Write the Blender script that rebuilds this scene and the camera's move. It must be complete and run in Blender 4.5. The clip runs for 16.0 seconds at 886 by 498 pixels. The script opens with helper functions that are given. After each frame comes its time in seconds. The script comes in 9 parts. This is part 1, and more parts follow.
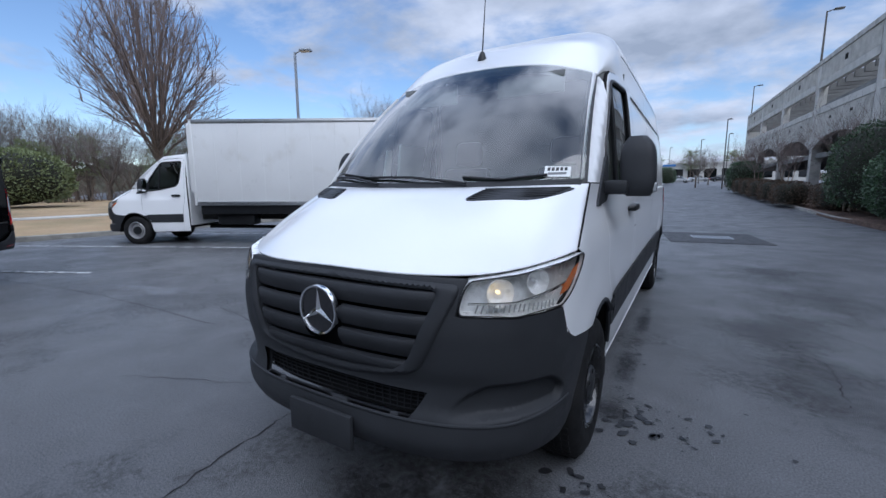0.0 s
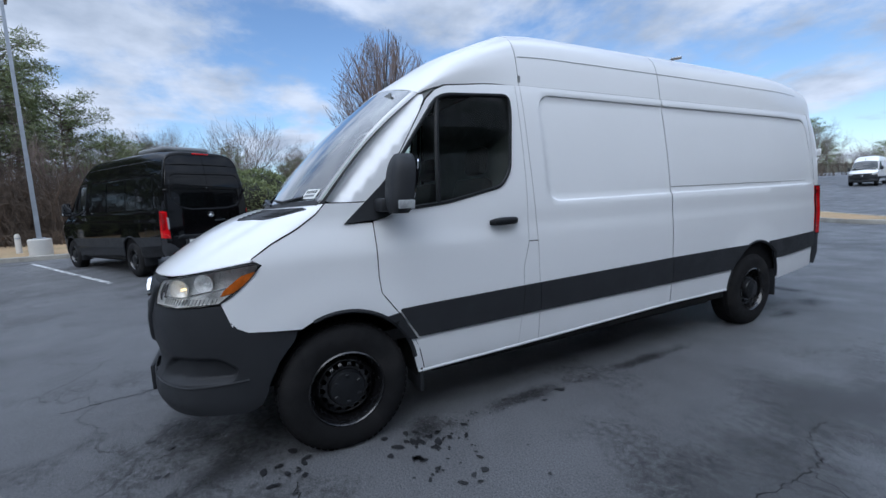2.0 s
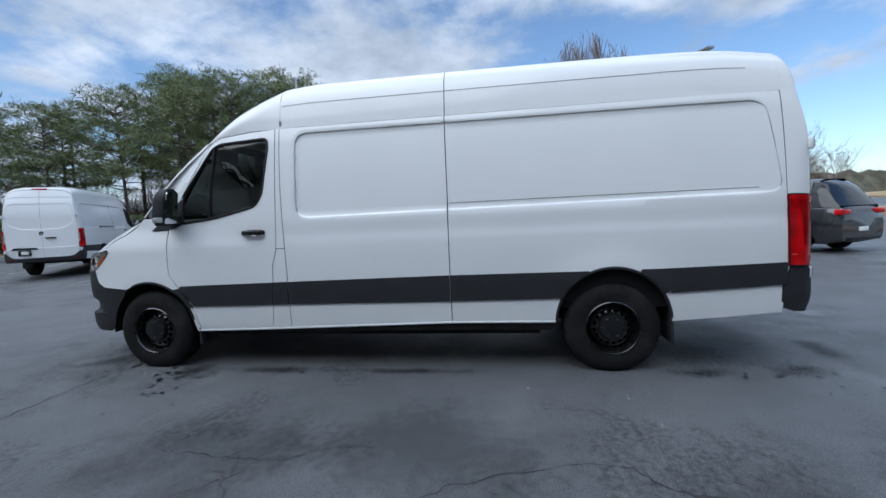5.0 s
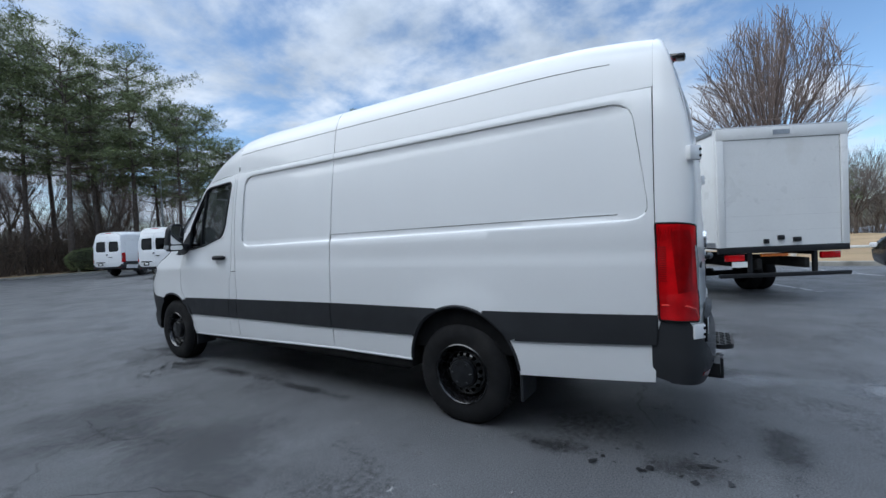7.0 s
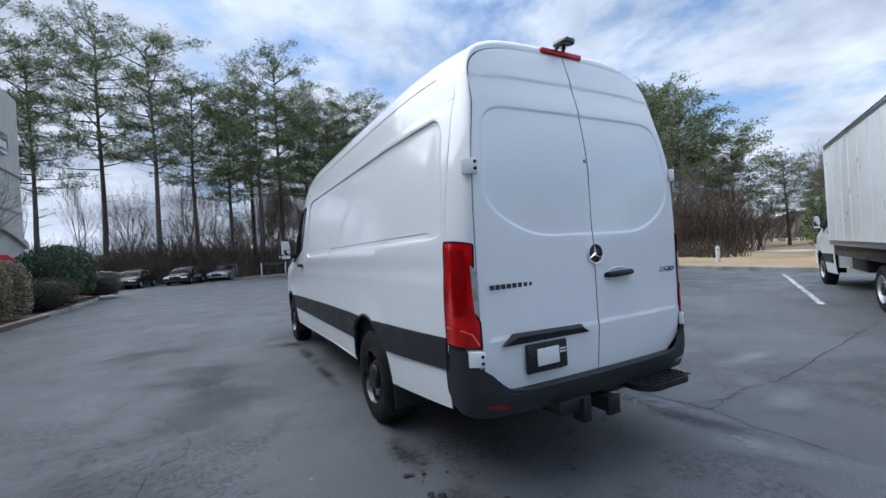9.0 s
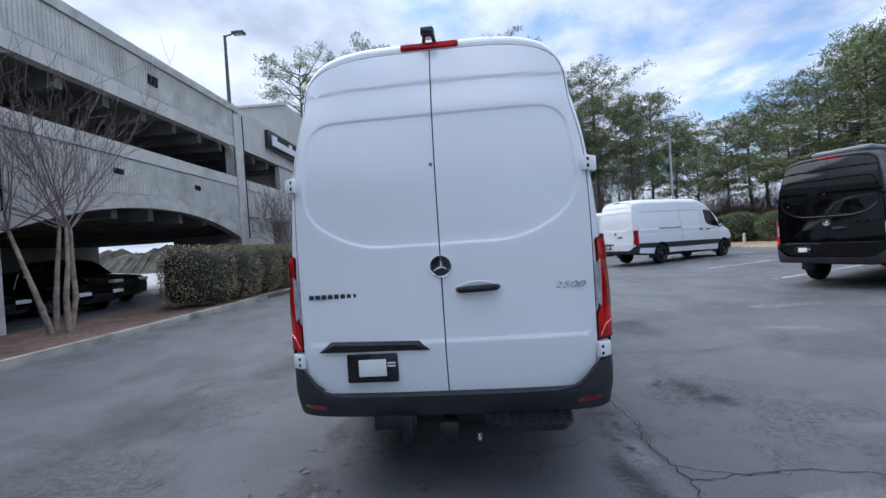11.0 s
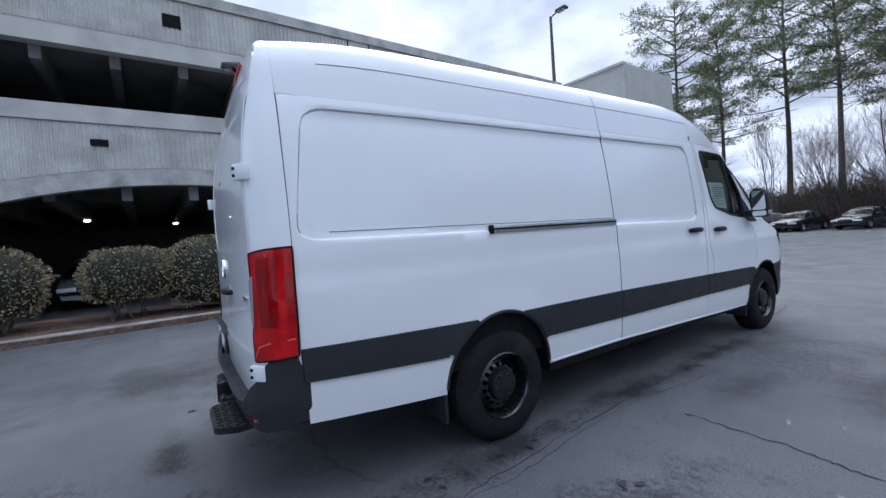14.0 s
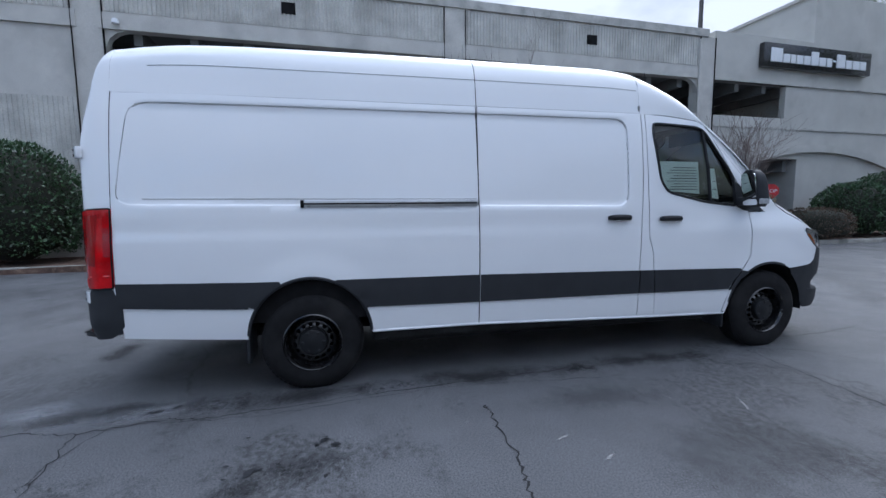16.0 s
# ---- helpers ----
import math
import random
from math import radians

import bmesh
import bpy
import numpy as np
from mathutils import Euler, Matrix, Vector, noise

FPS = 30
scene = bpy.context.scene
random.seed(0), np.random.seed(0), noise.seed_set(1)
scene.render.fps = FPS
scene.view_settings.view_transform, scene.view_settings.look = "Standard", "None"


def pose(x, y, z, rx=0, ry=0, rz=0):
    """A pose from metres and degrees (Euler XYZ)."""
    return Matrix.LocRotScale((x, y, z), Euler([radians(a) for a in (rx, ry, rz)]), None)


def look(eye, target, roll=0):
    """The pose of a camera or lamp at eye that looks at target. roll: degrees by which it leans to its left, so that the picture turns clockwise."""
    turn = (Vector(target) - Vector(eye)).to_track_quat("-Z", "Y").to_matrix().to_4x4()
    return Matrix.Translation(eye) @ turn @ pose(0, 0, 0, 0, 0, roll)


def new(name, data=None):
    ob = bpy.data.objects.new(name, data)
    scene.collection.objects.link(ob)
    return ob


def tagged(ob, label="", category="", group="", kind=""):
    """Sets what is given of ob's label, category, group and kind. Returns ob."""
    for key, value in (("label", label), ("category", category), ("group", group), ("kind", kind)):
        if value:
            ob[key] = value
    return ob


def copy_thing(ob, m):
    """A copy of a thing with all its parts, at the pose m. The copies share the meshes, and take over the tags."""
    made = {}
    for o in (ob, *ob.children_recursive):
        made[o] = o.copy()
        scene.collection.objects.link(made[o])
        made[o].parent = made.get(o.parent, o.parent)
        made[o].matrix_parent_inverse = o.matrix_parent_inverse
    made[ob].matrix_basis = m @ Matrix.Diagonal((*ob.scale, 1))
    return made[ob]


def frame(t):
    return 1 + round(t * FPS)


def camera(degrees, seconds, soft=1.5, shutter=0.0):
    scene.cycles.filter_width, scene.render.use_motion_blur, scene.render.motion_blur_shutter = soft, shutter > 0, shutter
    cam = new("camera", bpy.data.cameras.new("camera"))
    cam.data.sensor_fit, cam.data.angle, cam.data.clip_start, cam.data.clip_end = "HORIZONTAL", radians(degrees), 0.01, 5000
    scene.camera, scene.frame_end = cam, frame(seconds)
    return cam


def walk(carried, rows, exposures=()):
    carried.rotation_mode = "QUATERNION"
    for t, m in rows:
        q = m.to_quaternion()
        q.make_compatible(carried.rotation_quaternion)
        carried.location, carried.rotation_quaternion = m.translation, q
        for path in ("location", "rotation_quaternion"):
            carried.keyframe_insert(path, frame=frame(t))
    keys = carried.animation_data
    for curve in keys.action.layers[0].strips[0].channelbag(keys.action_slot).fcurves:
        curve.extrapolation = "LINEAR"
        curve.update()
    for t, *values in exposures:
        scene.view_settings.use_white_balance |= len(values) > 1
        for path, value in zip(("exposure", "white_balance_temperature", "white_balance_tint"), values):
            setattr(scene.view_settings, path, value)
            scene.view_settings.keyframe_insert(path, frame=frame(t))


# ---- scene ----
from mathutils.geometry import delaunay_2d_cdt

cam = camera(93.4, 16.0)
PATH = [
    (0, (1.375, -2.281, 1.463), (0.362, -0.582, 1.168), -0.3),
    (0.5, (1.887, -1.898, 1.448), (0.613, -0.382, 1.169), -1.3),
    (1, (2.424, -1.525, 1.444), (0.926, -0.227, 1.185), -2.2),
    (1.5, (2.92, -1.041, 1.466), (1.262, 0.049, 1.213), -2.7),
    (2, (3.357, -0.538, 1.473), (1.586, 0.361, 1.236), -2.6),
    (2.5, (3.719, 0.047, 1.464), (1.862, 0.757, 1.252), -2.6),
    (3, (4.097, 0.636, 1.436), (2.177, 1.161, 1.235), -2.5),
    (3.5, (4.379, 1.303, 1.388), (2.416, 1.636, 1.201), -2.3),
    (4, (4.593, 2.045, 1.347), (2.605, 2.177, 1.170), -2.2),
    (4.2, (4.624, 2.369, 1.343), (2.632, 2.397, 1.168), -2.3),
    (5.25, (4.53, 3.77, 1.400), (2.57, 3.40, 1.245), -2.6),
    (6.3, (4.116, 5.107, 1.433), (2.272, 4.342, 1.314), -2.9),
    (6.5, (4.01, 5.352, 1.429), (2.207, 4.49, 1.340), -2.7),
    (7, (3.658, 5.947, 1.396), (1.975, 4.867, 1.352), -2.6),
    (7.5, (3.353, 6.517, 1.386), (1.822, 5.23, 1.372), -2.9),
    (8, (2.937, 7.012, 1.369), (1.584, 5.539, 1.365), -3.5),
    (8.2, (2.751, 7.191, 1.371), (1.477, 5.649, 1.386), -3.4),
    (9.25, (1.74, 7.9, 1.390), (0.95, 6.06, 1.385), -4.0),
    (10.3, (0.506, 8.25, 1.399), (0.31, 6.259, 1.378), -4.8),
    (10.5, (0.354, 8.227, 1.409), (0.203, 6.232, 1.391), -3.9),
    (11, (-0.228, 8.238, 1.432), (-0.05, 6.246, 1.413), -3.8),
    (11.5, (-0.793, 8.122, 1.426), (-0.294, 6.186, 1.404), -3.8),
    (12, (-1.375, 7.927, 1.416), (-0.569, 6.096, 1.394), -3.8),
    (12.5, (-1.872, 7.61, 1.421), (-0.785, 5.932, 1.393), -3.9),
    (13, (-2.343, 7.194, 1.426), (-1.016, 5.699, 1.392), -4.2),
    (13.5, (-2.788, 6.746, 1.450), (-1.265, 5.451, 1.399), -4.2),
    (14, (-3.169, 6.202, 1.441), (-1.493, 5.112, 1.376), -3.9),
    (14.5, (-3.569, 5.702, 1.407), (-1.786, 4.798, 1.340), -3.3),
    (15, (-3.871, 5.142, 1.400), (-2.012, 4.41, 1.299), -2.4),
    (15.5, (-4.143, 4.575, 1.421), (-2.233, 4.0, 1.270), -1.4),
    (16, (-4.304, 3.995, 1.429), (-2.358, 3.581, 1.228), -0.5),
]
walk(cam, [(t, look(eye, target, roll)) for t, eye, target, roll in PATH], [(0, 0.42, 5600, 12), (2, 0.52, 5650, 9), (4, 0.58, 5700, 7), (7, 0.58, 5800, 6), (10.5, 0.92, 5850, 11), (12.5, 0.95, 5850, 12), (16, 0.82, 5700, 11)])

# ---------- world and sun: bright broken overcast, soft sun high behind thin cloud ----------
SUN_EL, SUN_AZ = 45.0, 130.0
world = bpy.data.worlds.new("cloudy_sky")
scene.world = world
world.use_nodes = True
wn, wl = world.node_tree.nodes, world.node_tree.links


def wnode(kind, **values):
    n = wn.new(kind)
    for key, value in values.items():
        n.inputs[key].default_value = value
    return n


def wmath(op, a, b):
    n = wn.new("ShaderNodeMath")
    n.operation = op
    for i, v in enumerate((a, b)):
        if isinstance(v, (int, float)):
            n.inputs[i].default_value = v
        else:
            wl.new(v, n.inputs[i])
    return n.outputs[0]


sky = wn.new("ShaderNodeTexSky")
sky.sky_type, sky.sun_disc = "NISHITA", False
sky.sun_elevation, sky.sun_rotation = radians(SUN_EL), radians(SUN_AZ)
sky.air_density, sky.dust_density, sky.ozone_density = 1.0, 0.6, 2.0
coord = wn.new("ShaderNodeTexCoord")
parts_xyz = wn.new("ShaderNodeSeparateXYZ")
wl.new(coord.outputs["Generated"], parts_xyz.inputs[0])
# clouds lie on a flat layer: the direction is divided by its height
high = wmath("MAXIMUM", parts_xyz.outputs["Z"], 0.0)
rise = wmath("ADD", high, 0.21)
flat = wn.new("ShaderNodeCombineXYZ")
wl.new(wmath("DIVIDE", parts_xyz.outputs["X"], rise), flat.inputs[0])
wl.new(wmath("DIVIDE", parts_xyz.outputs["Y"], rise), flat.inputs[1])
flat.inputs[2].default_value = 3.7
big = wnode("ShaderNodeTexNoise", Scale=1.7, Detail=10.0, Roughness=0.58, Distortion=0.15)
wl.new(flat.outputs[0], big.inputs["Vector"])
wide = wnode("ShaderNodeTexNoise", Scale=0.28, Detail=2.0, Roughness=0.5)
wl.new(flat.outputs[0], wide.inputs["Vector"])
cover = wmath("ADD", wmath("MULTIPLY", big.outputs["Fac"], 0.78), wmath("MULTIPLY", wide.outputs["Fac"], 0.45))
# cloud thickens slowly across the sky
cover = wmath("ADD", cover, wmath("MULTIPLY", parts_xyz.outputs["X"], 0.07))
cover = wmath("ADD", cover, wmath("MULTIPLY", parts_xyz.outputs["Y"], -0.05))
mask = wn.new("ShaderNodeMapRange")
mask.interpolation_type = "SMOOTHSTEP"
mask.inputs["From Min"].default_value, mask.inputs["From Max"].default_value = 0.455, 0.62
wl.new(cover, mask.inputs["Value"])
shade = wnode("ShaderNodeTexNoise", Scale=2.1, Detail=8.0, Roughness=0.55)
wl.new(flat.outputs[0], shade.inputs["Vector"])
ramp = wn.new("ShaderNodeValToRGB")
ramp.color_ramp.elements[0].position, ramp.color_ramp.elements[0].color = 0.34, (3.7, 4.15, 4.9, 1)
ramp.color_ramp.elements[1].position, ramp.color_ramp.elements[1].color = 0.64, (7.3, 7.6, 8.3, 1)
wl.new(shade.outputs["Fac"], ramp.inputs[0])
tint = wn.new("ShaderNodeMix")
tint.data_type = "RGBA"
wl.new(mask.outputs[0], tint.inputs["Factor"])
wl.new(sky.outputs[0], tint.inputs[6])
# an overcast layer is brightest overhead
climb = wn.new("ShaderNodeMapRange")
climb.interpolation_type = "SMOOTHSTEP"
for i, v in enumerate((0.36, 0.90, 0.70, 1.65)):
    climb.inputs[i + 1].default_value = v
wl.new(high, climb.inputs[0])
dome = climb.outputs[0]
lit = wn.new("ShaderNodeVectorMath")
lit.operation = "SCALE"
wl.new(ramp.outputs[0], lit.inputs[0])
wl.new(dome, lit.inputs["Scale"])
wl.new(lit.outputs[0], tint.inputs[7])
wl.new(tint.outputs[2], wn["Background"].inputs["Color"])
wn["Background"].inputs["Strength"].default_value = 0.105

sun = new("sun", bpy.data.lights.new("sun", "SUN"))
sun.data.energy, sun.data.angle, sun.data.color = 1.3, radians(65), (1.0, 0.96, 0.9)
sun.matrix_world = look((0, 0, 0), (-math.sin(radians(SUN_AZ)) * math.cos(radians(SUN_EL)), -math.cos(radians(SUN_AZ)) * math.cos(radians(SUN_EL)), -math.sin(radians(SUN_EL))))


# ---------- materials ----------
def material(name, base=(0.5, 0.5, 0.5), rough=0.5, metal=0.0, coat=0.0, scale=8.0, vary=0.12, fine=60.0, fine_vary=0.08,
             bump=0.0, bump_scale=40.0, rough_vary=0.1, second=None, second_at=(0.5, 0.62), second_scale=1.5, island=0.0, specular=0.5, coords="Object"):
    """Principled material with variation at two scales, fine relief and an optional second tone in patches."""
    m = bpy.data.materials.new(name)
    m.use_nodes = True
    n, l = m.node_tree.nodes, m.node_tree.links
    p = n["Principled BSDF"]
    p.inputs["Roughness"].default_value, p.inputs["Metallic"].default_value = rough, metal
    p.inputs["Coat Weight"].default_value, p.inputs["Coat Roughness"].default_value = coat, 0.04
    p.inputs["Specular IOR Level"].default_value = specular
    co = n.new("ShaderNodeTexCoord")

    def tex(s, detail=4.0):
        t = n.new("ShaderNodeTexNoise")
        t.inputs["Scale"].default_value, t.inputs["Detail"].default_value = s, detail
        l.new(co.outputs[coords], t.inputs["Vector"])
        return t.outputs["Fac"]

    def mix(kind, fac, a, b):
        x = n.new("ShaderNodeMix")
        x.data_type, x.blend_type = "RGBA", kind
        for slot, v in ((0, fac), (6, a), (7, b)):
            if hasattr(v, "is_linked"):
                l.new(v, x.inputs[slot])
            elif slot:
                x.inputs[slot].default_value = (*v, 1)
            else:
                x.inputs[slot].default_value = v
        return x.outputs[2]

    def span(v, lo, hi, a, b):
        r = n.new("ShaderNodeMapRange")
        l.new(v, r.inputs[0])
        for i, q in enumerate((lo, hi, a, b)):
            r.inputs[i + 1].default_value = q
        return r.outputs[0]

    colour = base
    if second:
        colour = mix("MIX", span(tex(second_scale, 6.0), second_at[0], second_at[1], 0, 1), base, second)
    if vary:
        colour = mix("MULTIPLY", 1.0, colour, mix("MIX", span(tex(scale), 0.3, 0.7, 0, 1), (1 - vary,) * 3, (1 + vary,) * 3))
    if fine_vary:
        colour = mix("MULTIPLY", 1.0, colour, mix("MIX", span(tex(fine, 2.0), 0.3, 0.7, 0, 1), (1 - fine_vary,) * 3, (1 + fine_vary,) * 3))
    if island:
        g = n.new("ShaderNodeNewGeometry")
        colour = mix("MULTIPLY", 1.0, colour, mix("MIX", g.outputs["Random Per Island"], (1 - island,) * 3, (1 + island,) * 3))
    if hasattr(colour, "is_linked"):
        l.new(colour, p.inputs["Base Color"])
    else:
        p.inputs["Base Color"].default_value = (*colour, 1)
    if rough_vary:
        l.new(span(tex(scale * 2.3), 0.3, 0.7, max(rough - rough_vary, 0.02), min(rough + rough_vary, 1)), p.inputs["Roughness"])
    if bump:
        b = n.new("ShaderNodeBump")
        b.inputs["Strength"].default_value, b.inputs["Distance"].default_value = 1.0, bump
        l.new(tex(bump_scale, 6.0), b.inputs["Height"])
        l.new(b.outputs[0], p.inputs["Normal"])
    return m


def glass(name, clear, gloss=1.0):
    """A thin pane: tinted see-through with Fresnel gloss."""
    m = bpy.data.materials.new(name)
    m.use_nodes = True
    n, l = m.node_tree.nodes, m.node_tree.links
    n.remove(n["Principled BSDF"])
    t, g, x, f = (n.new(k) for k in ("ShaderNodeBsdfTransparent", "ShaderNodeBsdfGlossy", "ShaderNodeMixShader", "ShaderNodeFresnel"))
    t.inputs["Color"].default_value, g.inputs["Roughness"].default_value = (*clear, 1), 0.015
    f.inputs["IOR"].default_value = 1.52
    mul = n.new("ShaderNodeMath")
    mul.operation = "MULTIPLY"
    mul.inputs[1].default_value = gloss
    l.new(f.outputs[0], mul.inputs[0])
    l.new(mul.outputs[0], x.inputs[0])
    l.new(t.outputs[0], x.inputs[1])
    l.new(g.outputs[0], x.inputs[2])
    l.new(x.outputs[0], n["Material Output"].inputs[0])
    return m


def glow(name, colour, strength):
    m = material(name, colour, 0.4, vary=0, fine_vary=0, rough_vary=0)
    p = m.node_tree.nodes["Principled BSDF"]
    p.inputs["Emission Color"].default_value, p.inputs["Emission Strength"].default_value = (*colour, 1), strength
    return m


WHITE = material("white_paint", (0.82, 0.835, 0.85), 0.28, coat=0.75, specular=0.3, scale=1.6, vary=0.012, fine=300, fine_vary=0.01, rough_vary=0.0)
BLACK_PAINT = material("black_paint", (0.003, 0.003, 0.0035), 0.10, coat=0.7, specular=0.0, scale=2, vary=0.1, fine_vary=0.03, rough_vary=0.03)
GREY_ROOF = material("grey_roof_unit", (0.18, 0.19, 0.2), 0.45, scale=3)
CLADDING = material("black_plastic", (0.029, 0.031, 0.035), 0.55, specular=0.28, scale=5, vary=0.10, fine=900, fine_vary=0.10, bump=0.0006, bump_scale=700, rough_vary=0.06)
TRIM_BLACK = material("satin_black", (0.012, 0.013, 0.015), 0.38, specular=0.35, scale=9, vary=0.15, fine_vary=0.08)
GLOSS_BLACK = material("gloss_black", (0.012, 0.012, 0.014), 0.12, coat=0.6, scale=6, vary=0.1, fine_vary=0.0, rough_vary=0.04)
DARK = material("dark_void", (0.008, 0.008, 0.009), 0.9, specular=0.2, scale=6, vary=0.3)
UNDERBODY = material("underbody", (0.014, 0.014, 0.014), 0.85, specular=0.2, scale=5, vary=0.4, fine_vary=0.3, bump=0.004, bump_scale=30)
RUBBER = material("tyre_rubber", (0.010, 0.010, 0.011), 0.8, specular=0.25, scale=7, vary=0.2, fine=120, fine_vary=0.15, second=(0.030, 0.029, 0.028), second_at=(0.55, 0.8), second_scale=4)
STEEL_BLACK = material("black_steel_rim", (0.008, 0.008, 0.009), 0.22, coat=0.5, scale=12, vary=0.2, fine_vary=0.1, rough_vary=0.1)
RIM_GREY = material("silver_steel_rim", (0.42, 0.42, 0.43), 0.4, metal=0.5, scale=10, vary=0.12)
ALLOY = material("alloy_rim", (0.55, 0.56, 0.58), 0.3, metal=1.0, scale=10, vary=0.1)
CHROME = material("chrome", (0.82, 0.83, 0.85), 0.07, metal=1.0, vary=0.02, fine_vary=0, rough_vary=0.03)
ALUMINIUM = material("aluminium", (0.55, 0.56, 0.57), 0.35, metal=1.0, scale=14, vary=0.08, fine=300)
RED_LENS = material("red_lens", (0.50, 0.003, 0.006), 0.08, coat=0.7, specular=0.1, scale=7, vary=0.35, fine=90, fine_vary=0.05, rough_vary=0.04)
RED_GLOW = material("bright_red_guide", (0.85, 0.05, 0.04), 0.15, coat=1.0, vary=0.1)
RED_DEEP = material("deep_red_lens", (0.26, 0.002, 0.004), 0.08, coat=0.7, specular=0.1, scale=9, vary=0.3)
RED_DARK = material("dark_red_lens", (0.18, 0.004, 0.006), 0.12, coat=1.0, scale=20, vary=0.2)
AMBER = material("amber_lens", (0.75, 0.19, 0.02), 0.15, coat=1.0, scale=40, vary=0.2)
CLEAR_LENS = material("smoked_clear_lens", (0.35, 0.37, 0.38), 0.12, coat=1.0, scale=25, vary=0.3)
REFLECTOR = material("lamp_reflector", (0.90, 0.91, 0.92), 0.30, metal=0.15, bump=0.004, bump_scale=24, vary=0.03, fine=40, fine_vary=0.08)
LAMP_ON = glow("lamp_glow", (1.0, 0.72, 0.35), 1.2)
WINDSCREEN = glass("windscreen_glass", (0.62, 0.75, 0.69), 2.8)
SIDE_GLASS = glass("side_glass", (0.80, 0.90, 0.86), 1.3)
PRIVACY = material("privacy_glass", (0.004, 0.0045, 0.005), 0.03, coat=0.7, specular=0.0, vary=0.0, fine_vary=0, rough_vary=0.01)
LENS_GLASS = glass("headlamp_glass", (0.96, 0.97, 0.97), 1.0)
MIRROR = material("mirror_glass", (0.8, 0.82, 0.84), 0.02, metal=1.0, vary=0, fine_vary=0, rough_vary=0)
SEAT_CLOTH = material("seat_cloth", (0.018, 0.018, 0.02), 0.9, scale=20, vary=0.2, fine=400, fine_vary=0.3)
DASH = material("dashboard_plastic", (0.03, 0.031, 0.033), 0.6, scale=20, vary=0.15, bump=0.0005, bump_scale=500)
CAB_LINING = material("cab_lining", (0.22, 0.23, 0.23), 0.85, scale=5, vary=0.15)
PAPER = material("sticker_paper", (0.80, 0.82, 0.80), 0.6, scale=4, vary=0.05, fine_vary=0.0)
INK = material("printed_ink", (0.03, 0.03, 0.035), 0.6, vary=0, fine_vary=0, rough_vary=0)
PLATE_BLACK = material("plate_frame", (0.012, 0.012, 0.013), 0.3, vary=0.1)
SILVER_INK = material("silver_letters", (0.55, 0.57, 0.60), 0.2, metal=1.0, vary=0.05, fine_vary=0)
BOX_WHITE = material("white_box_panel", (0.70, 0.71, 0.71), 0.35, coat=0.3, scale=1.2, vary=0.03, fine=40, fine_vary=0.02, second=(0.62, 0.62, 0.60), second_at=(0.58, 0.8), second_scale=2)


# ---------- mesh helpers ----------
def obj(name, bm, mat, parent=None, label="", smooth=True, angle=None):
    me = bpy.data.meshes.new(name)
    bm.normal_update()
    if smooth:
        for face in bm.faces:
            face.smooth = True
        if angle is not None:
            for e in bm.edges:
                if len(e.link_faces) == 2 and e.calc_face_angle() > radians(angle):
                    e.smooth = False
    lay = bm.verts.layers.float_vector.get("true_normal")
    true = None
    if lay:
        true = []
        for v in bm.verts:
            q = v[lay]
            face = Vector((0, 0, 0))
            for f in v.link_faces:
                face += f.normal * f.calc_area()
            true.append(v.normal.copy() if q.length < 0.5 else (q.copy() if q.dot(face) > 0 else -q))
    bm.to_mesh(me)
    bm.free()
    if true:
        me.normals_split_custom_set_from_vertices(true)
    if mat:
        me.materials.append(mat)
    ob = new(name, me)
    if parent:
        ob.parent = parent
    if label:
        ob["label"] = label
    return ob


def part(name, bm, mat, parent, label="", smooth=True, angle=35):
    return obj(name, bm, mat, parent, label, smooth, angle)


def thing(name, label, category, group="", kind="", at=None):
    return tagged(new_at(name, at), label, category, group, kind)


def new_at(name, at):
    ob = new(name)
    ob.empty_display_size = 0.2
    if at is not None:
        ob.matrix_basis = at
    return ob


def box(bm, x0, x1, y0, y1, z0, z1, bevel=0.0, m=None, segments=2):
    made = bmesh.ops.create_cube(bm, size=1, matrix=Matrix.LocRotScale(((x0 + x1) / 2, (y0 + y1) / 2, (z0 + z1) / 2), None, (abs(x1 - x0), abs(y1 - y0), abs(z1 - z0))))
    vs = made["verts"]
    if bevel:
        edges = list({e for v in vs for e in v.link_edges})
        out = bmesh.ops.bevel(bm, geom=edges, offset=bevel, segments=segments, affect="EDGES", profile=0.5)
        vs = list({v for f in out["faces"] for v in f.verts} | {v for v in vs if v.is_valid})
    if m is not None:
        bmesh.ops.transform(bm, matrix=m, verts=vs)
    return bm


def bx(x0, x1, y0, y1, z0, z1, bevel=0.0, m=None, segments=2):
    return box(bmesh.new(), x0, x1, y0, y1, z0, z1, bevel, m, segments)


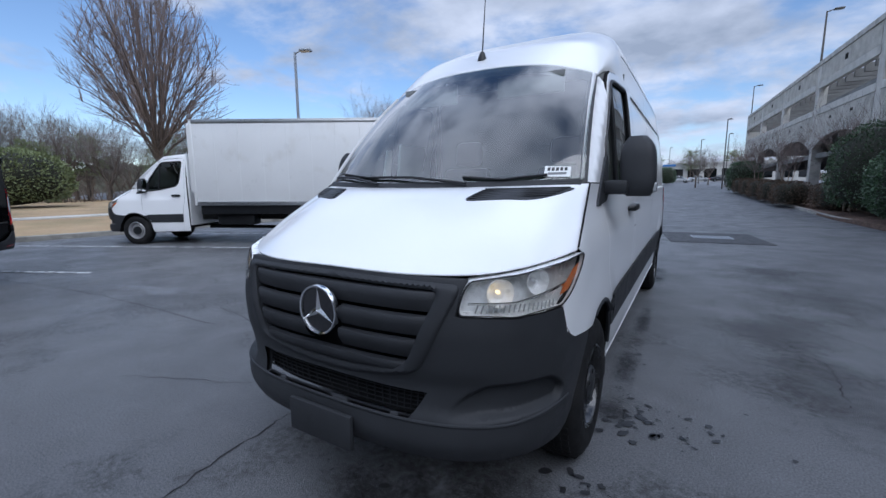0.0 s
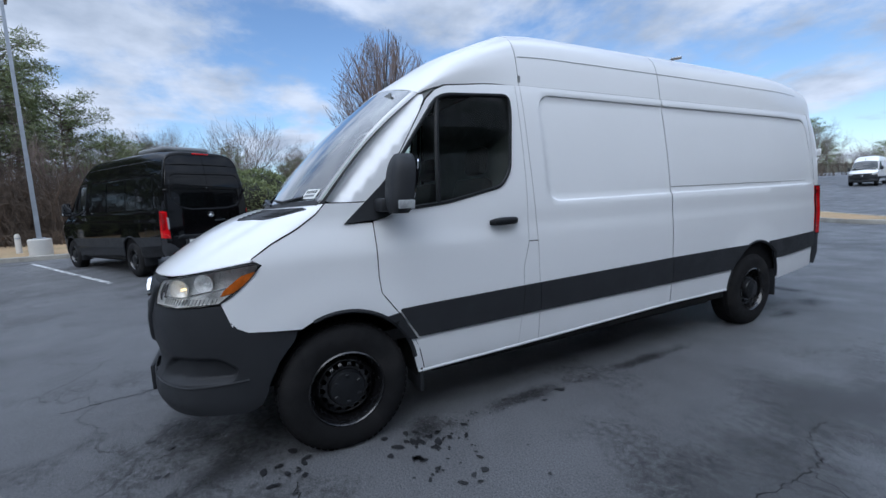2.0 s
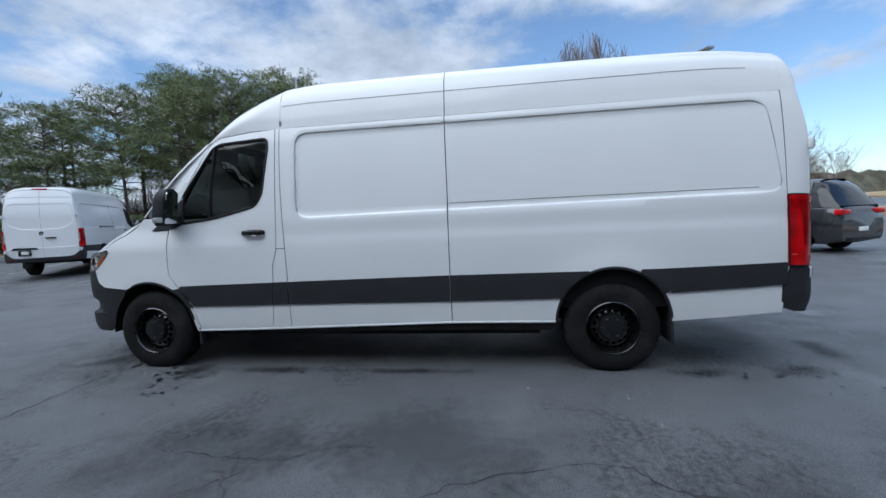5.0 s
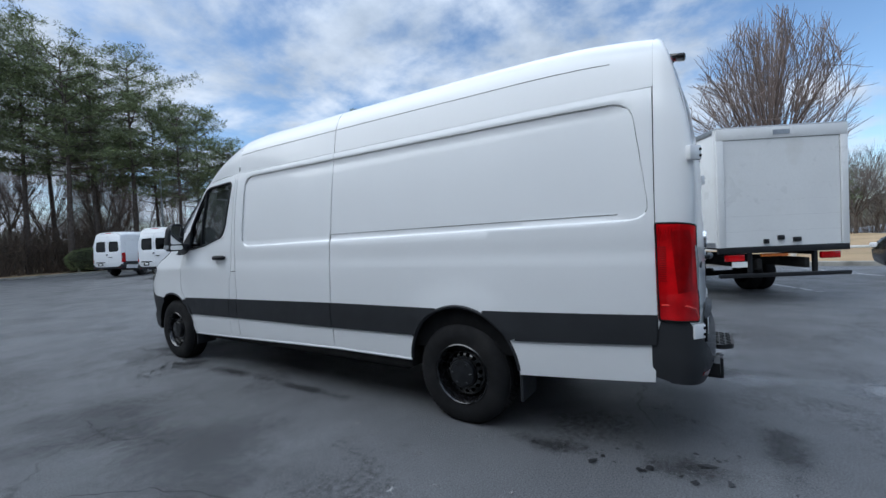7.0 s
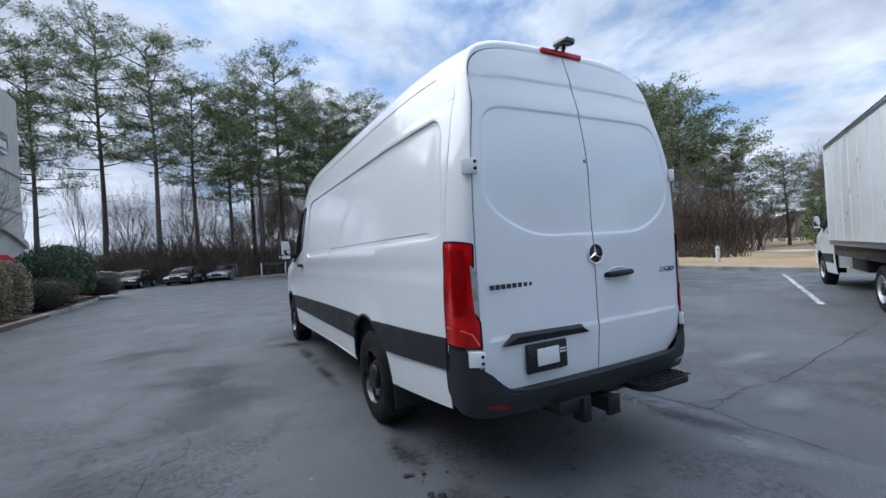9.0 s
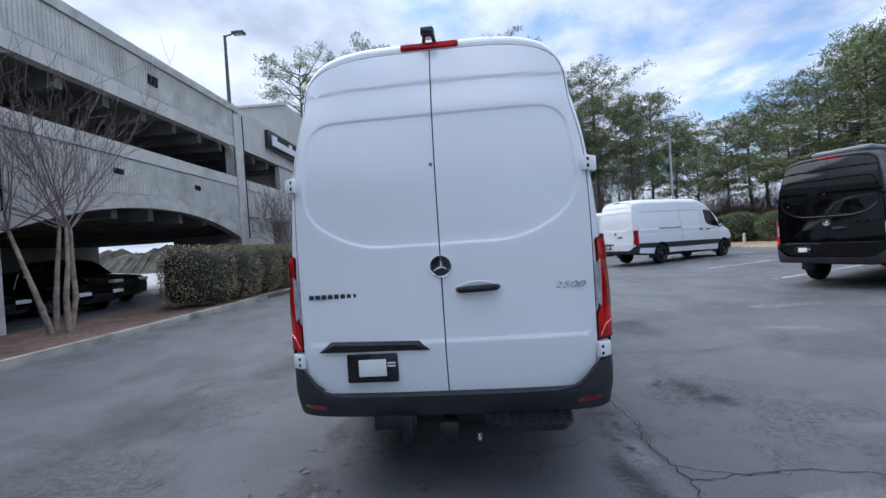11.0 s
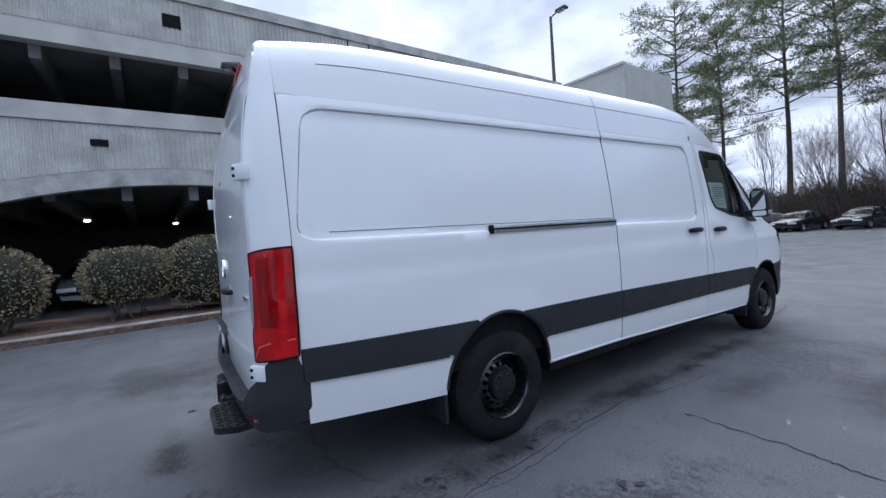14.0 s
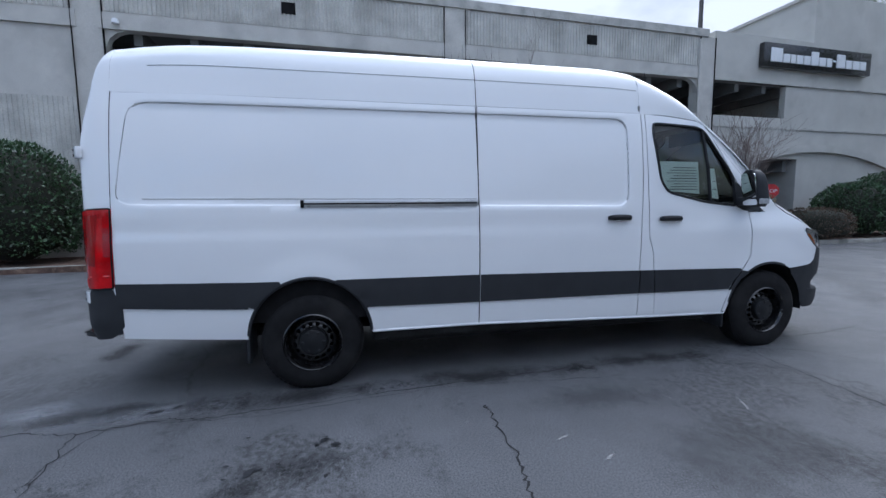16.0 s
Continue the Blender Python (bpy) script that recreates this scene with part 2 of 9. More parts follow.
def tube(bm, points, radius, sides=8, cap=True):
    """A round bar along points; radius one number or one for each point."""
    rings, pts = [], [Vector(p) for p in points]
    rad = radius if isinstance(radius, (list, tuple)) else [radius] * len(pts)
    up = None
    for i, p in enumerate(pts):
        d = (pts[min(i + 1, len(pts) - 1)] - pts[max(i - 1, 0)]).normalized()
        if up is None:
            up = d.orthogonal().normalized()
        up = (up - d * up.dot(d)).normalized()
        side = d.cross(up)
        rings.append([bm.verts.new(p + rad[i] * (math.cos(a) * up + math.sin(a) * side)) for a in [2 * math.pi * k / sides for k in range(sides)]])
    for a, b in zip(rings, rings[1:]):
        for k in range(sides):
            bm.faces.new((a[k], a[(k + 1) % sides], b[(k + 1) % sides], b[k]))
    if cap:
        bm.faces.new(rings[0][::-1])
        bm.faces.new(rings[-1])
    return bm


def lathe(profile, n=40, m=None, closed=False):
    """Profile of (radius, along x) turned about the x axis."""
    bm = bmesh.new()
    rings = [[bm.verts.new((w, r * math.cos(2 * math.pi * k / n), r * math.sin(2 * math.pi * k / n))) for k in range(n)] if r > 1e-6 else [bm.verts.new((w, 0, 0))] for r, w in profile]
    pairs = list(zip(rings, rings[1:])) + ([(rings[-1], rings[0])] if closed else [])
    for a, b in pairs:
        for k in range(n):
            q = [a[k % len(a)], a[(k + 1) % len(a)], b[(k + 1) % len(b)], b[k % len(b)]]
            q = [v for i, v in enumerate(q) if v not in q[:i]]
            if len(q) > 2:
                bm.faces.new(q)
    if m is not None:
        bm.transform(m)
    return bm


def pchip(xs, ys):
    """A smooth monotone curve through the given points."""
    x, y = np.array(xs, float), np.array(ys, float)
    h = np.diff(x)
    d = np.diff(y) / h
    t = np.zeros(len(x))
    for i in range(1, len(x) - 1):
        if d[i - 1] * d[i] > 0:
            a, b = 2 * h[i] + h[i - 1], h[i] + 2 * h[i - 1]
            t[i] = (a + b) / (a / d[i - 1] + b / d[i])
    t[0], t[-1] = d[0], d[-1]
    x, y, h, t = x.tolist(), y.tolist(), h.tolist(), t.tolist()

    def f(q):
        if q <= x[0]:
            return y[0]
        if q >= x[-1]:
            return y[-1]
        i = 0
        while x[i + 1] < q:
            i += 1
        s = (q - x[i]) / h[i]
        return ((1 + 2 * s) * (1 - s) ** 2 * y[i] + s * (1 - s) ** 2 * h[i] * t[i] + s * s * (3 - 2 * s) * y[i + 1] + s * s * (s - 1) * h[i] * t[i + 1])
    return f


def step(a, b, v):
    s = min(max((v - a) / (b - a), 0.0), 1.0)
    return s * s * (3 - 2 * s)


def inside(poly, pts):
    """Which of the points lie in the polygon."""
    p, hit = np.array(poly), np.zeros(len(pts), bool)
    for (x0, y0), (x1, y1) in zip(p, np.roll(p, -1, 0)):
        cross = (y0 > pts[:, 1]) != (y1 > pts[:, 1])
        with np.errstate(divide="ignore", invalid="ignore"):
            hit ^= cross & (pts[:, 0] < (x1 - x0) * (pts[:, 1] - y0) / (y1 - y0) + x0)
    return hit


def near(loop, pts):
    """The distance of each point from a closed line."""
    best = np.full(len(pts), 1e9)
    p = np.array(loop, float)
    for a, b in zip(p, np.roll(p, -1, 0)):
        d = b - a
        s = np.clip(((pts - a) @ d) / max(d @ d, 1e-12), 0, 1)
        best = np.minimum(best, np.hypot(*(pts - a - s[:, None] * d).T))
    return best


def dense(loop, most):
    out = []
    for a, b in zip(loop, loop[1:] + loop[:1]):
        n = max(1, math.ceil(math.hypot(b[0] - a[0], b[1] - a[1]) / most))
        out += [(a[0] + (b[0] - a[0]) * i / n, a[1] + (b[1] - a[1]) * i / n) for i in range(n)]
    return out


def rounded(loop, r, n=5):
    """The polygon with its corners rounded by r."""
    out = []
    for i, p in enumerate(loop):
        p, a, b = Vector(p), Vector(loop[i - 1]), Vector(loop[(i + 1) % len(loop)])
        da, db = (a - p), (b - p)
        ra, rb = min(r, da.length * 0.45), min(r, db.length * 0.45)
        s, e = p + da.normalized() * ra, p + db.normalized() * rb
        for k in range(n + 1):
            t = k / n
            q = s * (1 - t) ** 2 + p * 2 * t * (1 - t) + e * t * t
            out.append((q.x, q.y))
    return out


def sheet(fn, outer, holes=(), grid=(0.05, 0.05), lines=(), flange=None, edge=0.03, exact=False):
    """A panel: the flat outline with its holes is filled with a fine net and laid into space by fn. flange: a vector by which its rim turns in."""
    outer = dense(list(outer), edge)
    holes = [dense(list(h), edge) for h in holes]
    verts, edges = [], []
    for loop in [outer, *holes]:
        n = len(verts)
        verts += loop
        edges += [(n + i, n + (i + 1) % len(loop)) for i in range(len(loop))]
    o = np.array(outer)
    (a0, b0), (a1, b1) = o.min(0), o.max(0)
    ga, gb = np.arange(a0, a1, grid[0]), np.arange(b0, b1, grid[1])
    g = np.array([(a + (0.5 * grid[0] if j % 2 else 0), b) for j, b in enumerate(gb) for a in ga]).reshape(-1, 2)
    extra = np.array([q for line in lines for q in line]).reshape(-1, 2)
    if len(extra):
        g = g[np.min(np.hypot(g[:, None, 0] - extra[None, :, 0], g[:, None, 1] - extra[None, :, 1]), 1) > 0.35 * min(grid)] if len(g) * len(extra) < 4e7 else g
        g = np.concatenate([g, extra])
    ok = inside(outer, g)
    for h in holes:
        ok &= ~inside(h, g)
    g = g[ok].reshape(-1, 2)
    for loop in [outer, *holes]:
        if len(g):
            g = g[near(loop, g) > 0.3 * min(edge, *grid)]
    allv = [Vector(v) for v in verts] + [Vector(v) for v in g.tolist()]
    vs, _, faces, *_ = delaunay_2d_cdt(allv, edges, [], 0, 1e-5)
    flat_v = np.array([v[:] for v in vs])
    cen = flat_v[np.array(faces)].mean(1) if faces and all(len(f) == 3 for f in faces) else np.array([np.mean([vs[i][:] for i in f], 0) for f in faces]).reshape(-1, 2)
    good = inside(outer, cen)
    for h in holes:
        good &= ~inside(h, cen)
    bm = bmesh.new()
    lay = bm.verts.layers.float_vector.new("true_normal") if exact else None
    made = [bm.verts.new(fn(v.x, v.y)) for v in vs]
    if exact:
        # true surface normals, so that highlights run clean over the net
        for v, q in zip(made, vs):
            da = Vector(fn(q.x + 3e-3, q.y)) - Vector(fn(q.x - 3e-3, q.y))
            db = Vector(fn(q.x, q.y + 3e-3)) - Vector(fn(q.x, q.y - 3e-3))
            c = da.cross(db)
            v[lay] = c.normalized() if c.length > 1e-12 else Vector((0, 0, 0))
    for f, k in zip(faces, good):
        if k:
            try:
                bm.faces.new([made[i] for i in f])
            except ValueError:
                pass
    bmesh.ops.delete(bm, geom=[v for v in bm.verts if not v.link_faces], context="VERTS")
    if flange is not None:
        rim = [e for e in bm.edges if len(e.link_faces) == 1]
        for e in rim:
            e.smooth = False
        ext = bmesh.ops.extrude_edge_only(bm, edges=rim)
        turned = [v for v in ext["geom"] if isinstance(v, bmesh.types.BMVert)]
        bmesh.ops.translate(bm, vec=Vector(flange), verts=turned)
        if exact:
            for v in turned:
                v[bm.verts.layers.float_vector["true_normal"]] = Vector((0, 0, 0))
    return bm


def mirrored(bm):
    """The same mesh on the other side of the plane x = 0."""
    other = bm.copy()
    other.transform(Matrix.Diagonal((-1, 1, 1, 1)))
    lay = other.verts.layers.float_vector.get("true_normal")
    if lay:
        for v in other.verts:
            v[lay] = Vector((-v[lay].x, v[lay].y, v[lay].z))
    bmesh.ops.reverse_faces(other, faces=other.faces[:])
    return other


def outward(bm, about):
    """Turns faces so that they look away from a point."""
    bm.normal_update()
    c = Vector(about)
    bmesh.ops.reverse_faces(bm, faces=[f for f in bm.faces if f.normal.dot(f.calc_center_median() - c) < 0])
    return bm


# ---------- the panel van ----------
# Van space: x to its left, y from front axle to rear, z up; the nose points to -y.
HALF = pchip([0.28, 0.40, 0.60, 0.83, 1.0, 1.2, 1.38, 1.6, 1.9, 2.17, 2.26], [0.935, 0.962, 0.980, 0.988, 0.988, 0.982, 0.970, 0.950, 0.912, 0.865, 0.842])
NOSE = pchip([0.28, 0.33, 0.42, 0.50, 0.56, 0.63, 0.72, 0.85, 0.95, 1.06, 1.12, 1.18], [0.70, 0.755, 0.790, 0.780, 0.752, 0.745, 0.765, 0.772, 0.757, 0.725, 0.69, 0.65])
WINDOW = rounded([(0.365, 1.385), (0.405, 1.66), (0.72, 2.09), (0.80, 2.125), (1.285, 2.145), (1.295, 2.06), (1.235, 1.62), (1.16, 1.515), (0.75, 1.425)], 0.05)
RECESS = rounded([(1.57, 1.39), (5.65, 1.43), (5.625, 1.66), (5.555, 2.17), (1.555, 2.175)], 0.13, 8)


FIELDS = {}


def signed(loop, y, z, d=0.008):
    """Distance from an outline, positive inside, read from a fine table."""
    key = id(loop)
    if key not in FIELDS:
        p = np.array(loop)
        lo, hi = p.min(0) - 0.15, p.max(0) + 0.15
        na, nb = (np.ceil((hi - lo) / d).astype(int) + 2).tolist()
        g = np.stack(np.meshgrid(lo[0] + d * np.arange(na), lo[1] + d * np.arange(nb), indexing="ij"), -1).reshape(-1, 2)
        FIELDS[key] = (lo, d, na, nb, np.where(inside(loop, g), near(loop, g), -near(loop, g)).reshape(na, nb).tolist(), loop)
    lo, d, na, nb, t, _ = FIELDS[key]
    a, b = min(max((y - lo[0]) / d, 0), na - 1.001), min(max((z - lo[1]) / d, 0), nb - 1.001)
    i, j = int(a), int(b)
    a, b = a - i, b - j
    return (t[i][j] * (1 - a) + t[i + 1][j] * a) * (1 - b) + (t[i][j + 1] * (1 - a) + t[i + 1][j + 1] * a) * b


def side(y, z):
    """Half width of the body at a length and height."""
    x = HALF(z)
    if y < -0.25:
        q = min((-0.25 - y) / NOSE(min(z, 1.14)), 0.999)
        x *= (1 - q ** 3) ** (1 / 3)
    x -= 0.045 * step(1.12, 1.38, z) * (1 - step(0.2, 1.3, y))
    if y > 4.6:
        x -= 0.050 * ((y - 4.6) / 1.08) ** 2
    for c, r in ((0.0, 0.012), (4.34, 0.016)):
        if abs(y - c) < 0.75 and z > 0.7:
            x += r * (1 - step(0.46, 0.68, math.hypot(y - c, (z - 0.40))))
    if 1.5 < y < 5.7 and 1.36 < z < 2.2:
        x -= 0.015 * step(-0.003, 0.011, signed(RECESS, y, z)) * (1 - 0.7 * step(5.40, 5.57, y))
    x -= 0.005 * step(1.15, 1.24, z) * (1 - step(1.24, 1.36, z)) * step(0.3, 0.8, y)
    return x


def left(y, z):
    return (side(y, z), y, z)


def prow(deg, z, out=0.0):
    """The rounded front: deg 0 at the left flank, 90 at the middle, 180 at the right flank."""
    a = radians(min(deg, 180 - deg))
    c, s = max(math.cos(a), 0.0) ** (2 / 3), max(math.sin(a), 0.0) ** (2 / 3)
    x, y = (HALF(min(z, 1.0)) + out) * c, -0.25 - (NOSE(z) + out) * s
    return (x if deg <= 90 else -x, y, z)


ROOF_MID = pchip([0.50, 0.56, 0.72, 0.90, 1.10, 1.30, 1.45, 1.8, 3.1, 4.6, 5.2, 5.5, 5.674], [2.215, 2.262, 2.365, 2.475, 2.556, 2.635, 2.688, 2.714, 2.717, 2.708, 2.696, 2.668, 2.640])
ROOF_EDGE = pchip([0.55, 0.66, 0.79, 1.10, 1.40, 5.66], [2.075, 2.135, 2.185, 2.22, 2.24, 2.245])
ROOF_HALF = pchip([0.55, 0.66, 0.90, 1.40, 4.6, 5.66], [0.785, 0.803, 0.822, 0.842, 0.842, 0.80])
ROOF_POWER = pchip([0.55, 0.9, 1.4, 4.8, 5.674], [2.7, 3.6, 4.8, 4.8, 4.4])


def roof(y, s):
    """Roof skin; s from -1 (right edge) to 1 (left edge)."""
    a = max(1 - abs(s), 0.0) * math.pi / 2
    n = ROOF_POWER(y)
    x = ROOF_HALF(y) * math.cos(a) ** (2 / n)
    x *= 1 - 0.085 * step(0.9, 1.5, y) * math.sin(a) ** (2 / n)
    z = ROOF_EDGE(y) + (ROOF_MID(y) - ROOF_EDGE(y)) * math.sin(a) ** (2 / n)
    return (math.copysign(x, s), y, z)


def rear_y(z):
    return 5.905 - 0.16 * max((z - 1.75) / 0.80, 0) ** 1.7 - 0.03 * max((0.85 - z) / 0.3, 0)


DOOR_HALF = pchip([0.5, 0.9, 1.4, 1.8, 2.2, 2.45], [0.80, 0.838, 0.840, 0.830, 0.765, 0.70])
REAR_RECESS = rounded([(-0.80, 1.60), (-0.48, 1.405), (0.48, 1.405), (0.80, 1.60), (0.745, 2.16), (-0.745, 2.16)], 0.17, 8)
REAR_TOP = rounded([(-0.70, 2.33), (0.70, 2.33), (0.6, 2.62), (-0.6, 2.62)], 0.05)


def stern(x, z):
    """The rear doors' skin."""
    y = rear_y(z) - 0.03 * (abs(x) / 0.84) ** 3
    y -= 0.008 * step(-0.004, 0.018, signed(REAR_RECESS, x, z)) if 1.36 < z < 2.22 else 0
    y -= 0.007 * (1 - step(0.0, 0.022, z - 2.33 - 0.02 * (1 - (x / 0.7) ** 2))) * step(2.18, 2.33, z)
    y += 0.006 * (1 - step(0.855, 0.875, z))
    return (x, y, z)


def gather(y, k):
    """Rear edge of the body shell, k from 0 (low left) over the roof to 2 (low right)."""
    s = k if k <= 1 else 2 - k
    if s < 0.75:
        z = 0.47 + (2.245 - 0.47) * s / 0.75
        p = (side(y, z), y, z)
    else:
        p = roof(y, 1 - (s - 0.75) / 0.25)
    return Vector(p if k <= 1 else (-p[0], p[1], p[2]))


def door_rim(k):
    s = k if k <= 1 else 2 - k
    if s < 0.75:
        z = 0.47 + (2.19 - 0.47) * s / 0.75
        p = (DOOR_HALF(z) + 0.006, rear_y(z) - 0.034, z)
    else:
        a = (s - 0.75) / 0.25 * math.pi / 2
        x, z = 0.772 * math.cos(a) ** (2 / 4.0), 2.19 + (2.575 - 2.19) * math.sin(a) ** (2 / 4.0)
        p = (x, rear_y(z) - 0.03 * (x / 0.84) ** 3 - 0.006, z)
    return Vector(p if k <= 1 else (-p[0], p[1], p[2]))


def corner(k, v):
    """Rounded shell between the flanks or roof (v = 0) and the rear doors (v = 1)."""
    a, b = gather(5.675, k), door_rim(k)
    t = min(max(v, 0.0), 1.0) * math.pi / 2
    u, w = 1 - math.cos(t) ** 0.92, math.sin(t) ** 0.92
    return Vector((a.x + (b.x - a.x) * u, a.y + (b.y - a.y) * w, a.z + (b.z - a.z) * u))


def screen(u, v, out=0.0):
    """Windscreen; u from -1 to 1 across, v from the cowl to the roof."""
    b = Vector((0.905 * u, -0.285 + 0.235 * abs(u) ** 2.4, 1.435 + 0.02 * abs(u) ** 2))
    t = Vector((0.795 * u, 0.545 + 0.085 * abs(u) ** 2.4, 2.255 - 0.115 * abs(u) ** 2.6))
    p = b.lerp(t, v)
    bow = 0.035 * math.sin(math.pi * v)
    return p + Vector((0, -0.72, 0.69)) * (bow + out)


HOOD_FRONT_Z = pchip([0, 0.5, 0.62, 0.80, 0.93], [1.095, 1.090, 1.088, 1.108, 1.165])
HOOD_SIDE = [(0.962, -0.462, 1.166), (0.950, -0.35, 1.243), (0.930, -0.21, 1.313), (0.917, -0.10, 1.388), (0.913, -0.045, 1.446)]


def along(points, t):
    t = min(max(t, 0), 1) * (len(points) - 1)
    i = min(int(t), len(points) - 2)
    return Vector(points[i]).lerp(Vector(points[i + 1]), t - i)


def hood(f, v):
    """Bonnet; f from -1 to 1 across, v from nose to cowl."""
    g = abs(f)
    x = 0.935 * g
    q = min(x / 0.99, 0.999)
    front = Vector((x, -0.25 - 0.705 * (1 - q ** 3) ** (1 / 3) - 0.015, HOOD_FRONT_Z(x)))
    if g > 0.8:
        front = front.lerp(Vector(HOOD_SIDE[0]), step(0.8, 1.0, g))
    b = screen(g, 0.0)
    back = Vector((b.x * 0.995, b.y - 0.015, b.z - 0.008))
    rise = 1 - max(1 - v, 0.0) ** 1.45
    p = Vector((front.x + (back.x - front.x) * v, front.y + (back.y - front.y) * v, front.z + (back.z - front.z) * rise))
    w = g ** 5
    p = p * (1 - w) + along(HOOD_SIDE, v) * w
    p.z += 0.012 * math.sin(math.pi * v) * (1 - g ** 2) - 0.010 * math.exp(-((g - 0.72) / 0.05) ** 2) * math.sin(math.pi * v)
    return (math.copysign(p.x, f), p.y, p.z)


def circle(cy, cz, r, a0, a1, n):
    return [(cy + r * math.cos(radians(a0 + (a1 - a0) * i / n)), cz + r * math.sin(radians(a0 + (a1 - a0) * i / n))) for i in range(n + 1)]


def offset_loops(loop, ds, most=0.03):
    """Lines that follow a closed outline at small distances, to carry its crease."""
    pts, out = dense(loop, most), []
    n = len(pts)
    for d in ds:
        line = []
        for i, p in enumerate(pts):
            a, b = pts[i - 2], pts[(i + 2) % n]
            t = Vector((b[0] - a[0], b[1] - a[1]))
            if t.length > 1e-6:
                t.normalize()
                line.append((p[0] - t.y * d, p[1] + t.x * d))
        out.append(line)
    return out


CREASES = offset_loops(RECESS, (-0.003, 0.002, 0.006, 0.011), 0.025)
REAR_CREASES = offset_loops(REAR_RECESS, (-0.004, 0.003, 0.010, 0.018), 0.025)
IN_L = (-0.007, 0, 0)

ARCH_F, ARCH_R = 0.455, 0.468
FENDER = [(-0.405, 1.14), (-0.50, 1.04), (-0.615, 0.955), (-0.575, 0.83), (-0.50, 0.79), (-0.235, 0.765)] + circle(0, 0.375, ARCH_F, 120, 18, 16)[0:] + \
    [(0.437, 0.45), (0.466, 0.336), (0.508, 0.337), (0.471, 0.50), (0.440, 0.58), (0.330, 0.77), (0.236, 0.90), (0.226, 1.0), (0.226, 1.322), (0.075, 1.322), (0.200, 1.445), (-0.045, 1.447), (-0.10, 1.385), (-0.21, 1.308), (-0.35, 1.238), (-0.455, 1.17)]
DOOR = [(0.470, 0.505), (0.447, 0.58), (0.338, 0.77), (0.243, 0.90), (0.234, 1.0), (0.234, 1.33), (0.30, 1.345), (0.36, 1.60), (0.66, 2.085), (0.73, 2.150), (0.80, 2.182), (1.10, 2.212), (1.362, 2.226),
        (1.366, 1.5), (1.358, 1.11), (1.31, 0.95), (1.306, 0.79), (1.264, 0.38), (1.262, 0.352), (0.515, 0.338), (0.478, 0.50)]
PILLAR_A = [(0.215, 1.452), (0.005, 1.452), (0.30, 1.80), (0.63, 2.128), (0.66, 2.128), (0.652, 2.088), (0.352, 1.604)]
PILLAR_B = [(1.368, 2.228), (1.404, 2.228), (1.415, 1.7), (1.443, 1.11), (1.453, 0.78), (1.446, 0.358), (1.268, 0.352), (1.270, 0.40), (1.313, 0.79), (1.317, 0.95), (1.364, 1.10), (1.373, 1.5)]
PANEL_MID = [(1.410, 2.230), (2.958, 2.232), (2.968, 1.6), (2.972, 0.40), (1.453, 0.358), (1.460, 0.78), (1.450, 1.11), (1.422, 1.7)]
PANEL_REAR = [(2.966, 2.232), (5.668, 2.236), (5.672, 0.87), (5.664, 0.69), (5.650, 0.462), (4.815, 0.405)] + circle(4.34, 0.40, ARCH_R, 0, 180, 22) + [(3.872, 0.40), (2.980, 0.40), (2.977, 1.6)]


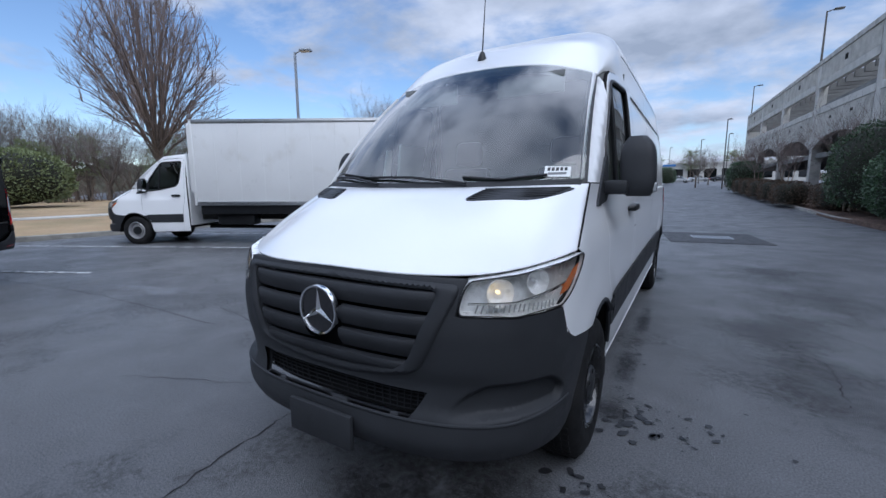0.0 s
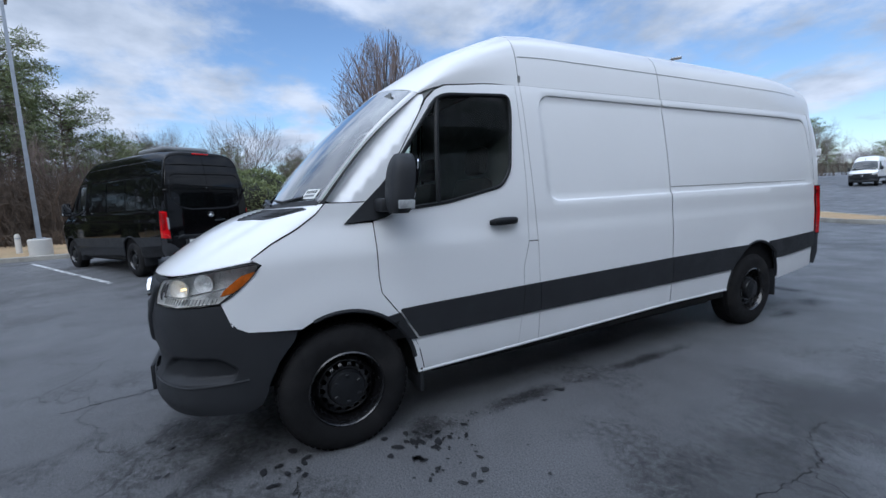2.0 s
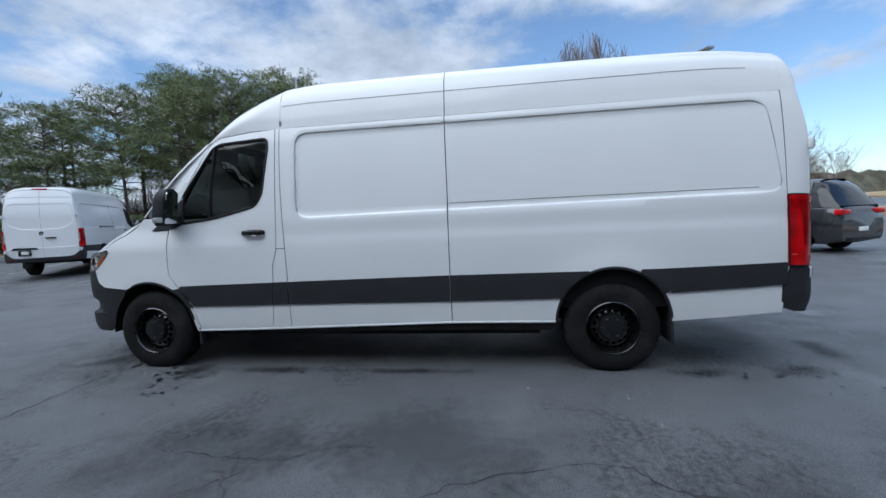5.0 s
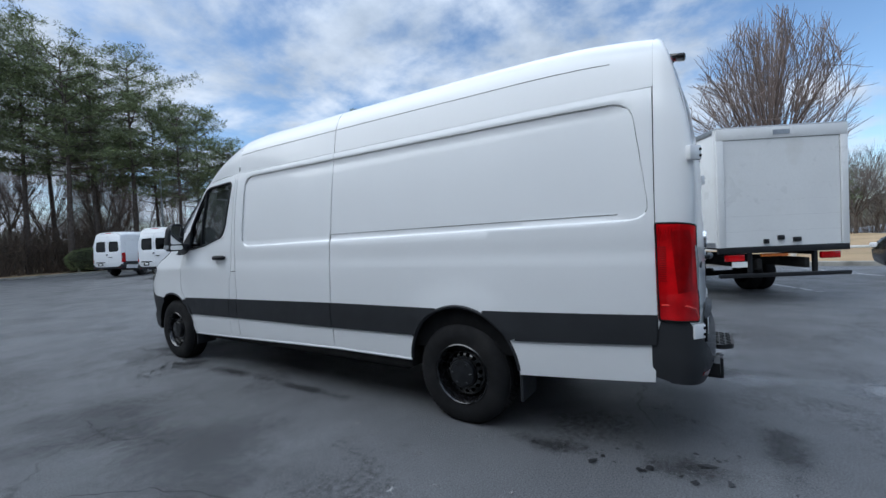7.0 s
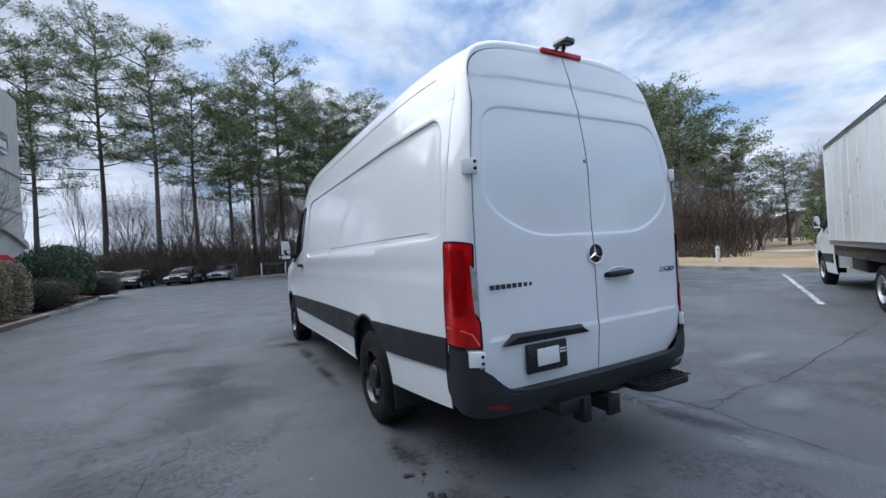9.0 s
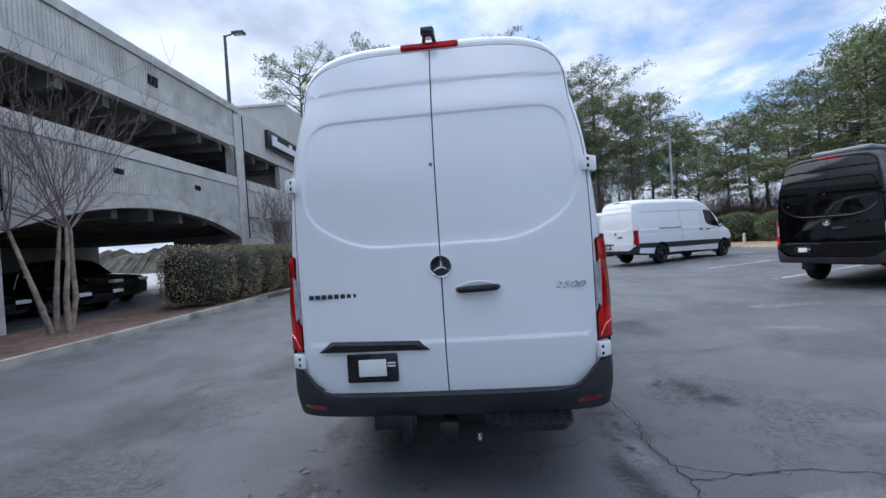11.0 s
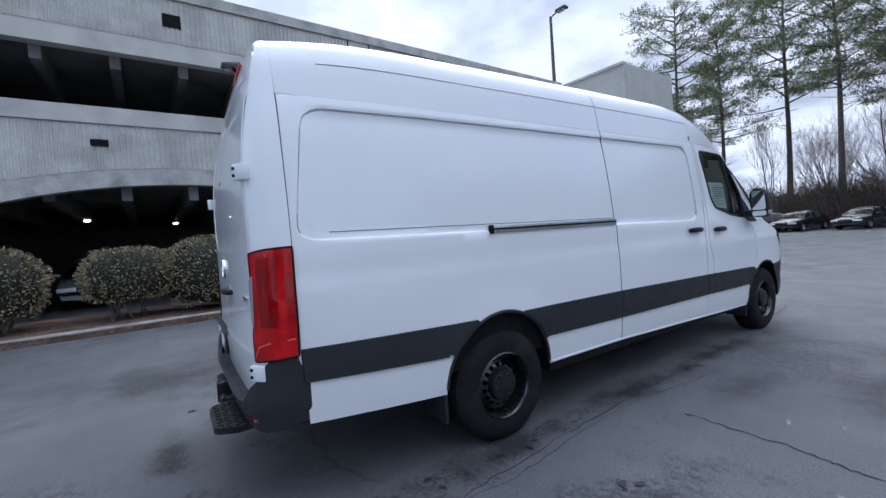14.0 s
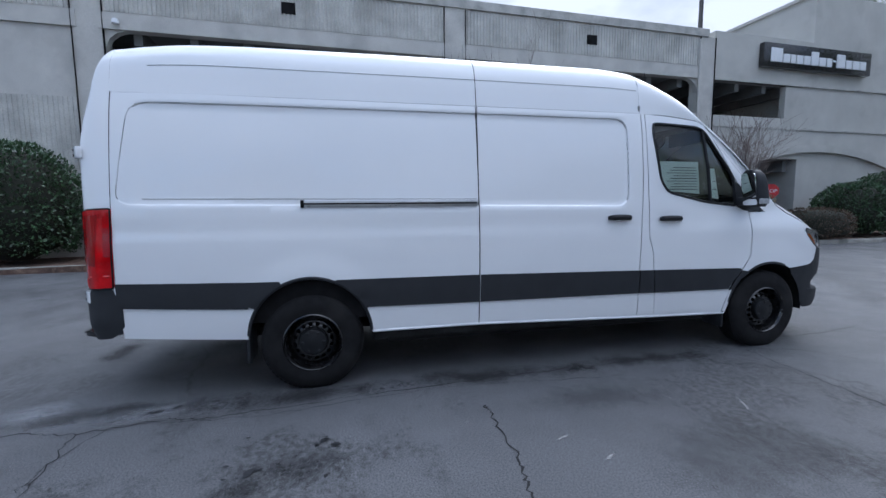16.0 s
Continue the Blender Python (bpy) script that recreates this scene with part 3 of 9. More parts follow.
def make_wheel(outer_x, rim_mat=STEEL_BLACK, steel=True):
    """One wheel about the origin, its face to +x: tyre, rim, hub cap, valve."""
    wheel = {}
    half, r = 0.122, 0.378
    prof = [(0.212, -half + 0.02), (0.225, -half + 0.004), (0.270, -half - 0.006), (0.320, -half - 0.002), (0.352, -half + 0.014), (0.368, -half + 0.034), (r, -half + 0.058), (r + 0.002, 0), (r, half - 0.058),
            (0.368, half - 0.034), (0.352, half - 0.014), (0.320, half + 0.002), (0.270, half + 0.006), (0.225, half - 0.004), (0.212, half - 0.02)]
    tyre = lathe(prof, 72)
    # tread blocks and shoulder lugs
    for k in range(60):
        a = 2 * math.pi * k / 60
        for j, (w, ww) in enumerate(((-0.072, 0.026), (-0.036, 0.026), (0.0, 0.026), (0.036, 0.026), (0.072, 0.026))):
            box(tyre, w - ww / 2, w + ww / 2, -0.0145, 0.0145, r - 0.006, r + 0.006 - 0.005 * (abs(w) > 0.06), m=Matrix.Rotation(a + 0.05 * (j % 2), 4, "X"))
    wheel["tyre"] = (tyre, RUBBER)
    rim = lathe([(0.214, half - 0.016), (0.222, half - 0.004), (0.214, half + 0.002), (0.204, half - 0.010), (0.198, half - 0.045), (0.192, half - 0.072), (0.184, half - 0.098), (0.176, half - 0.082), (0.165, half - 0.068), (0.150, half - 0.062)], 56)
    wheel["rim"] = (rim, rim_mat)
    if steel:
        holes = [circle(0.138 * math.cos(2 * math.pi * k / 16), 0.138 * math.sin(2 * math.pi * k / 16), 0.0165, 0, 345, 10) for k in range(16)]
        dish = sheet(lambda a, b: (half - 0.062 + 0.020 * math.cos((math.hypot(a, b) - 0.115) / 0.035 * math.pi / 2), a, b), circle(0, 0, 0.152, 0, 352, 44), holes, (0.02, 0.02), edge=0.015, flange=(-0.012, 0, 0))
        wheel["disc"] = (outward(dish, (-1, 0, 0)), rim_mat)
        cap = lathe([(0.104, half - 0.05), (0.104, half - 0.022), (0.097, half - 0.010), (0.075, half - 0.005), (0.045, half - 0.004), (0.034, half), (0.0, half)], 40)
        for k in range(6):
            box(cap, half - 0.014, half - 0.001, -0.011, 0.011, 0.066, 0.088, bevel=0.003, m=Matrix.Rotation(k * math.pi / 3, 4, "X"), segments=1)
        wheel["hub_cap"] = (cap, TRIM_BLACK)
    else:
        spokes = lathe([(0.05, half - 0.01), (0.05, half + 0.004), (0.0, half + 0.006)], 24)
        for k in range(10):
            box(spokes, half - 0.03, half - 0.006, -0.014, 0.014, 0.03, 0.20, bevel=0.004, m=Matrix.Rotation(k * math.pi / 5, 4, "X"), segments=1)
        wheel["spokes"] = (spokes, rim_mat)
    back = lathe([(0.205, half - 0.12), (0.15, half - 0.115), (0.0, half - 0.115)], 32)
    wheel["brake_drum"] = (back, DARK)
    return wheel


WHEELS = {}


def wheel_at(parent, x, y, z, steel=True, scale=1.0, rim_mat=None):
    """A wheel under a vehicle; x > 0 looks left."""
    key = (steel, rim_mat.name if rim_mat else "")
    if key not in WHEELS:
        WHEELS[key] = {}
        for name, (bm, mat) in make_wheel(0, rim_mat or (STEEL_BLACK if steel else ALLOY), steel).items():
            me = bpy.data.meshes.new(name)
            bm.normal_update()
            for f in bm.faces:
                f.smooth = True
            for e in bm.edges:
                if len(e.link_faces) == 2 and e.calc_face_angle() > radians(35):
                    e.smooth = False
            bm.to_mesh(me)
            bm.free()
            me.materials.append(mat)
            WHEELS[key][name] = me
    w = new("wheel")
    w.parent = parent
    w.empty_display_size = 0.1
    w.matrix_basis = pose(x, y, z, 7.0 * y, 0, 0 if x > 0 else 180) @ Matrix.Diagonal((scale, scale, scale, 1))
    for name, me in WHEELS[key].items():
        ob = new(name, me)
        ob.parent = w
    return w


def star_badge(parent, centre, radius, toward, tilt=0.0):
    """A round badge: dark disc, bright ring and three bright points."""
    m = Matrix.Translation(centre) @ pose(0, 0, 0, tilt, 0, 0) @ Matrix.Rotation(radians(90) * toward, 4, "Z")
    badge = part("badge", lathe([(radius * 0.9, -0.02), (radius * 0.9, 0.002), (0, 0.004)], 40, m), GLOSS_BLACK, parent, "round black badge with a bright ring")
    ring = lathe([(radius * 0.88, 0.0), (radius * 0.90, 0.010), (radius * 0.97, 0.012), (radius, 0.004), (radius, -0.012), (radius * 0.88, -0.012)], 48, m, closed=True)
    part("ring", ring, CHROME, badge)
    star = bmesh.new()
    hub = star.verts.new((0.016, 0, 0))
    pts = [star.verts.new((0.004, (radius * 0.89 if k % 2 == 0 else radius * 0.17) * math.sin(k * math.pi / 3), (radius * 0.89 if k % 2 == 0 else radius * 0.17) * math.cos(k * math.pi / 3))) for k in range(6)]
    for k in range(6):
        star.faces.new((hub, pts[k], pts[(k + 1) % 6]))
    star.transform(m)
    part("spokes", star, CHROME, badge, smooth=False)
    return badge


def door_handle(parent, y, z, flip):
    """A pull handle on the flank with its dished cup."""
    x = side(y, z) + 0.0
    bm = bmesh.new()
    pts = [(x + 0.004, y - 0.105, z - 0.006), (x + 0.034, y - 0.085, z - 0.003), (x + 0.044, y - 0.03, z), (x + 0.044, y + 0.04, z), (x + 0.034, y + 0.085, z - 0.001), (x + 0.004, y + 0.108, z - 0.004)]
    tube(bm, pts, [0.014, 0.019, 0.020, 0.020, 0.019, 0.014], 10)
    bm.transform(Matrix.Translation((0, 0, z)) @ Matrix.Diagonal((1, 1, 1.3, 1)) @ Matrix.Translation((0, 0, -z)))
    h = part("door_handle", mirrored(bm) if flip else bm, TRIM_BLACK, parent, "black pull handle")
    cup = lathe([(0.085, 0.002), (0.07, 0.004), (0.045, -0.004), (0, -0.008)], 28)
    cup.transform(Matrix.Translation((x + 0.001, y, z - 0.004)) @ Matrix.Diagonal((1, 1.1, 0.36, 1)))
    part("handle_cup", mirrored(cup) if flip else cup, ALUMINIUM, h)
    return h


def text_part(text, size, m, mat, parent, name, depth=0.003, shear=0.0, wide=1.0):
    cu = bpy.data.curves.new(name, "FONT")
    cu.body, cu.size, cu.extrude, cu.shear, cu.align_x, cu.align_y = text, size, depth, shear, "CENTER", "CENTER"
    holder = new(name, cu)
    me = bpy.data.meshes.new_from_object(holder.evaluated_get(bpy.context.evaluated_depsgraph_get()))
    bpy.data.objects.remove(holder)
    bpy.data.curves.remove(cu)
    me.transform(m @ Matrix.Diagonal((wide, 1, 1, 1)))
    me.materials.clear()
    me.materials.append(mat)
    ob = new(name, me)
    ob.parent = parent
    return ob


def headlamp(parent, flip):
    """Clear-fronted lamp unit: bright bowl, two reflectors, amber corner and glass."""
    outline = rounded([(59.5, 0.945), (57.5, 1.072), (40, 1.098), (21, 1.130), (7.0, 1.150), (8.5, 1.09), (14, 1.005), (19.5, 0.957), (40, 0.938)], 2.0, 4)
    mk = (lambda b: mirrored(b)) if flip else (lambda b: b)

    def flat(fn):
        return sheet(lambda a, b: fn(a * 40, b), [(a / 40, b) for a, b in outline], (), (0.06, 0.02), edge=0.03)
    lamp = part("headlight", mk(outward(flat(lambda a, b: Vector(prow(a, b, -0.07))), (0, 0.5, 1))), REFLECTOR, parent, "clear headlight with amber corner")
    rim = bmesh.new()
    pts = [prow(a, b, 0.001) for a, b in outline] + [prow(*outline[0], 0.001)]
    tube(rim, pts, 0.0035, 6, cap=False)
    part("bezel", mk(rim), TRIM_BLACK, lamp)
    wall = bmesh.new()
    loop = dense(outline, 3.0)
    va = [wall.verts.new(prow(a, b, 0.0)) for a, b in loop]
    vb = [wall.verts.new(prow(a, b, -0.07)) for a, b in loop]
    for i in range(len(loop)):
        wall.faces.new((va[i - 1], va[i], vb[i], vb[i - 1]))
    part("housing", mk(wall), REFLECTOR, lamp)
    for deg, z, r, on in ((45, 1.02, 0.062, True), (30, 1.055, 0.055, False)):
        p, q = Vector(prow(deg, z, -0.012)), Vector(prow(deg, z, -0.065))
        d = (p - q).normalized()
        bowl = lathe([(r, 0.035), (r * 0.93, 0.037), (r * 0.75, 0.012), (r * 0.4, -0.006), (0, -0.010)], 28)
        turn = d.to_track_quat("X", "Z").to_matrix().to_4x4()
        bowl.transform(Matrix.Translation(q) @ turn)
        part("reflector", mk(bowl), REFLECTOR, lamp)
        bulb = lathe([(0.0, 0.026), (0.006, 0.022), (0.008, 0.01), (0.006, -0.01)], 14, Matrix.Translation(q) @ turn)
        part("bulb", mk(bulb), LAMP_ON if on else REFLECTOR, lamp, "warm lit bulb" if on else "")
    amber = sheet(lambda a, b: Vector(prow(a * 40, b, -0.012)), [(9.0 / 40, 1.108), (13.0 / 40, 1.092), (19.0 / 40, 1.025), (20.5 / 40, 0.992), (15.5 / 40, 1.008), (10.5 / 40, 1.062)], (), (0.05, 0.02), flange=(0, 0.02, 0))
    part("indicator", mk(outward(amber, (0, 0.5, 1))), AMBER, lamp, "orange indicator lens")
    ribs = bmesh.new()
    for i in range(17):
        a = 23 + i * 1.9
        tube(ribs, [prow(a, 0.950, -0.02), prow(a - 0.8, 0.978, -0.025)], 0.0035, 5)
    part("daylight_ribs", mk(ribs), CLEAR_LENS, lamp)
    blade = bmesh.new()
    tube(blade, [prow(a, 0.985 + 0.0022 * max(0, 40 - a), -0.02) for a in range(56, 12, -4)], 0.006, 6)
    part("light_blade", mk(blade), CHROME, lamp)
    lens = part("lens", mk(outward(flat(lambda a, b: Vector(prow(a, b, 0.003))), (0, 0.5, 1))), LENS_GLASS, lamp)
    lens.visible_shadow = False
    return lamp


def mirror_unit(parent, flip):
    mk = (lambda b: mirrored(b)) if flip else (lambda b: b)
    arm = bmesh.new()
    plate = [(0.055, 1.325), (0.30, 1.345), (0.385, 1.385), (0.405, 1.62), (0.36, 1.60)]
    arm = outward(sheet(lambda y, z: (side(y, z) + 0.012, y, z), plate, (), (0.05, 0.05), flange=(-0.03, 0, 0)), (0, 0.25, 1.4))
    base = part("mirror", mk(arm), CLADDING, parent, "large black door mirror")
    stalk = bx(0.925, 1.06, 0.24, 0.38, 1.385, 1.465, 0.02)
    part("mirror_arm", mk(stalk), CLADDING, base)
    shell = bmesh.new()
    # housing: stacked rounded slices, fuller at the middle
    rings = []
    for i in range(13):
        t = i / 12
        z = 1.375 + 0.335 * t
        w = 0.094 * (1 - abs(2 * t - 0.95) ** 4.2 * 0.42)
        d = 0.080 * (1 - abs(2 * t - 1.0) ** 3.5 * 0.40)
        cx, cy = 1.105 - 0.02 * t, 0.335 + 0.05 * t
        ring = []
        for k in range(28):
            a = 2 * math.pi * k / 28
            ca, sa = math.cos(a), math.sin(a)
            yy = math.copysign(abs(sa) ** 0.6, sa) * d
            ring.append(shell.verts.new((cx + math.copysign(abs(ca) ** 0.6, ca) * w, cy + min(yy, 0.055), z)))
        rings.append(ring)
    for a, b in zip(rings, rings[1:]):
        for k in range(28):
            shell.faces.new((a[k], a[(k + 1) % 28], b[(k + 1) % 28], b[k]))
    shell.faces.new(rings[0][::-1])
    shell.faces.new(rings[-1])
    part("mirror_housing", mk(shell), CLADDING, base, angle=50)
    pane = sheet(lambda a, b: (1.097 + a, 0.4225 + 0.16 * (b - 1.5), b), rounded([(-0.072, 1.46), (0.072, 1.46), (0.068, 1.68), (-0.068, 1.68)], 0.03), (), (0.05, 0.05), flange=(0, -0.01, 0))
    part("mirror_glass", mk(pane), MIRROR, base)
    small = sheet(lambda a, b: (1.097 + a, 0.4225 + 0.16 * (b - 1.5), b), rounded([(-0.070, 1.39), (0.070, 1.39), (0.070, 1.445), (-0.070, 1.445)], 0.02), (), (0.05, 0.05), flange=(0, -0.01, 0))
    part("blind_spot_glass", mk(small), MIRROR, base)
    lamp = bx(1.178, 1.198, 0.30, 0.40, 1.40, 1.45, 0.008)
    part("side_indicator", mk(lamp), CLEAR_LENS, base)
    return base


def cab_interior(van):
    floor = bx(-0.86, 0.86, -0.15, 1.42, 0.55, 0.62)
    part("cab_floor", floor, DASH, van)
    dash = bmesh.new()
    n = 24
    rows = []
    prof = [(-0.20, 1.36), (0.02, 1.40), (0.22, 1.405), (0.30, 1.36), (0.34, 1.20), (0.28, 1.0), (0.18, 0.7)]
    for y, z in prof:
        rows.append([dash.verts.new((-0.87 + 1.74 * i / n, y + 0.02 * math.cos(i * 0.9), z + 0.035 * math.exp(-((i - 17.5) / 2.5) ** 2) * (z > 1.3))) for i in range(n + 1)])
    for a, b in zip(rows, rows[1:]):
        for i in range(n):
            dash.faces.new((a[i], a[i + 1], b[i + 1], b[i]))
    part("dashboard", dash, DASH, van)
    wheel_ring = lathe([(0.19 + 0.016 * math.cos(a), 0.016 * math.sin(a)) for a in [2 * math.pi * k / 8 for k in range(8)]], 40, closed=True)
    tube(wheel_ring, [(0, -0.18, 0), (0.03, 0, 0), (0, 0.18, 0)], 0.018, 6)
    tube(wheel_ring, [(0.03, 0, 0), (0, 0, -0.18)], 0.018, 6)
    tube(wheel_ring, [(0.02, 0, 0), (-0.25, 0, 0)], 0.03, 8)
    wheel_ring.transform(pose(0.44, 0.50, 1.27, 0, 0, 90) @ pose(0, 0, 0, 0, -32, 0))
    part("steering_wheel", wheel_ring, TRIM_BLACK, van)
    for x in (0.45, -0.45):
        s = bx(x - 0.24, x + 0.24, 0.62, 1.10, 0.80, 0.96, 0.05)
        seat = part("seat", s, SEAT_CLOTH, van)
        back = bx(-0.23, 0.23, -0.06, 0.06, 0, 0.68, 0.05)
        back.transform(pose(x, 1.10, 0.93, -12))
        part("backrest", back, SEAT_CLOTH, seat)
        rest = bx(-0.13, 0.13, -0.05, 0.05, 0, 0.22, 0.045)
        rest.transform(pose(x, 1.255, 1.62, -8))
        part("headrest", rest, SEAT_CLOTH, seat)
        part("seat_base", bx(x - 0.2, x + 0.2, 0.66, 1.08, 0.61, 0.81, 0.02), TRIM_BLACK, seat)
    wall = bx(-0.84, 0.84, 1.405, 1.425, 0.6, 2.3)
    part("partition", wall, CAB_LINING, van)
    lining = sheet(lambda y, s: Vector(roof(y, s)) * 1.0 + Vector((0, 0, -0.07)), [(0.60, -0.97), (1.40, -0.97), (1.40, 0.97), (0.60, 0.97)], (), (0.1, 0.1))
    part("headliner", lining, CAB_LINING, van)
    vis = bx(0.16, 0.62, 0.50, 0.52, 2.03, 2.17, 0.008)
    part("sun_visor", vis, CAB_LINING, van)
    vis = bx(-0.62, -0.16, 0.50, 0.52, 2.03, 2.17, 0.008)
    part("sun_visor", vis, CAB_LINING, van)


def build_van(label, paint, at, short=0.0, badges=False, rear_windows=False, side_windows=False, hitch=False, interior=True, roof_unit=False, stickers=False, group="", truck=False):
    """The whole vehicle; short: metres taken out between the axles."""
    van = thing("panel_van", label, "van", group, at=at @ Matrix.Translation((0, 0, 0.0 if truck else 0.03)))
    before = set(bpy.data.objects)
    mid = (0, 2.5, 1.2)

    def both(name, bm, mat, label="", angle=35):
        other = mirrored(bm)
        return part(name, bm, mat, van, label, angle=angle), part(name, other, mat, van, label, angle=angle)

    def skin(outline, holes=(), grid=(0.05, 0.05), lines=(), flange=IN_L, fn=left):
        return outward(sheet(fn, outline, holes, grid, lines, flange, exact=True), mid)

    def flank(z):
        return [(y, z) for y in np.arange(0.3, 5.7, 0.06)]
    waist = [flank(z) for z in (1.17, 1.20, 1.23, 1.26, 1.29, 1.32)]
    # flanks
    both("fender", skin(FENDER, grid=(0.035, 0.035)), paint)
    door_l, door_r = both("front_door", skin(DOOR, [WINDOW], (0.04, 0.04), waist), paint)
    both("a_pillar", skin(PILLAR_A, grid=(0.04, 0.04), fn=lambda y, z: (side(y, z) - 0.055 * (1 - step(0.0, 0.10, y - 0.005 - (z - 1.452) * 0.93)), y, z)), paint)
    # the pillar's front face, turned in to the edge of the windscreen
    turn = bmesh.new()
    rows = []
    for v in np.linspace(0.0, 1.0, 25):
        y, z = (float(np.interp(v, (0, 0.5, 1), q)) for q in ((0.005, 0.30, 0.63), (1.452, 1.80, 2.128)))
        p0, p1 = Vector((side(y, z) - 0.054, y, z)), screen(0.968, 0.985 * v, 0.016)
        rows.append([turn.verts.new(p0.lerp(p1, k / 5) + Vector((0.3, -0.6, 0.6)) * 0.012 * math.sin(math.pi * k / 5)) for k in range(6)] + [turn.verts.new(p1 + Vector((-0.004, 0.014, -0.016)))])
    for p, q in zip(rows, rows[1:]):
        for k in range(6):
            turn.faces.new((p[k], p[k + 1], q[k + 1], q[k]))
    both("pillar_face", outward(turn, mid), paint)
    lining = bmesh.new()
    rows = []
    for v in np.linspace(0.02, 0.98, 21):
        y, z = (float(np.interp(v, (0, 0.35, 1), q)) for q in ((0.235, 0.365, 0.655), (1.455, 1.604, 2.085)))
        p0, p1 = Vector((side(y, z) - 0.085, y, z)), screen(0.930, 0.985 * v, -0.040)
        rows.append([lining.verts.new(p0.lerp(p1, k / 4)) for k in range(5)])
    for p, q in zip(rows, rows[1:]):
        for k in range(4):
            lining.faces.new((p[k], p[k + 1], q[k + 1], q[k]))
    both("pillar_lining", lining, DARK)
    seam = bmesh.new()
    tube(seam, [along(HOOD_SIDE, t) + Vector((0.004, 0, 0.001)) for t in np.linspace(0.02, 1, 24)], 0.0045, 5)
    both("bonnet_joint", seam, DARK)
    both("b_pillar", skin(PILLAR_B, grid=(0.05, 0.05), lines=waist), paint)
    both("side_panel", skin(PANEL_MID, grid=(0.05, 0.05), lines=CREASES + waist), paint)
    both("rear_quarter", skin(PANEL_REAR, grid=(0.05, 0.05), lines=CREASES + waist), paint)
    for name, o in (("door_seal", DOOR), ("pillar_seal", PILLAR_B), ("panel_seal", PANEL_MID), ("bonnet_seal", FENDER)):
        sl = bmesh.new()
        loop = dense(o, 0.06)
        tube(sl, [(side(y, z) - 0.020, y, z) for y, z in loop + loop[:1]], 0.008 if name == "bonnet_seal" else 0.0125, 5, cap=False)
        both(name, sl, DARK)
    # rolled lip under the flanks
    lip = bmesh.new()
    tube(lip, [(side(y, z) - 0.005, y, z + 0.007) for y, z in zip(np.linspace(0.472, 3.866, 46), np.interp(np.linspace(0.472, 3.866, 46), (0.47, 1.262, 1.453, 2.972, 3.868), (0.336, 0.352, 0.358, 0.400, 0.400)))], 0.013, 8)
    both("flank_lip", lip, paint)
    # joint over the filler flap in the pillar
    flap = bmesh.new()
    tube(flap, [(side(y, 1.118) - 0.001, y, 1.118) for y in np.linspace(1.362, 1.446, 5)], 0.0035, 5)
    part("flap_joint", flap, DARK, van)
    gap_r = bmesh.new()
    tube(gap_r, [(-(side(2.9735, z) - 0.0035), 2.9735 + 0.0035 * (1 - step(0.6, 1.6, z)), z) for z in np.linspace(0.41, 2.225, 40)], 0.006, 5)
    part("door_gap_seal", gap_r, DARK, van)
    for y in (1.4075, 2.9655, 5.677):
        sl = bmesh.new()
        tube(sl, [Vector(roof(y, q)) - Vector((0.018 * q, 0, 0.018 * (1 - abs(q)))) for q in np.linspace(-1, 1, 41)], 0.0125, 5)
        part("roof_seal", sl, DARK, van)
    sl = bmesh.new()
    tube(sl, [(side(5.675, z) - 0.02, 5.675, z) for z in np.linspace(0.85, 2.24, 24)], 0.0125, 5)
    both("quarter_seal", sl, DARK)
    sl = bmesh.new()
    rim = [door_rim(k) for k in np.linspace(0.10, 1.90, 91)]
    tube(sl, [Vector((p.x * 0.99, p.y - 0.016, p.z - 0.008)) for p in rim], 0.014, 5)
    tube(sl, [(0, rear_y(z) - 0.022, z) for z in np.linspace(0.58, 2.56, 24)], 0.012, 5)
    part("rear_door_seal", sl, DARK, van)
    seam = bmesh.new()
    tube(seam, [(side(y, 1.462 + 0.010 * (y - 2.99) / 2.5) + 0.0005, y, 1.462 + 0.010 * (y - 2.99) / 2.5) for y in np.arange(2.99, 5.50, 0.08)], 0.0022, 4)
    both("panel_seam", seam, DARK)
    # grey bead along the roof gutter joint, drawing the shade line of its crease
    bead = bmesh.new()
    tube(bead, [Vector(roof(y, 0.906 - 0.012 * step(4.5, 5.5, y))) + Vector((0.0005, 0, 0.0005)) for y in np.arange(1.43, 5.50, 0.08)], 0.0028, 4)
    both("roof_bead", bead, GREY_ROOF)
    # roof in three pressings
    def lid(y0, y1, name):
        o = [(y0, -1), (y1, -1), (y1, 1), (y0, 1)]
        ls = [[(y, math.copysign(s, q)) for y in np.arange(y0 + 0.03, y1, 0.06)] for s in (0.55, 0.60, 0.66, 0.72, 0.77, 0.82, 0.86, 0.89, 0.92, 0.945, 0.965, 0.985) for q in (1, -1)]
        part(name, outward(sheet(roof, o, (), (0.06, 0.05), ls, (0, 0, -0.007), exact=True), mid), paint, van)
    def cap(s, t):
        """Front roof pressing, from the windscreen's top edge to the first seam."""
        w = math.copysign(math.cos(max(1 - abs(s), 0.0) * math.pi / 2) ** (2 / 2.6), s)
        start = screen(max(min(w, 1.0), -1.0), 1.0, 0.006)
        y = start.y + (1.404 - start.y) * min(max(t, 0.0), 1.0)
        return Vector(roof(y, s)) + (start - Vector(roof(start.y, s))) * (1 - min(max(t, 0.0), 1.0)) ** 2
    ls = [[(math.copysign(s, q), t) for t in np.linspace(0.05, 0.95, 16)] for s in (0.5, 0.6, 0.7, 0.76, 0.82, 0.88, 0.92, 0.96, 0.985) for q in (1, -1)]
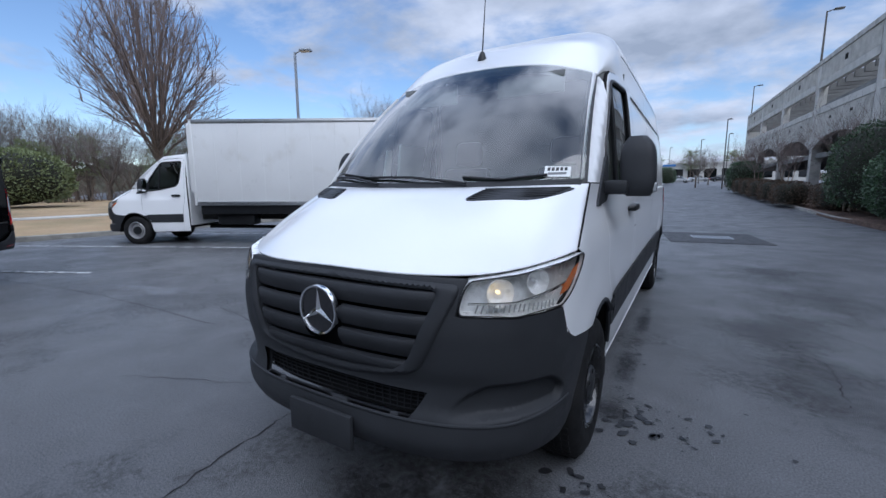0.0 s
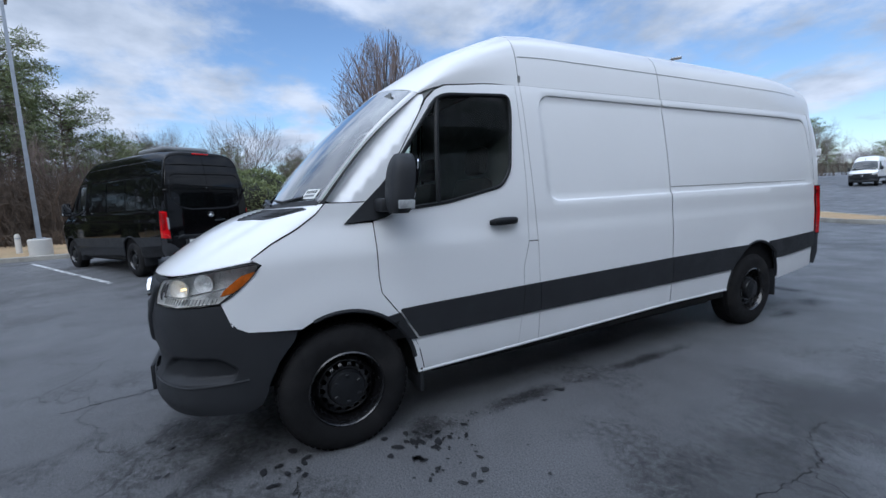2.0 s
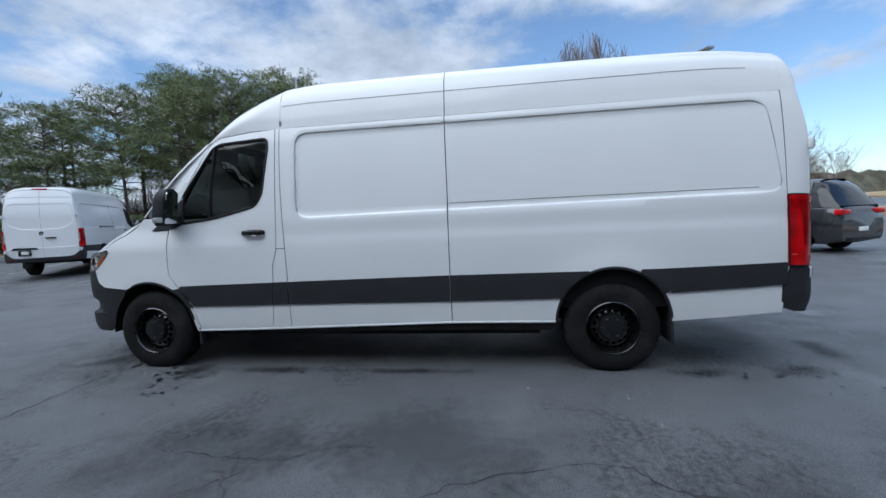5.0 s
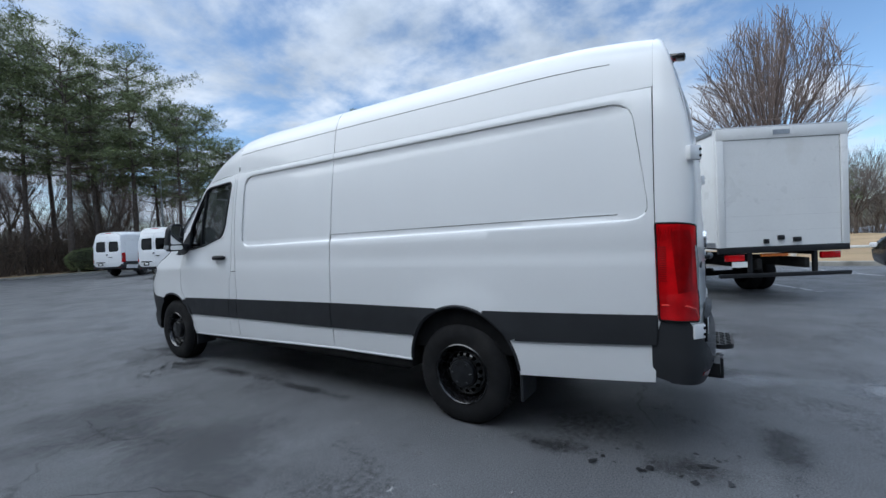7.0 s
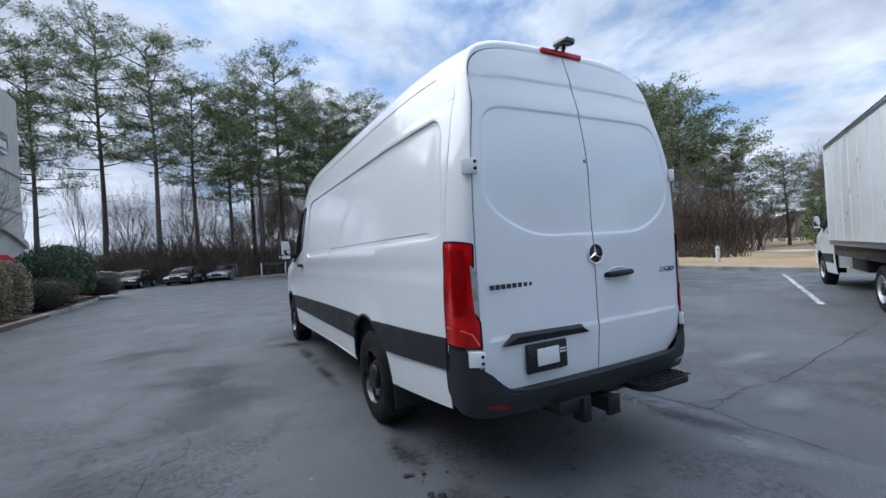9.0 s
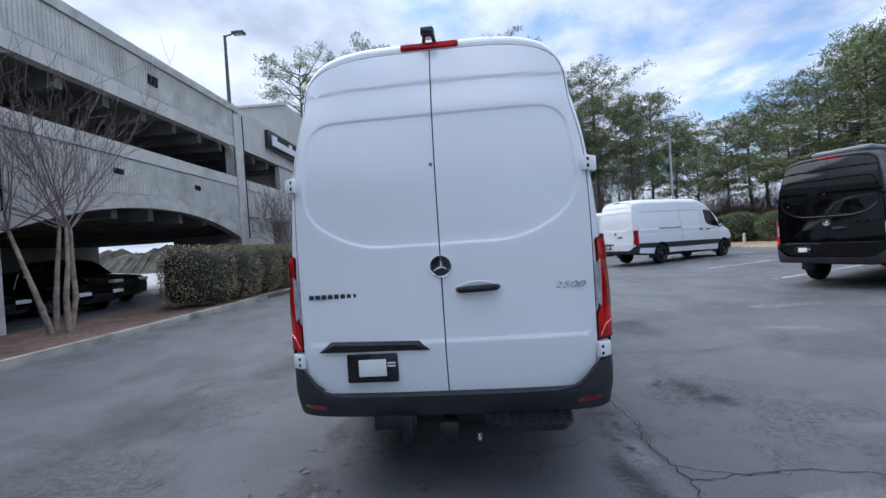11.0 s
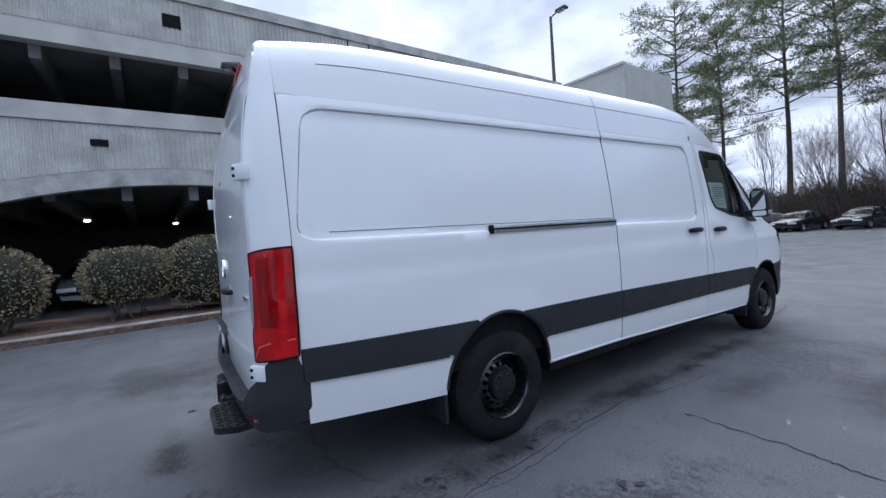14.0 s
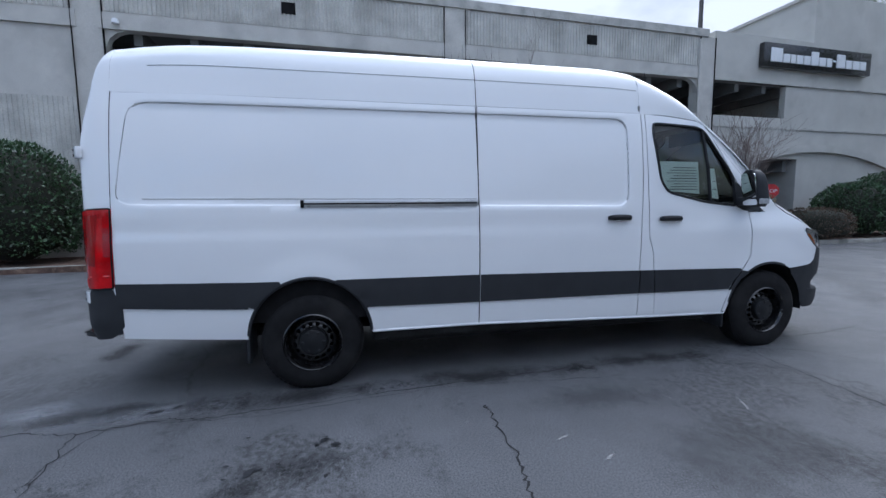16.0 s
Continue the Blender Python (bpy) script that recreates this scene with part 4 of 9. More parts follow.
    part("roof_front", outward(sheet(cap, [(-1, 0), (1, 0), (1, 1), (-1, 1)], (), (0.05, 0.05), ls, (0, 0.004, -0.012), edge=0.03, exact=True), mid), paint, van)
    lid(1.411, 2.962, "roof_middle")
    lid(2.969, 5.674, "roof_rear")
    # rear shell and doors
    k0 = 0.75 * (0.62 - 0.47) / (2.245 - 0.47)
    ks = [k0 + (2 - 2 * k0) * i / 110 for i in range(0, 111)]
    shell = bmesh.new()
    grid = [[shell.verts.new(corner(k, v / 8)) for v in range(9)] for k in ks]
    for a, b in zip(grid, grid[1:]):
        for i in range(8):
            shell.faces.new((a[i], a[i + 1], b[i + 1], b[i]))
    part("rear_frame", outward(shell, mid), paint, van)
    low, gap = 0.575, 0.0035
    left_door = [(gap, low)] + [(DOOR_HALF(z) - 0.0, z) for z in np.linspace(0.66, 2.17, 22)] + [(0.766 * math.cos(a) ** (2 / 4.0), 2.19 + 0.378 * math.sin(a) ** (2 / 4.0)) for a in np.linspace(0.12, math.pi / 2 - 0.02, 14)] + [(gap, 2.568)]
    left_door.insert(1, (0.70, low))
    win = rounded([(0.10, 1.47), (0.62, 1.47), (0.70, 1.60), (0.66, 2.08), (0.10, 2.10)], 0.08)
    for sgn in (1, -1):
        o = [(sgn * x, z) for x, z in left_door]
        holes = [[(sgn * x, z) for x, z in win]] if rear_windows else []
        d = part("rear_door", outward(sheet(stern, o, holes, (0.045, 0.045), REAR_CREASES + [[(x, z) for x in np.arange(-0.78, 0.79, 0.05)] for z in (2.30, 2.325, 2.34, 2.355, 2.37, 2.39, 0.85, 0.86, 0.87, 0.88)], (0, -0.008, 0), exact=True), mid), paint, van)
        if rear_windows:
            part("rear_window", outward(sheet(lambda x, z: Vector(stern(x, z)) + Vector((0, -0.008, 0)), holes[0], (), (0.1, 0.1)), mid), PRIVACY, d)
        hinges = ((0.848, 1.80), (0.868, 0.775))
        for hx, hz in hinges:
            hb = bx(-0.045, 0.045, -0.012, 0.022, -0.042, 0.042, 0.008)
            hb.transform(pose(sgn * hx, rear_y(hz) - 0.05 + 0.02, hz, 0, 0, -sgn * 38))
            h = part("hinge", hb, paint, d)
            for bz in (-0.018, 0.018):
                bolt = lathe([(0.009, 0.0), (0.009, 0.004), (0, 0.005)], 10, pose(sgn * (hx - 0.012), rear_y(hz) + 0.006, hz + bz, 0, 0, 90 - sgn * 38))
                part("bolt", bolt, DARK, h)
    # dark inner shell seen through the panel gaps
    inner = bmesh.new()
    secs = []
    for y in np.linspace(1.46, 5.64, 12):
        pts = [(side(y, z) - 0.03, y, z) for z in np.linspace(0.52, 2.2, 12)] + [tuple(Vector(roof(y, s)) * 1 + Vector((0, 0, -0.03))) for s in np.linspace(0.97, 0, 8)]
        secs.append([inner.verts.new((p[0] * 0.985, p[1], p[2])) for p in pts] + [inner.verts.new((-p[0] * 0.985, p[1], p[2])) for p in pts[-2::-1]])
    for a, b in zip(secs, secs[1:]):
        for i in range(len(a) - 1):
            inner.faces.new((a[i], a[i + 1], b[i + 1], b[i]))
    inner.faces.new(secs[-1])
    part("load_bay", inner, DARK, van)
    # bonnet
    hood_o = [(-1, 0), (1, 0), (1, 1), (-1, 1)]
    part("bonnet", outward(sheet(hood, hood_o, (), (0.05, 0.05), (), (0, 0.004, -0.008), edge=0.04, exact=True), mid), paint, van)
    def on_hood(f, v, up=0.0):
        p = Vector(hood(f, v))
        return p + Vector((0, -0.35, 0.93)) * up
    for sgn in (1, -1):
        vent = sheet(lambda f, v: on_hood(sgn * f, v, 0.003), rounded([(0.45, 0.64), (0.50, 0.86), (0.90, 0.88), (0.80, 0.70)], 0.06), (), (0.03, 0.03), flange=(0, 0, -0.01))
        vv = part("bonnet_vent", outward(vent, mid), CLADDING, van)
        for j in range(6):
            t = j / 5
            fins = bmesh.new()
            tube(fins, [on_hood(sgn * (0.475 + 0.03 * t), 0.67 + 0.18 * t, 0.006), on_hood(sgn * (0.80 + 0.06 * t), 0.72 + 0.145 * t, 0.006)], 0.0045, 6)
            part("fin", fins, TRIM_BLACK, vv)
    # windscreen with its dark printed border
    def pane(name, u, v0, v1, mat, out):
        o = [(-u, v0), (u, v0), (u, v1), (-u, v1)]
        return part(name, outward(sheet(lambda a, b: screen(a, b, out), o, (), (0.05, 0.05), exact=True), mid), mat, van)
    glass_ob = pane("windscreen", 0.985, 0.02, 0.985, WINDSCREEN, 0.004)
    glass_ob.visible_shadow = False
    band = sheet(lambda a, b: screen(a, b, -0.008), [(-1.0, 0.0), (1.0, 0.0), (1.0, 1.0), (-1.0, 1.0)], [rounded([(-0.965, 0.055), (0.965, 0.055), (0.965, 0.90), (-0.965, 0.90)], 0.05)], (0.06, 0.06))
    part("windscreen_border", outward(band, mid), TRIM_BLACK, van)
    cowl = sheet(lambda a, b: screen(a, b * 0.05 - 0.025, 0.004), [(-0.97, 0), (0.97, 0), (0.97, 1), (-0.97, 1)], (), (0.08, 0.3))
    part("cowl", outward(cowl, mid), CLADDING, van)
    for u0, u1 in ((0.36, -0.42), (-0.30, -0.86)):
        wip = bmesh.new()
        tube(wip, [screen(u0, 0.0, 0.02), screen((u0 + u1) / 2, 0.035, 0.03), screen(u1, 0.045, 0.02)], 0.008, 6)
        wiper = part("wiper", wip, TRIM_BLACK, van)
        bl = bmesh.new()
        tube(bl, [screen(u0 + 0.12 * k - 0.04, 0.022 + 0.02 * abs(k - 2) / 2, 0.014) for k in ((0, 1, 2, 3, 4) if u0 > 0 else (-4, -3, -2, -1, 0))], 0.007, 6)
        part("wiper_blade", bl, TRIM_BLACK, wiper)
    # side windows: rubber frame, pane, divider
    for sgn, d in ((1, door_l), (-1, door_r)):
        mk = (lambda b: b) if sgn > 0 else mirrored
        w = part("door_window", mk(outward(sheet(lambda y, z: (side(y, z) - 0.014, y, z), WINDOW, (), (0.08, 0.08)), mid)), SIDE_GLASS, d)
        w.visible_shadow = False
        ring = bmesh.new()
        loop = dense(WINDOW, 0.04)
        tube(ring, [(side(y, z) - 0.002, y, z) for y, z in loop + loop[:1]], 0.013, 6, cap=False)
        part("window_seal", mk(ring), TRIM_BLACK, d)
        bar = bmesh.new()
        tube(bar, [(side(y, z) - 0.006, y, z) for y, z in [(0.675, 1.41), (0.695, 1.75), (0.735, 2.10)]], 0.017, 6)
        part("window_divider", mk(bar), TRIM_BLACK, d)
        door_handle(d, 1.145, 1.277, sgn < 0)
        mirror_unit(d, sgn < 0)
    # black side trims
    trims = [("door_trim", [(0.472, 0.585), (0.350, 0.775), (0.36, 0.785), (1.303, 0.803), (1.287, 0.592)]), ("pillar_trim", [(1.295, 0.592), (1.311, 0.803), (1.452, 0.806), (1.450, 0.595)]),
             ("panel_trim", [(1.460, 0.595), (1.462, 0.806), (2.966, 0.832), (2.968, 0.602)]), ("sill_trim", [(2.978, 0.602), (2.976, 0.832), (3.90, 0.838), (4.14, 0.842)] + circle(4.34, 0.40, ARCH_R, 114, 155, 8) + [(3.90, 0.612)]),
             ("rear_trim", [(4.79, 0.645), (4.79, 0.66)] + circle(4.34, 0.40, ARCH_R, 31, 64, 8) + [(4.56, 0.846), (4.78, 0.848), (5.672, 0.868), (5.664, 0.69)]),
             ("fender_trim", [(0.458, 0.575), (0.345, 0.765), (0.255, 0.752)] + circle(0, 0.375, ARCH_F, 55, 27, 6))]
    for name, o in trims:
        both(name, outward(sheet(lambda y, z: (side(y, z) + 0.013, y, z), o, (), (0.06, 0.05), (), (-0.02, 0, 0), exact=name != "sill_trim"), mid), CLADDING)
    for c, r, z0 in ((0.0, ARCH_F, 0.375), (4.34, ARCH_R, 0.40)):
        lip = bmesh.new()
        a0, a1 = (112, 10) if c == 0 else (178, 4)
        tube(lip, [(side(y, z) - 0.006, y, z) for y, z in circle(c, z0, r - 0.004, a0, a1, 30)], 0.014, 6)
        both("arch_lip", lip, CLADDING)
        liner = bmesh.new()
        ra = [[liner.verts.new((x, y, z)) for y, z in circle(c, z0, r + 0.005, 186, -8, 26)] for x in (0.955, 0.62)]
        for i in range(26):
            liner.faces.new((ra[0][i], ra[0][i + 1], ra[1][i + 1], ra[1][i]))
        liner.faces.new(ra[1])
        both("wheel_liner", liner, UNDERBODY)
    flap = bx(0.70, 0.955, 4.80, 4.825, 0.21, 0.56, 0.008)
    both("mud_flap", flap, CLADDING)
    flap = bx(0.72, 0.955, 0.475, 0.50, 0.20, 0.52, 0.008)
    both("mud_flap", flap, CLADDING)
    def gx(x):
        """Angle on the prow at which the half width is x."""
        return math.degrees(math.acos(min(max((x / 0.985), 0), 1) ** 1.5))
    tc, bc = gx(0.585), gx(0.45)
    outl = [(bc, 0.70), (tc, 1.062), (90, 1.072), (180 - tc, 1.062), (180 - bc, 0.70), (180 - bc - 8, 0.665), (90, 0.640), (bc + 8, 0.665)]
    inner = rounded([(a / 60, z) for a, z in outl], 0.05, 5)
    wc = gx(0.640)
    outl = [(bc - 2, 0.70), (wc, 1.060), (90, 1.072), (180 - wc, 1.060), (182 - bc, 0.70), (180 - bc - 8, 0.655), (90, 0.628), (bc + 8, 0.655)]
    outl = rounded([(a / 60, z) for a, z in outl], 0.06, 6)
    hole = [(1.5 + (a - 1.5) * 0.915, 0.868 + (z - 0.868) * 0.865) for a, z in inner]
    # front bumper
    o = [(0.5, 0.768), (1.2, 0.70), (4.7, 0.60), (7.2, 0.50), (8.4, 0.42), (10.5, 0.365), (14, 0.338), (60, 0.330), (90, 0.330)]
    top = [(0.5, 0.768), (8, 0.782), (13, 0.80), (16, 0.85), (19.5, 0.948), (40, 0.930), (60.2, 0.937), (58.2, 1.078), (75, 1.082), (90, 1.083)]
    ring = o + [(180 - a, z) for a, z in o[-2::-1]] + [(180 - a, z) for a, z in top[1:]] + top[-2:0:-1]
    intake = rounded([(72, 0.505), (108, 0.505), (112, 0.612), (68, 0.612)], 0.02)
    fog40 = rounded([(17 / 60, 0.525), (64 / 60, 0.500), (60 / 60, 0.60), (50 / 60, 0.665), (24 / 60, 0.672), (15 / 60, 0.60)], 0.06, 6)

    def bump(a, z):
        q = a * 60
        s = min(q, 180 - q) / 60
        dip = step(0.0, 0.032, signed(fog40, s, z)) * (1 - step(0.80, 1.05, s)) if 0.2 < s < 1.1 and 0.48 < z < 0.70 else 0
        p = Vector(prow(q, z, -0.034 * dip))
        return p
    fl = offset_loops(fog40, (-0.006, 0.003, 0.010, 0.018, 0.026, 0.036, 0.05))
    fl += [[(3 - a, z) for a, z in line] for line in fl]
    part("front_bumper", outward(sheet(bump, [(a / 60, z) for a, z in ring], [[(a / 60, z) for a, z in dense(intake, 4)], [(1.5 + (a - 1.5) * 0.985, 0.868 + (z - 0.868) * 0.975) for a, z in outl]], (0.04, 0.018), fl, (0, 0.03, 0), edge=0.04, exact=True), (0, 0.6, 0.8)), CLADDING, van, "unpainted black bumper")
    behind = sheet(lambda a, z: Vector(prow(a * 60, z, -0.10)), [(55 / 60, 0.47), (125 / 60, 0.47), (125 / 60, 0.64), (55 / 60, 0.64)], (), (0.1, 0.05))
    cave = part("air_intake", outward(behind, (0, 0.6, 0.8)), DARK, van)
    for z in (0.515, 0.533, 0.551, 0.569, 0.587):
        b = bmesh.new()
        tube(b, [prow(a, z, -0.05 + 0.25 * (z - 0.515)) for a in range(66, 115, 4)], 0.0032, 5)
        part("intake_bar", b, TRIM_BLACK, cave)
    for a in range(68, 114, 2):
        b = bmesh.new()
        tube(b, [prow(a, 0.51, -0.051), prow(a + 0.8, 0.60, -0.03)], 0.0026, 4)
        part("intake_rod", b, TRIM_BLACK, cave)
    for sgn in (1, -1):
        edge = bmesh.new()
        tube(edge, [(sgn * p[0], p[1], p[2]) for p in (prow(a, 0.497 + 0.0022 * max(0, 52 - a), 0.0) for a in range(50, 74, 4))], 0.0022, 5)
        part("fog_trim_edge", edge, GREY_ROOF, van)
    lipb = bmesh.new()
    tube(lipb, [prow(a, 0.497 + 0.03 * max(0, 40 - min(a, 180 - a)) / 28, -0.002) for a in range(12, 169, 3)], 0.008, 8)
    part("bumper_lip", lipb, CLADDING, van)
    plate = bx(-0.19, 0.19, -1.075, -1.05, 0.305, 0.465, 0.008)
    part("plate_mount", plate, CLADDING, van)
    # grille
    def front(out):
        return lambda a, z: Vector(prow(a * 60, z, out))
    def frame_fn(a, z):
        d = min(abs(signed(outl, a, z, 0.003)), abs(signed(hole, a, z, 0.003)))
        return Vector(prow(a * 60, z, 0.003 + 0.012 * step(0.0, 0.016, d)))
    ringf = sheet(frame_fn, outl, [hole], (0.025, 0.008), flange=(0, 0.05, 0), edge=0.02)
    grille = part("grille", outward(ringf, (0, 0.6, 0.8)), CLADDING, van, "black radiator grille with slats")
    part("grille_back", outward(sheet(front(-0.085), [(1.5 + (a - 1.5) * 1.03, 0.868 + (z - 0.868) * 1.04) for a, z in hole], (), (0.06, 0.05)), (0, 0.6, 0.8)), DARK, grille)
    for i in range(4):
        z = 1.012 - 0.097 * i
        half = 0.555 - 0.040 * i
        for sgn in (1, -1):
            bar = bmesh.new()
            xs = np.linspace(0.10 if 0 < i < 3 else 0.0, half, 15)
            rows = []
            for x in xs:
                a = gx(x)
                a = a if sgn > 0 else 180 - a
                end = step(half - 0.06, half, x)
                rows.append([Vector(prow(a, z + 0.018, -0.02)), Vector(prow(a, z + 0.016, 0.008 - 0.02 * end)), Vector(prow(a, z + 0.004, 0.013 - 0.02 * end)), Vector(prow(a, z - 0.020, 0.010 - 0.02 * end)), Vector(prow(a, z - 0.064, -0.016)), Vector(prow(a, z - 0.072, -0.04))])
            vr = [[bar.verts.new(p) for p in r] for r in rows]
            for p, q in zip(vr, vr[1:]):
                for j in range(5):
                    bar.faces.new((p[j], p[j + 1], q[j + 1], q[j]))
            part("slat", outward(bar, (0, 0.6, z)), CLADDING, grille)
    star_badge(grille, (0, -1.040, 0.905), 0.112, -1, 0)
    for sgn in (1, -1):
        headlamp(van, sgn < 0)
    # tail lights
    def tl(k, v):
        p = corner(k, v)
        q = corner(k, min(v + 0.01, 1.0)) - corner(k, max(v - 0.01, 0.0))
        nrm = Vector((q.y, -q.x, 0)).normalized()
        return p + nrm * (0.010 + 0.012 * step(0.12, 0.34, v) * (1 - step(0.36, 0.75, v)))
    kz = lambda z: 0.75 * (z - 0.47) / (2.245 - 0.47)
    tail_o = rounded([(kz(0.840), 0.03), (kz(1.405), 0.005), (kz(1.405), 0.90), (kz(1.30), 0.88), (kz(1.02), 0.90), (kz(0.98), 0.995), (kz(0.840), 0.995)], 0.012)
    clear_o = rounded([(kz(1.02), 0.86), (kz(1.29), 0.78), (kz(1.27), 0.995), (kz(1.05), 0.995)], 0.02)
    for sgn in (1, -1):
        mk = (lambda b: b) if sgn > 0 else mirrored
        t = part("tail_light", mk(outward(sheet(lambda a, b: tl(a, b / 4), [(a, b * 4) for a, b in tail_o], (), (0.02, 0.1), (), (-0.01, -0.01, 0), edge=0.05, exact=True), mid)), RED_LENS, van, "tall red tail light")
        part("reversing_lens", mk(outward(sheet(lambda a, b: tl(a, b / 4) + Vector((0.0015, 0.003, 0)), [(a, b * 4) for a, b in clear_o], (), (0.02, 0.1), edge=0.03), mid)), CLEAR_LENS, t, "clear lens")
        for j in range(16):
            rib = bmesh.new()
            tube(rib, [tl(kz(1.07 + 0.013 * j), v) + Vector((0.001, 0.001, 0)) for v in (0.03, 0.08, 0.15)], 0.0022, 5)
            part("lens_rib", mk(rib), RED_DARK, t)
        gasket = bmesh.new()
        loop = dense([(a * 1.0, b) for a, b in tail_o], 0.03)
        tube(gasket, [tl(a, b) - Vector((0.002, 0.002, 0)) for a, b in loop + loop[:1]], 0.006, 5, cap=False)
        part("gasket", mk(gasket), DARK, t)
        chamber = sheet(lambda a, b: tl(a, b / 4) + Vector((0.0008, 0.0015, 0)), rounded([(kz(1.00), 1.3), (kz(1.36), 0.9), (kz(1.37), 2.5), (kz(1.30), 2.7), (kz(1.02), 2.6)], 0.02), (), (0.02, 0.1), edge=0.05)
        part("inner_chamber", mk(outward(chamber, mid)), RED_DEEP, t, "darker red inner lens")
        swoop = bmesh.new()
        tube(swoop, [tl(kz(0.93), 0.06), tl(kz(0.93), 0.5), tl(kz(0.915), 0.75), tl(kz(0.86), 0.92)], 0.006, 6)
        part("light_guide", mk(swoop), RED_GLOW, t)
    # rear bumper
    def stern_ring(deg, z, out=0.0):
        a = radians(min(deg, 180 - deg))
        c, s = max(math.cos(a), 0) ** (2 / 4.5), max(math.sin(a), 0) ** (2 / 4.5)
        w = 0.938 - 0.03 * max((0.60 - z) / 0.2, 0) + out
        d = 0.305 - 0.05 * max((0.56 - z) / 0.15, 0) + out
        return Vector(((w * c) if deg <= 90 else -w * c, 5.668 + (d - 0.013) * s, z))
    lo = [(0, 0.50), (6, 0.465), (40, 0.455), (90, 0.455)]
    hi = [(0, 0.860), (12, 0.855), (22, 0.80), (32, 0.735), (44, 0.690), (52, 0.635), (58, 0.60), (68, 0.580), (90, 0.575)]
    ring = lo + [(180 - a, z) for a, z in lo[-2::-1]] + [(180 - a, z) for a, z in hi] + hi[-2::-1]
    rb = part("rear_bumper", outward(sheet(lambda a, z: stern_ring(a * 60, z), [(a / 60, z) for a, z in ring], (), (0.06, 0.03), (), (0, -0.03, 0), edge=0.04), (0, 5.3, 0.6)), CLADDING, van, "unpainted black rear bumper")
    top_step = bx(-0.70, 0.70, 5.78, 5.945, 0.560, 0.574, 0.004)
    part("bumper_step", top_step, CLADDING, rb)
    for sgn in (1, -1):
        rf = sheet(lambda a, z: stern_ring((a * 60) if sgn > 0 else 180 - a * 60, z, 0.004), [(37 / 60, 0.512), (46 / 60, 0.500), (58 / 60, 0.498), (57 / 60, 0.524), (46 / 60, 0.530), (38 / 60, 0.532)], (), (0.05, 0.02), flange=(0, -0.01, 0))
        part("reflector", outward(rf, (0, 5.3, 0.6)), RED_DARK, rb, "red reflector")
    # rear fittings
    han = bmesh.new()
    y = rear_y(1.147)
    tube(han, [(-0.085, y - 0.01, 1.145), (-0.10, y + 0.022, 1.147), (-0.14, y + 0.034, 1.149), (-0.26, y + 0.034, 1.153), (-0.30, y + 0.022, 1.153), (-0.315, y - 0.01, 1.152)], [0.014, 0.018, 0.02, 0.02, 0.018, 0.014], 10)
    hd = part("rear_door_handle", han, TRIM_BLACK, van)
    cup = lathe([(0.115, 0.0), (0.10, 0.004), (0.06, -0.002), (0, -0.006)], 30, Matrix.Translation((-0.2, y + 0.002, 1.152)) @ Matrix.Diagonal((1, 1, 0.36, 1)) @ Matrix.Rotation(radians(90), 4, "Z"))
    part("handle_cup", cup, paint, hd)
    star_badge(van, (0.0, rear_y(1.285) + 0.004, 1.285), 0.062, 1)
    key = lathe([(0.011, 0), (0.011, 0.004), (0, 0.005)], 12, pose(0.02, stern(0.02, 1.86)[1], 1.86, 0, 0, 90))
    part("grommet", key, GREY_ROOF, van)
    strip = bmesh.new()
    ys = stern(0.42, 0.86)[1]
    v = [strip.verts.new(p) for p in ((0.735, ys, 0.828), (0.09, ys, 0.822), (0.15, ys, 0.872), (0.66, ys, 0.885))]
    w = [strip.verts.new(p) for p in ((0.735, ys + 0.012, 0.826), (0.09, ys + 0.012, 0.82), (0.17, ys + 0.036, 0.858), (0.64, ys + 0.036, 0.870))]
    strip.faces.new(w)
    for i in range(4):
        strip.faces.new((v[i - 1], v[i], w[i], w[i - 1]))
    bmesh.ops.recalc_face_normals(strip, faces=strip.faces)
    part("plate_light_strip", strip, CLADDING, van)
    yp = stern(0.43, 0.73)[1]
    fr = bx(0.28, 0.575, yp, yp + 0.022, 0.645, 0.808, 0.008)
    pf = part("plate_frame", fr, PLATE_BLACK, van)
    part("number_plate", bx(0.345, 0.505, yp + 0.02, yp + 0.026, 0.682, 0.778, 0.004), PAPER, pf, "blank white plate")
    for z in (0.735, 0.752):
        part("plate_mark", bx(0.292, 0.338, yp + 0.02, yp + 0.0245, z, z + 0.008), PAPER, pf)
    brake = bmesh.new()
    zz = 2.605
    box(brake, -0.175, 0.175, rear_y(2.56) - 0.045, rear_y(2.56) + 0.004, 2.582, 2.618, 0.010)
    part("high_brake_light", brake, RED_LENS, van)
    if hitch:
        cam_b = bmesh.new()
        yb = rear_y(2.6)
        tube(cam_b, [(0.045, yb - 0.02, 2.60), (0.03, yb + 0.0, 2.635), (0.025, yb + 0.02, 2.65)], 0.012, 8)
        tube(cam_b, [(-0.045, yb - 0.02, 2.60), (-0.03, yb + 0.0, 2.635), (-0.025, yb + 0.02, 2.65)], 0.012, 8)
        cpart = part("rear_camera", cam_b, GLOSS_BLACK, van, "black reversing camera on a bracket")
        head = bx(-0.042, 0.042, -0.04, 0.085, -0.022, 0.024, 0.015)
        head.transform(pose(0, yb + 0.015, 2.662, -10))
        part("camera_head", head, GLOSS_BLACK, cpart)
    # aerial
    aer = bmesh.new()
    tube(aer, [(-0.07, 0.735, 2.40), (-0.072, 0.79, 2.86)], [0.006, 0.003], 6)
    ab = part("aerial", aer, TRIM_BLACK, van)
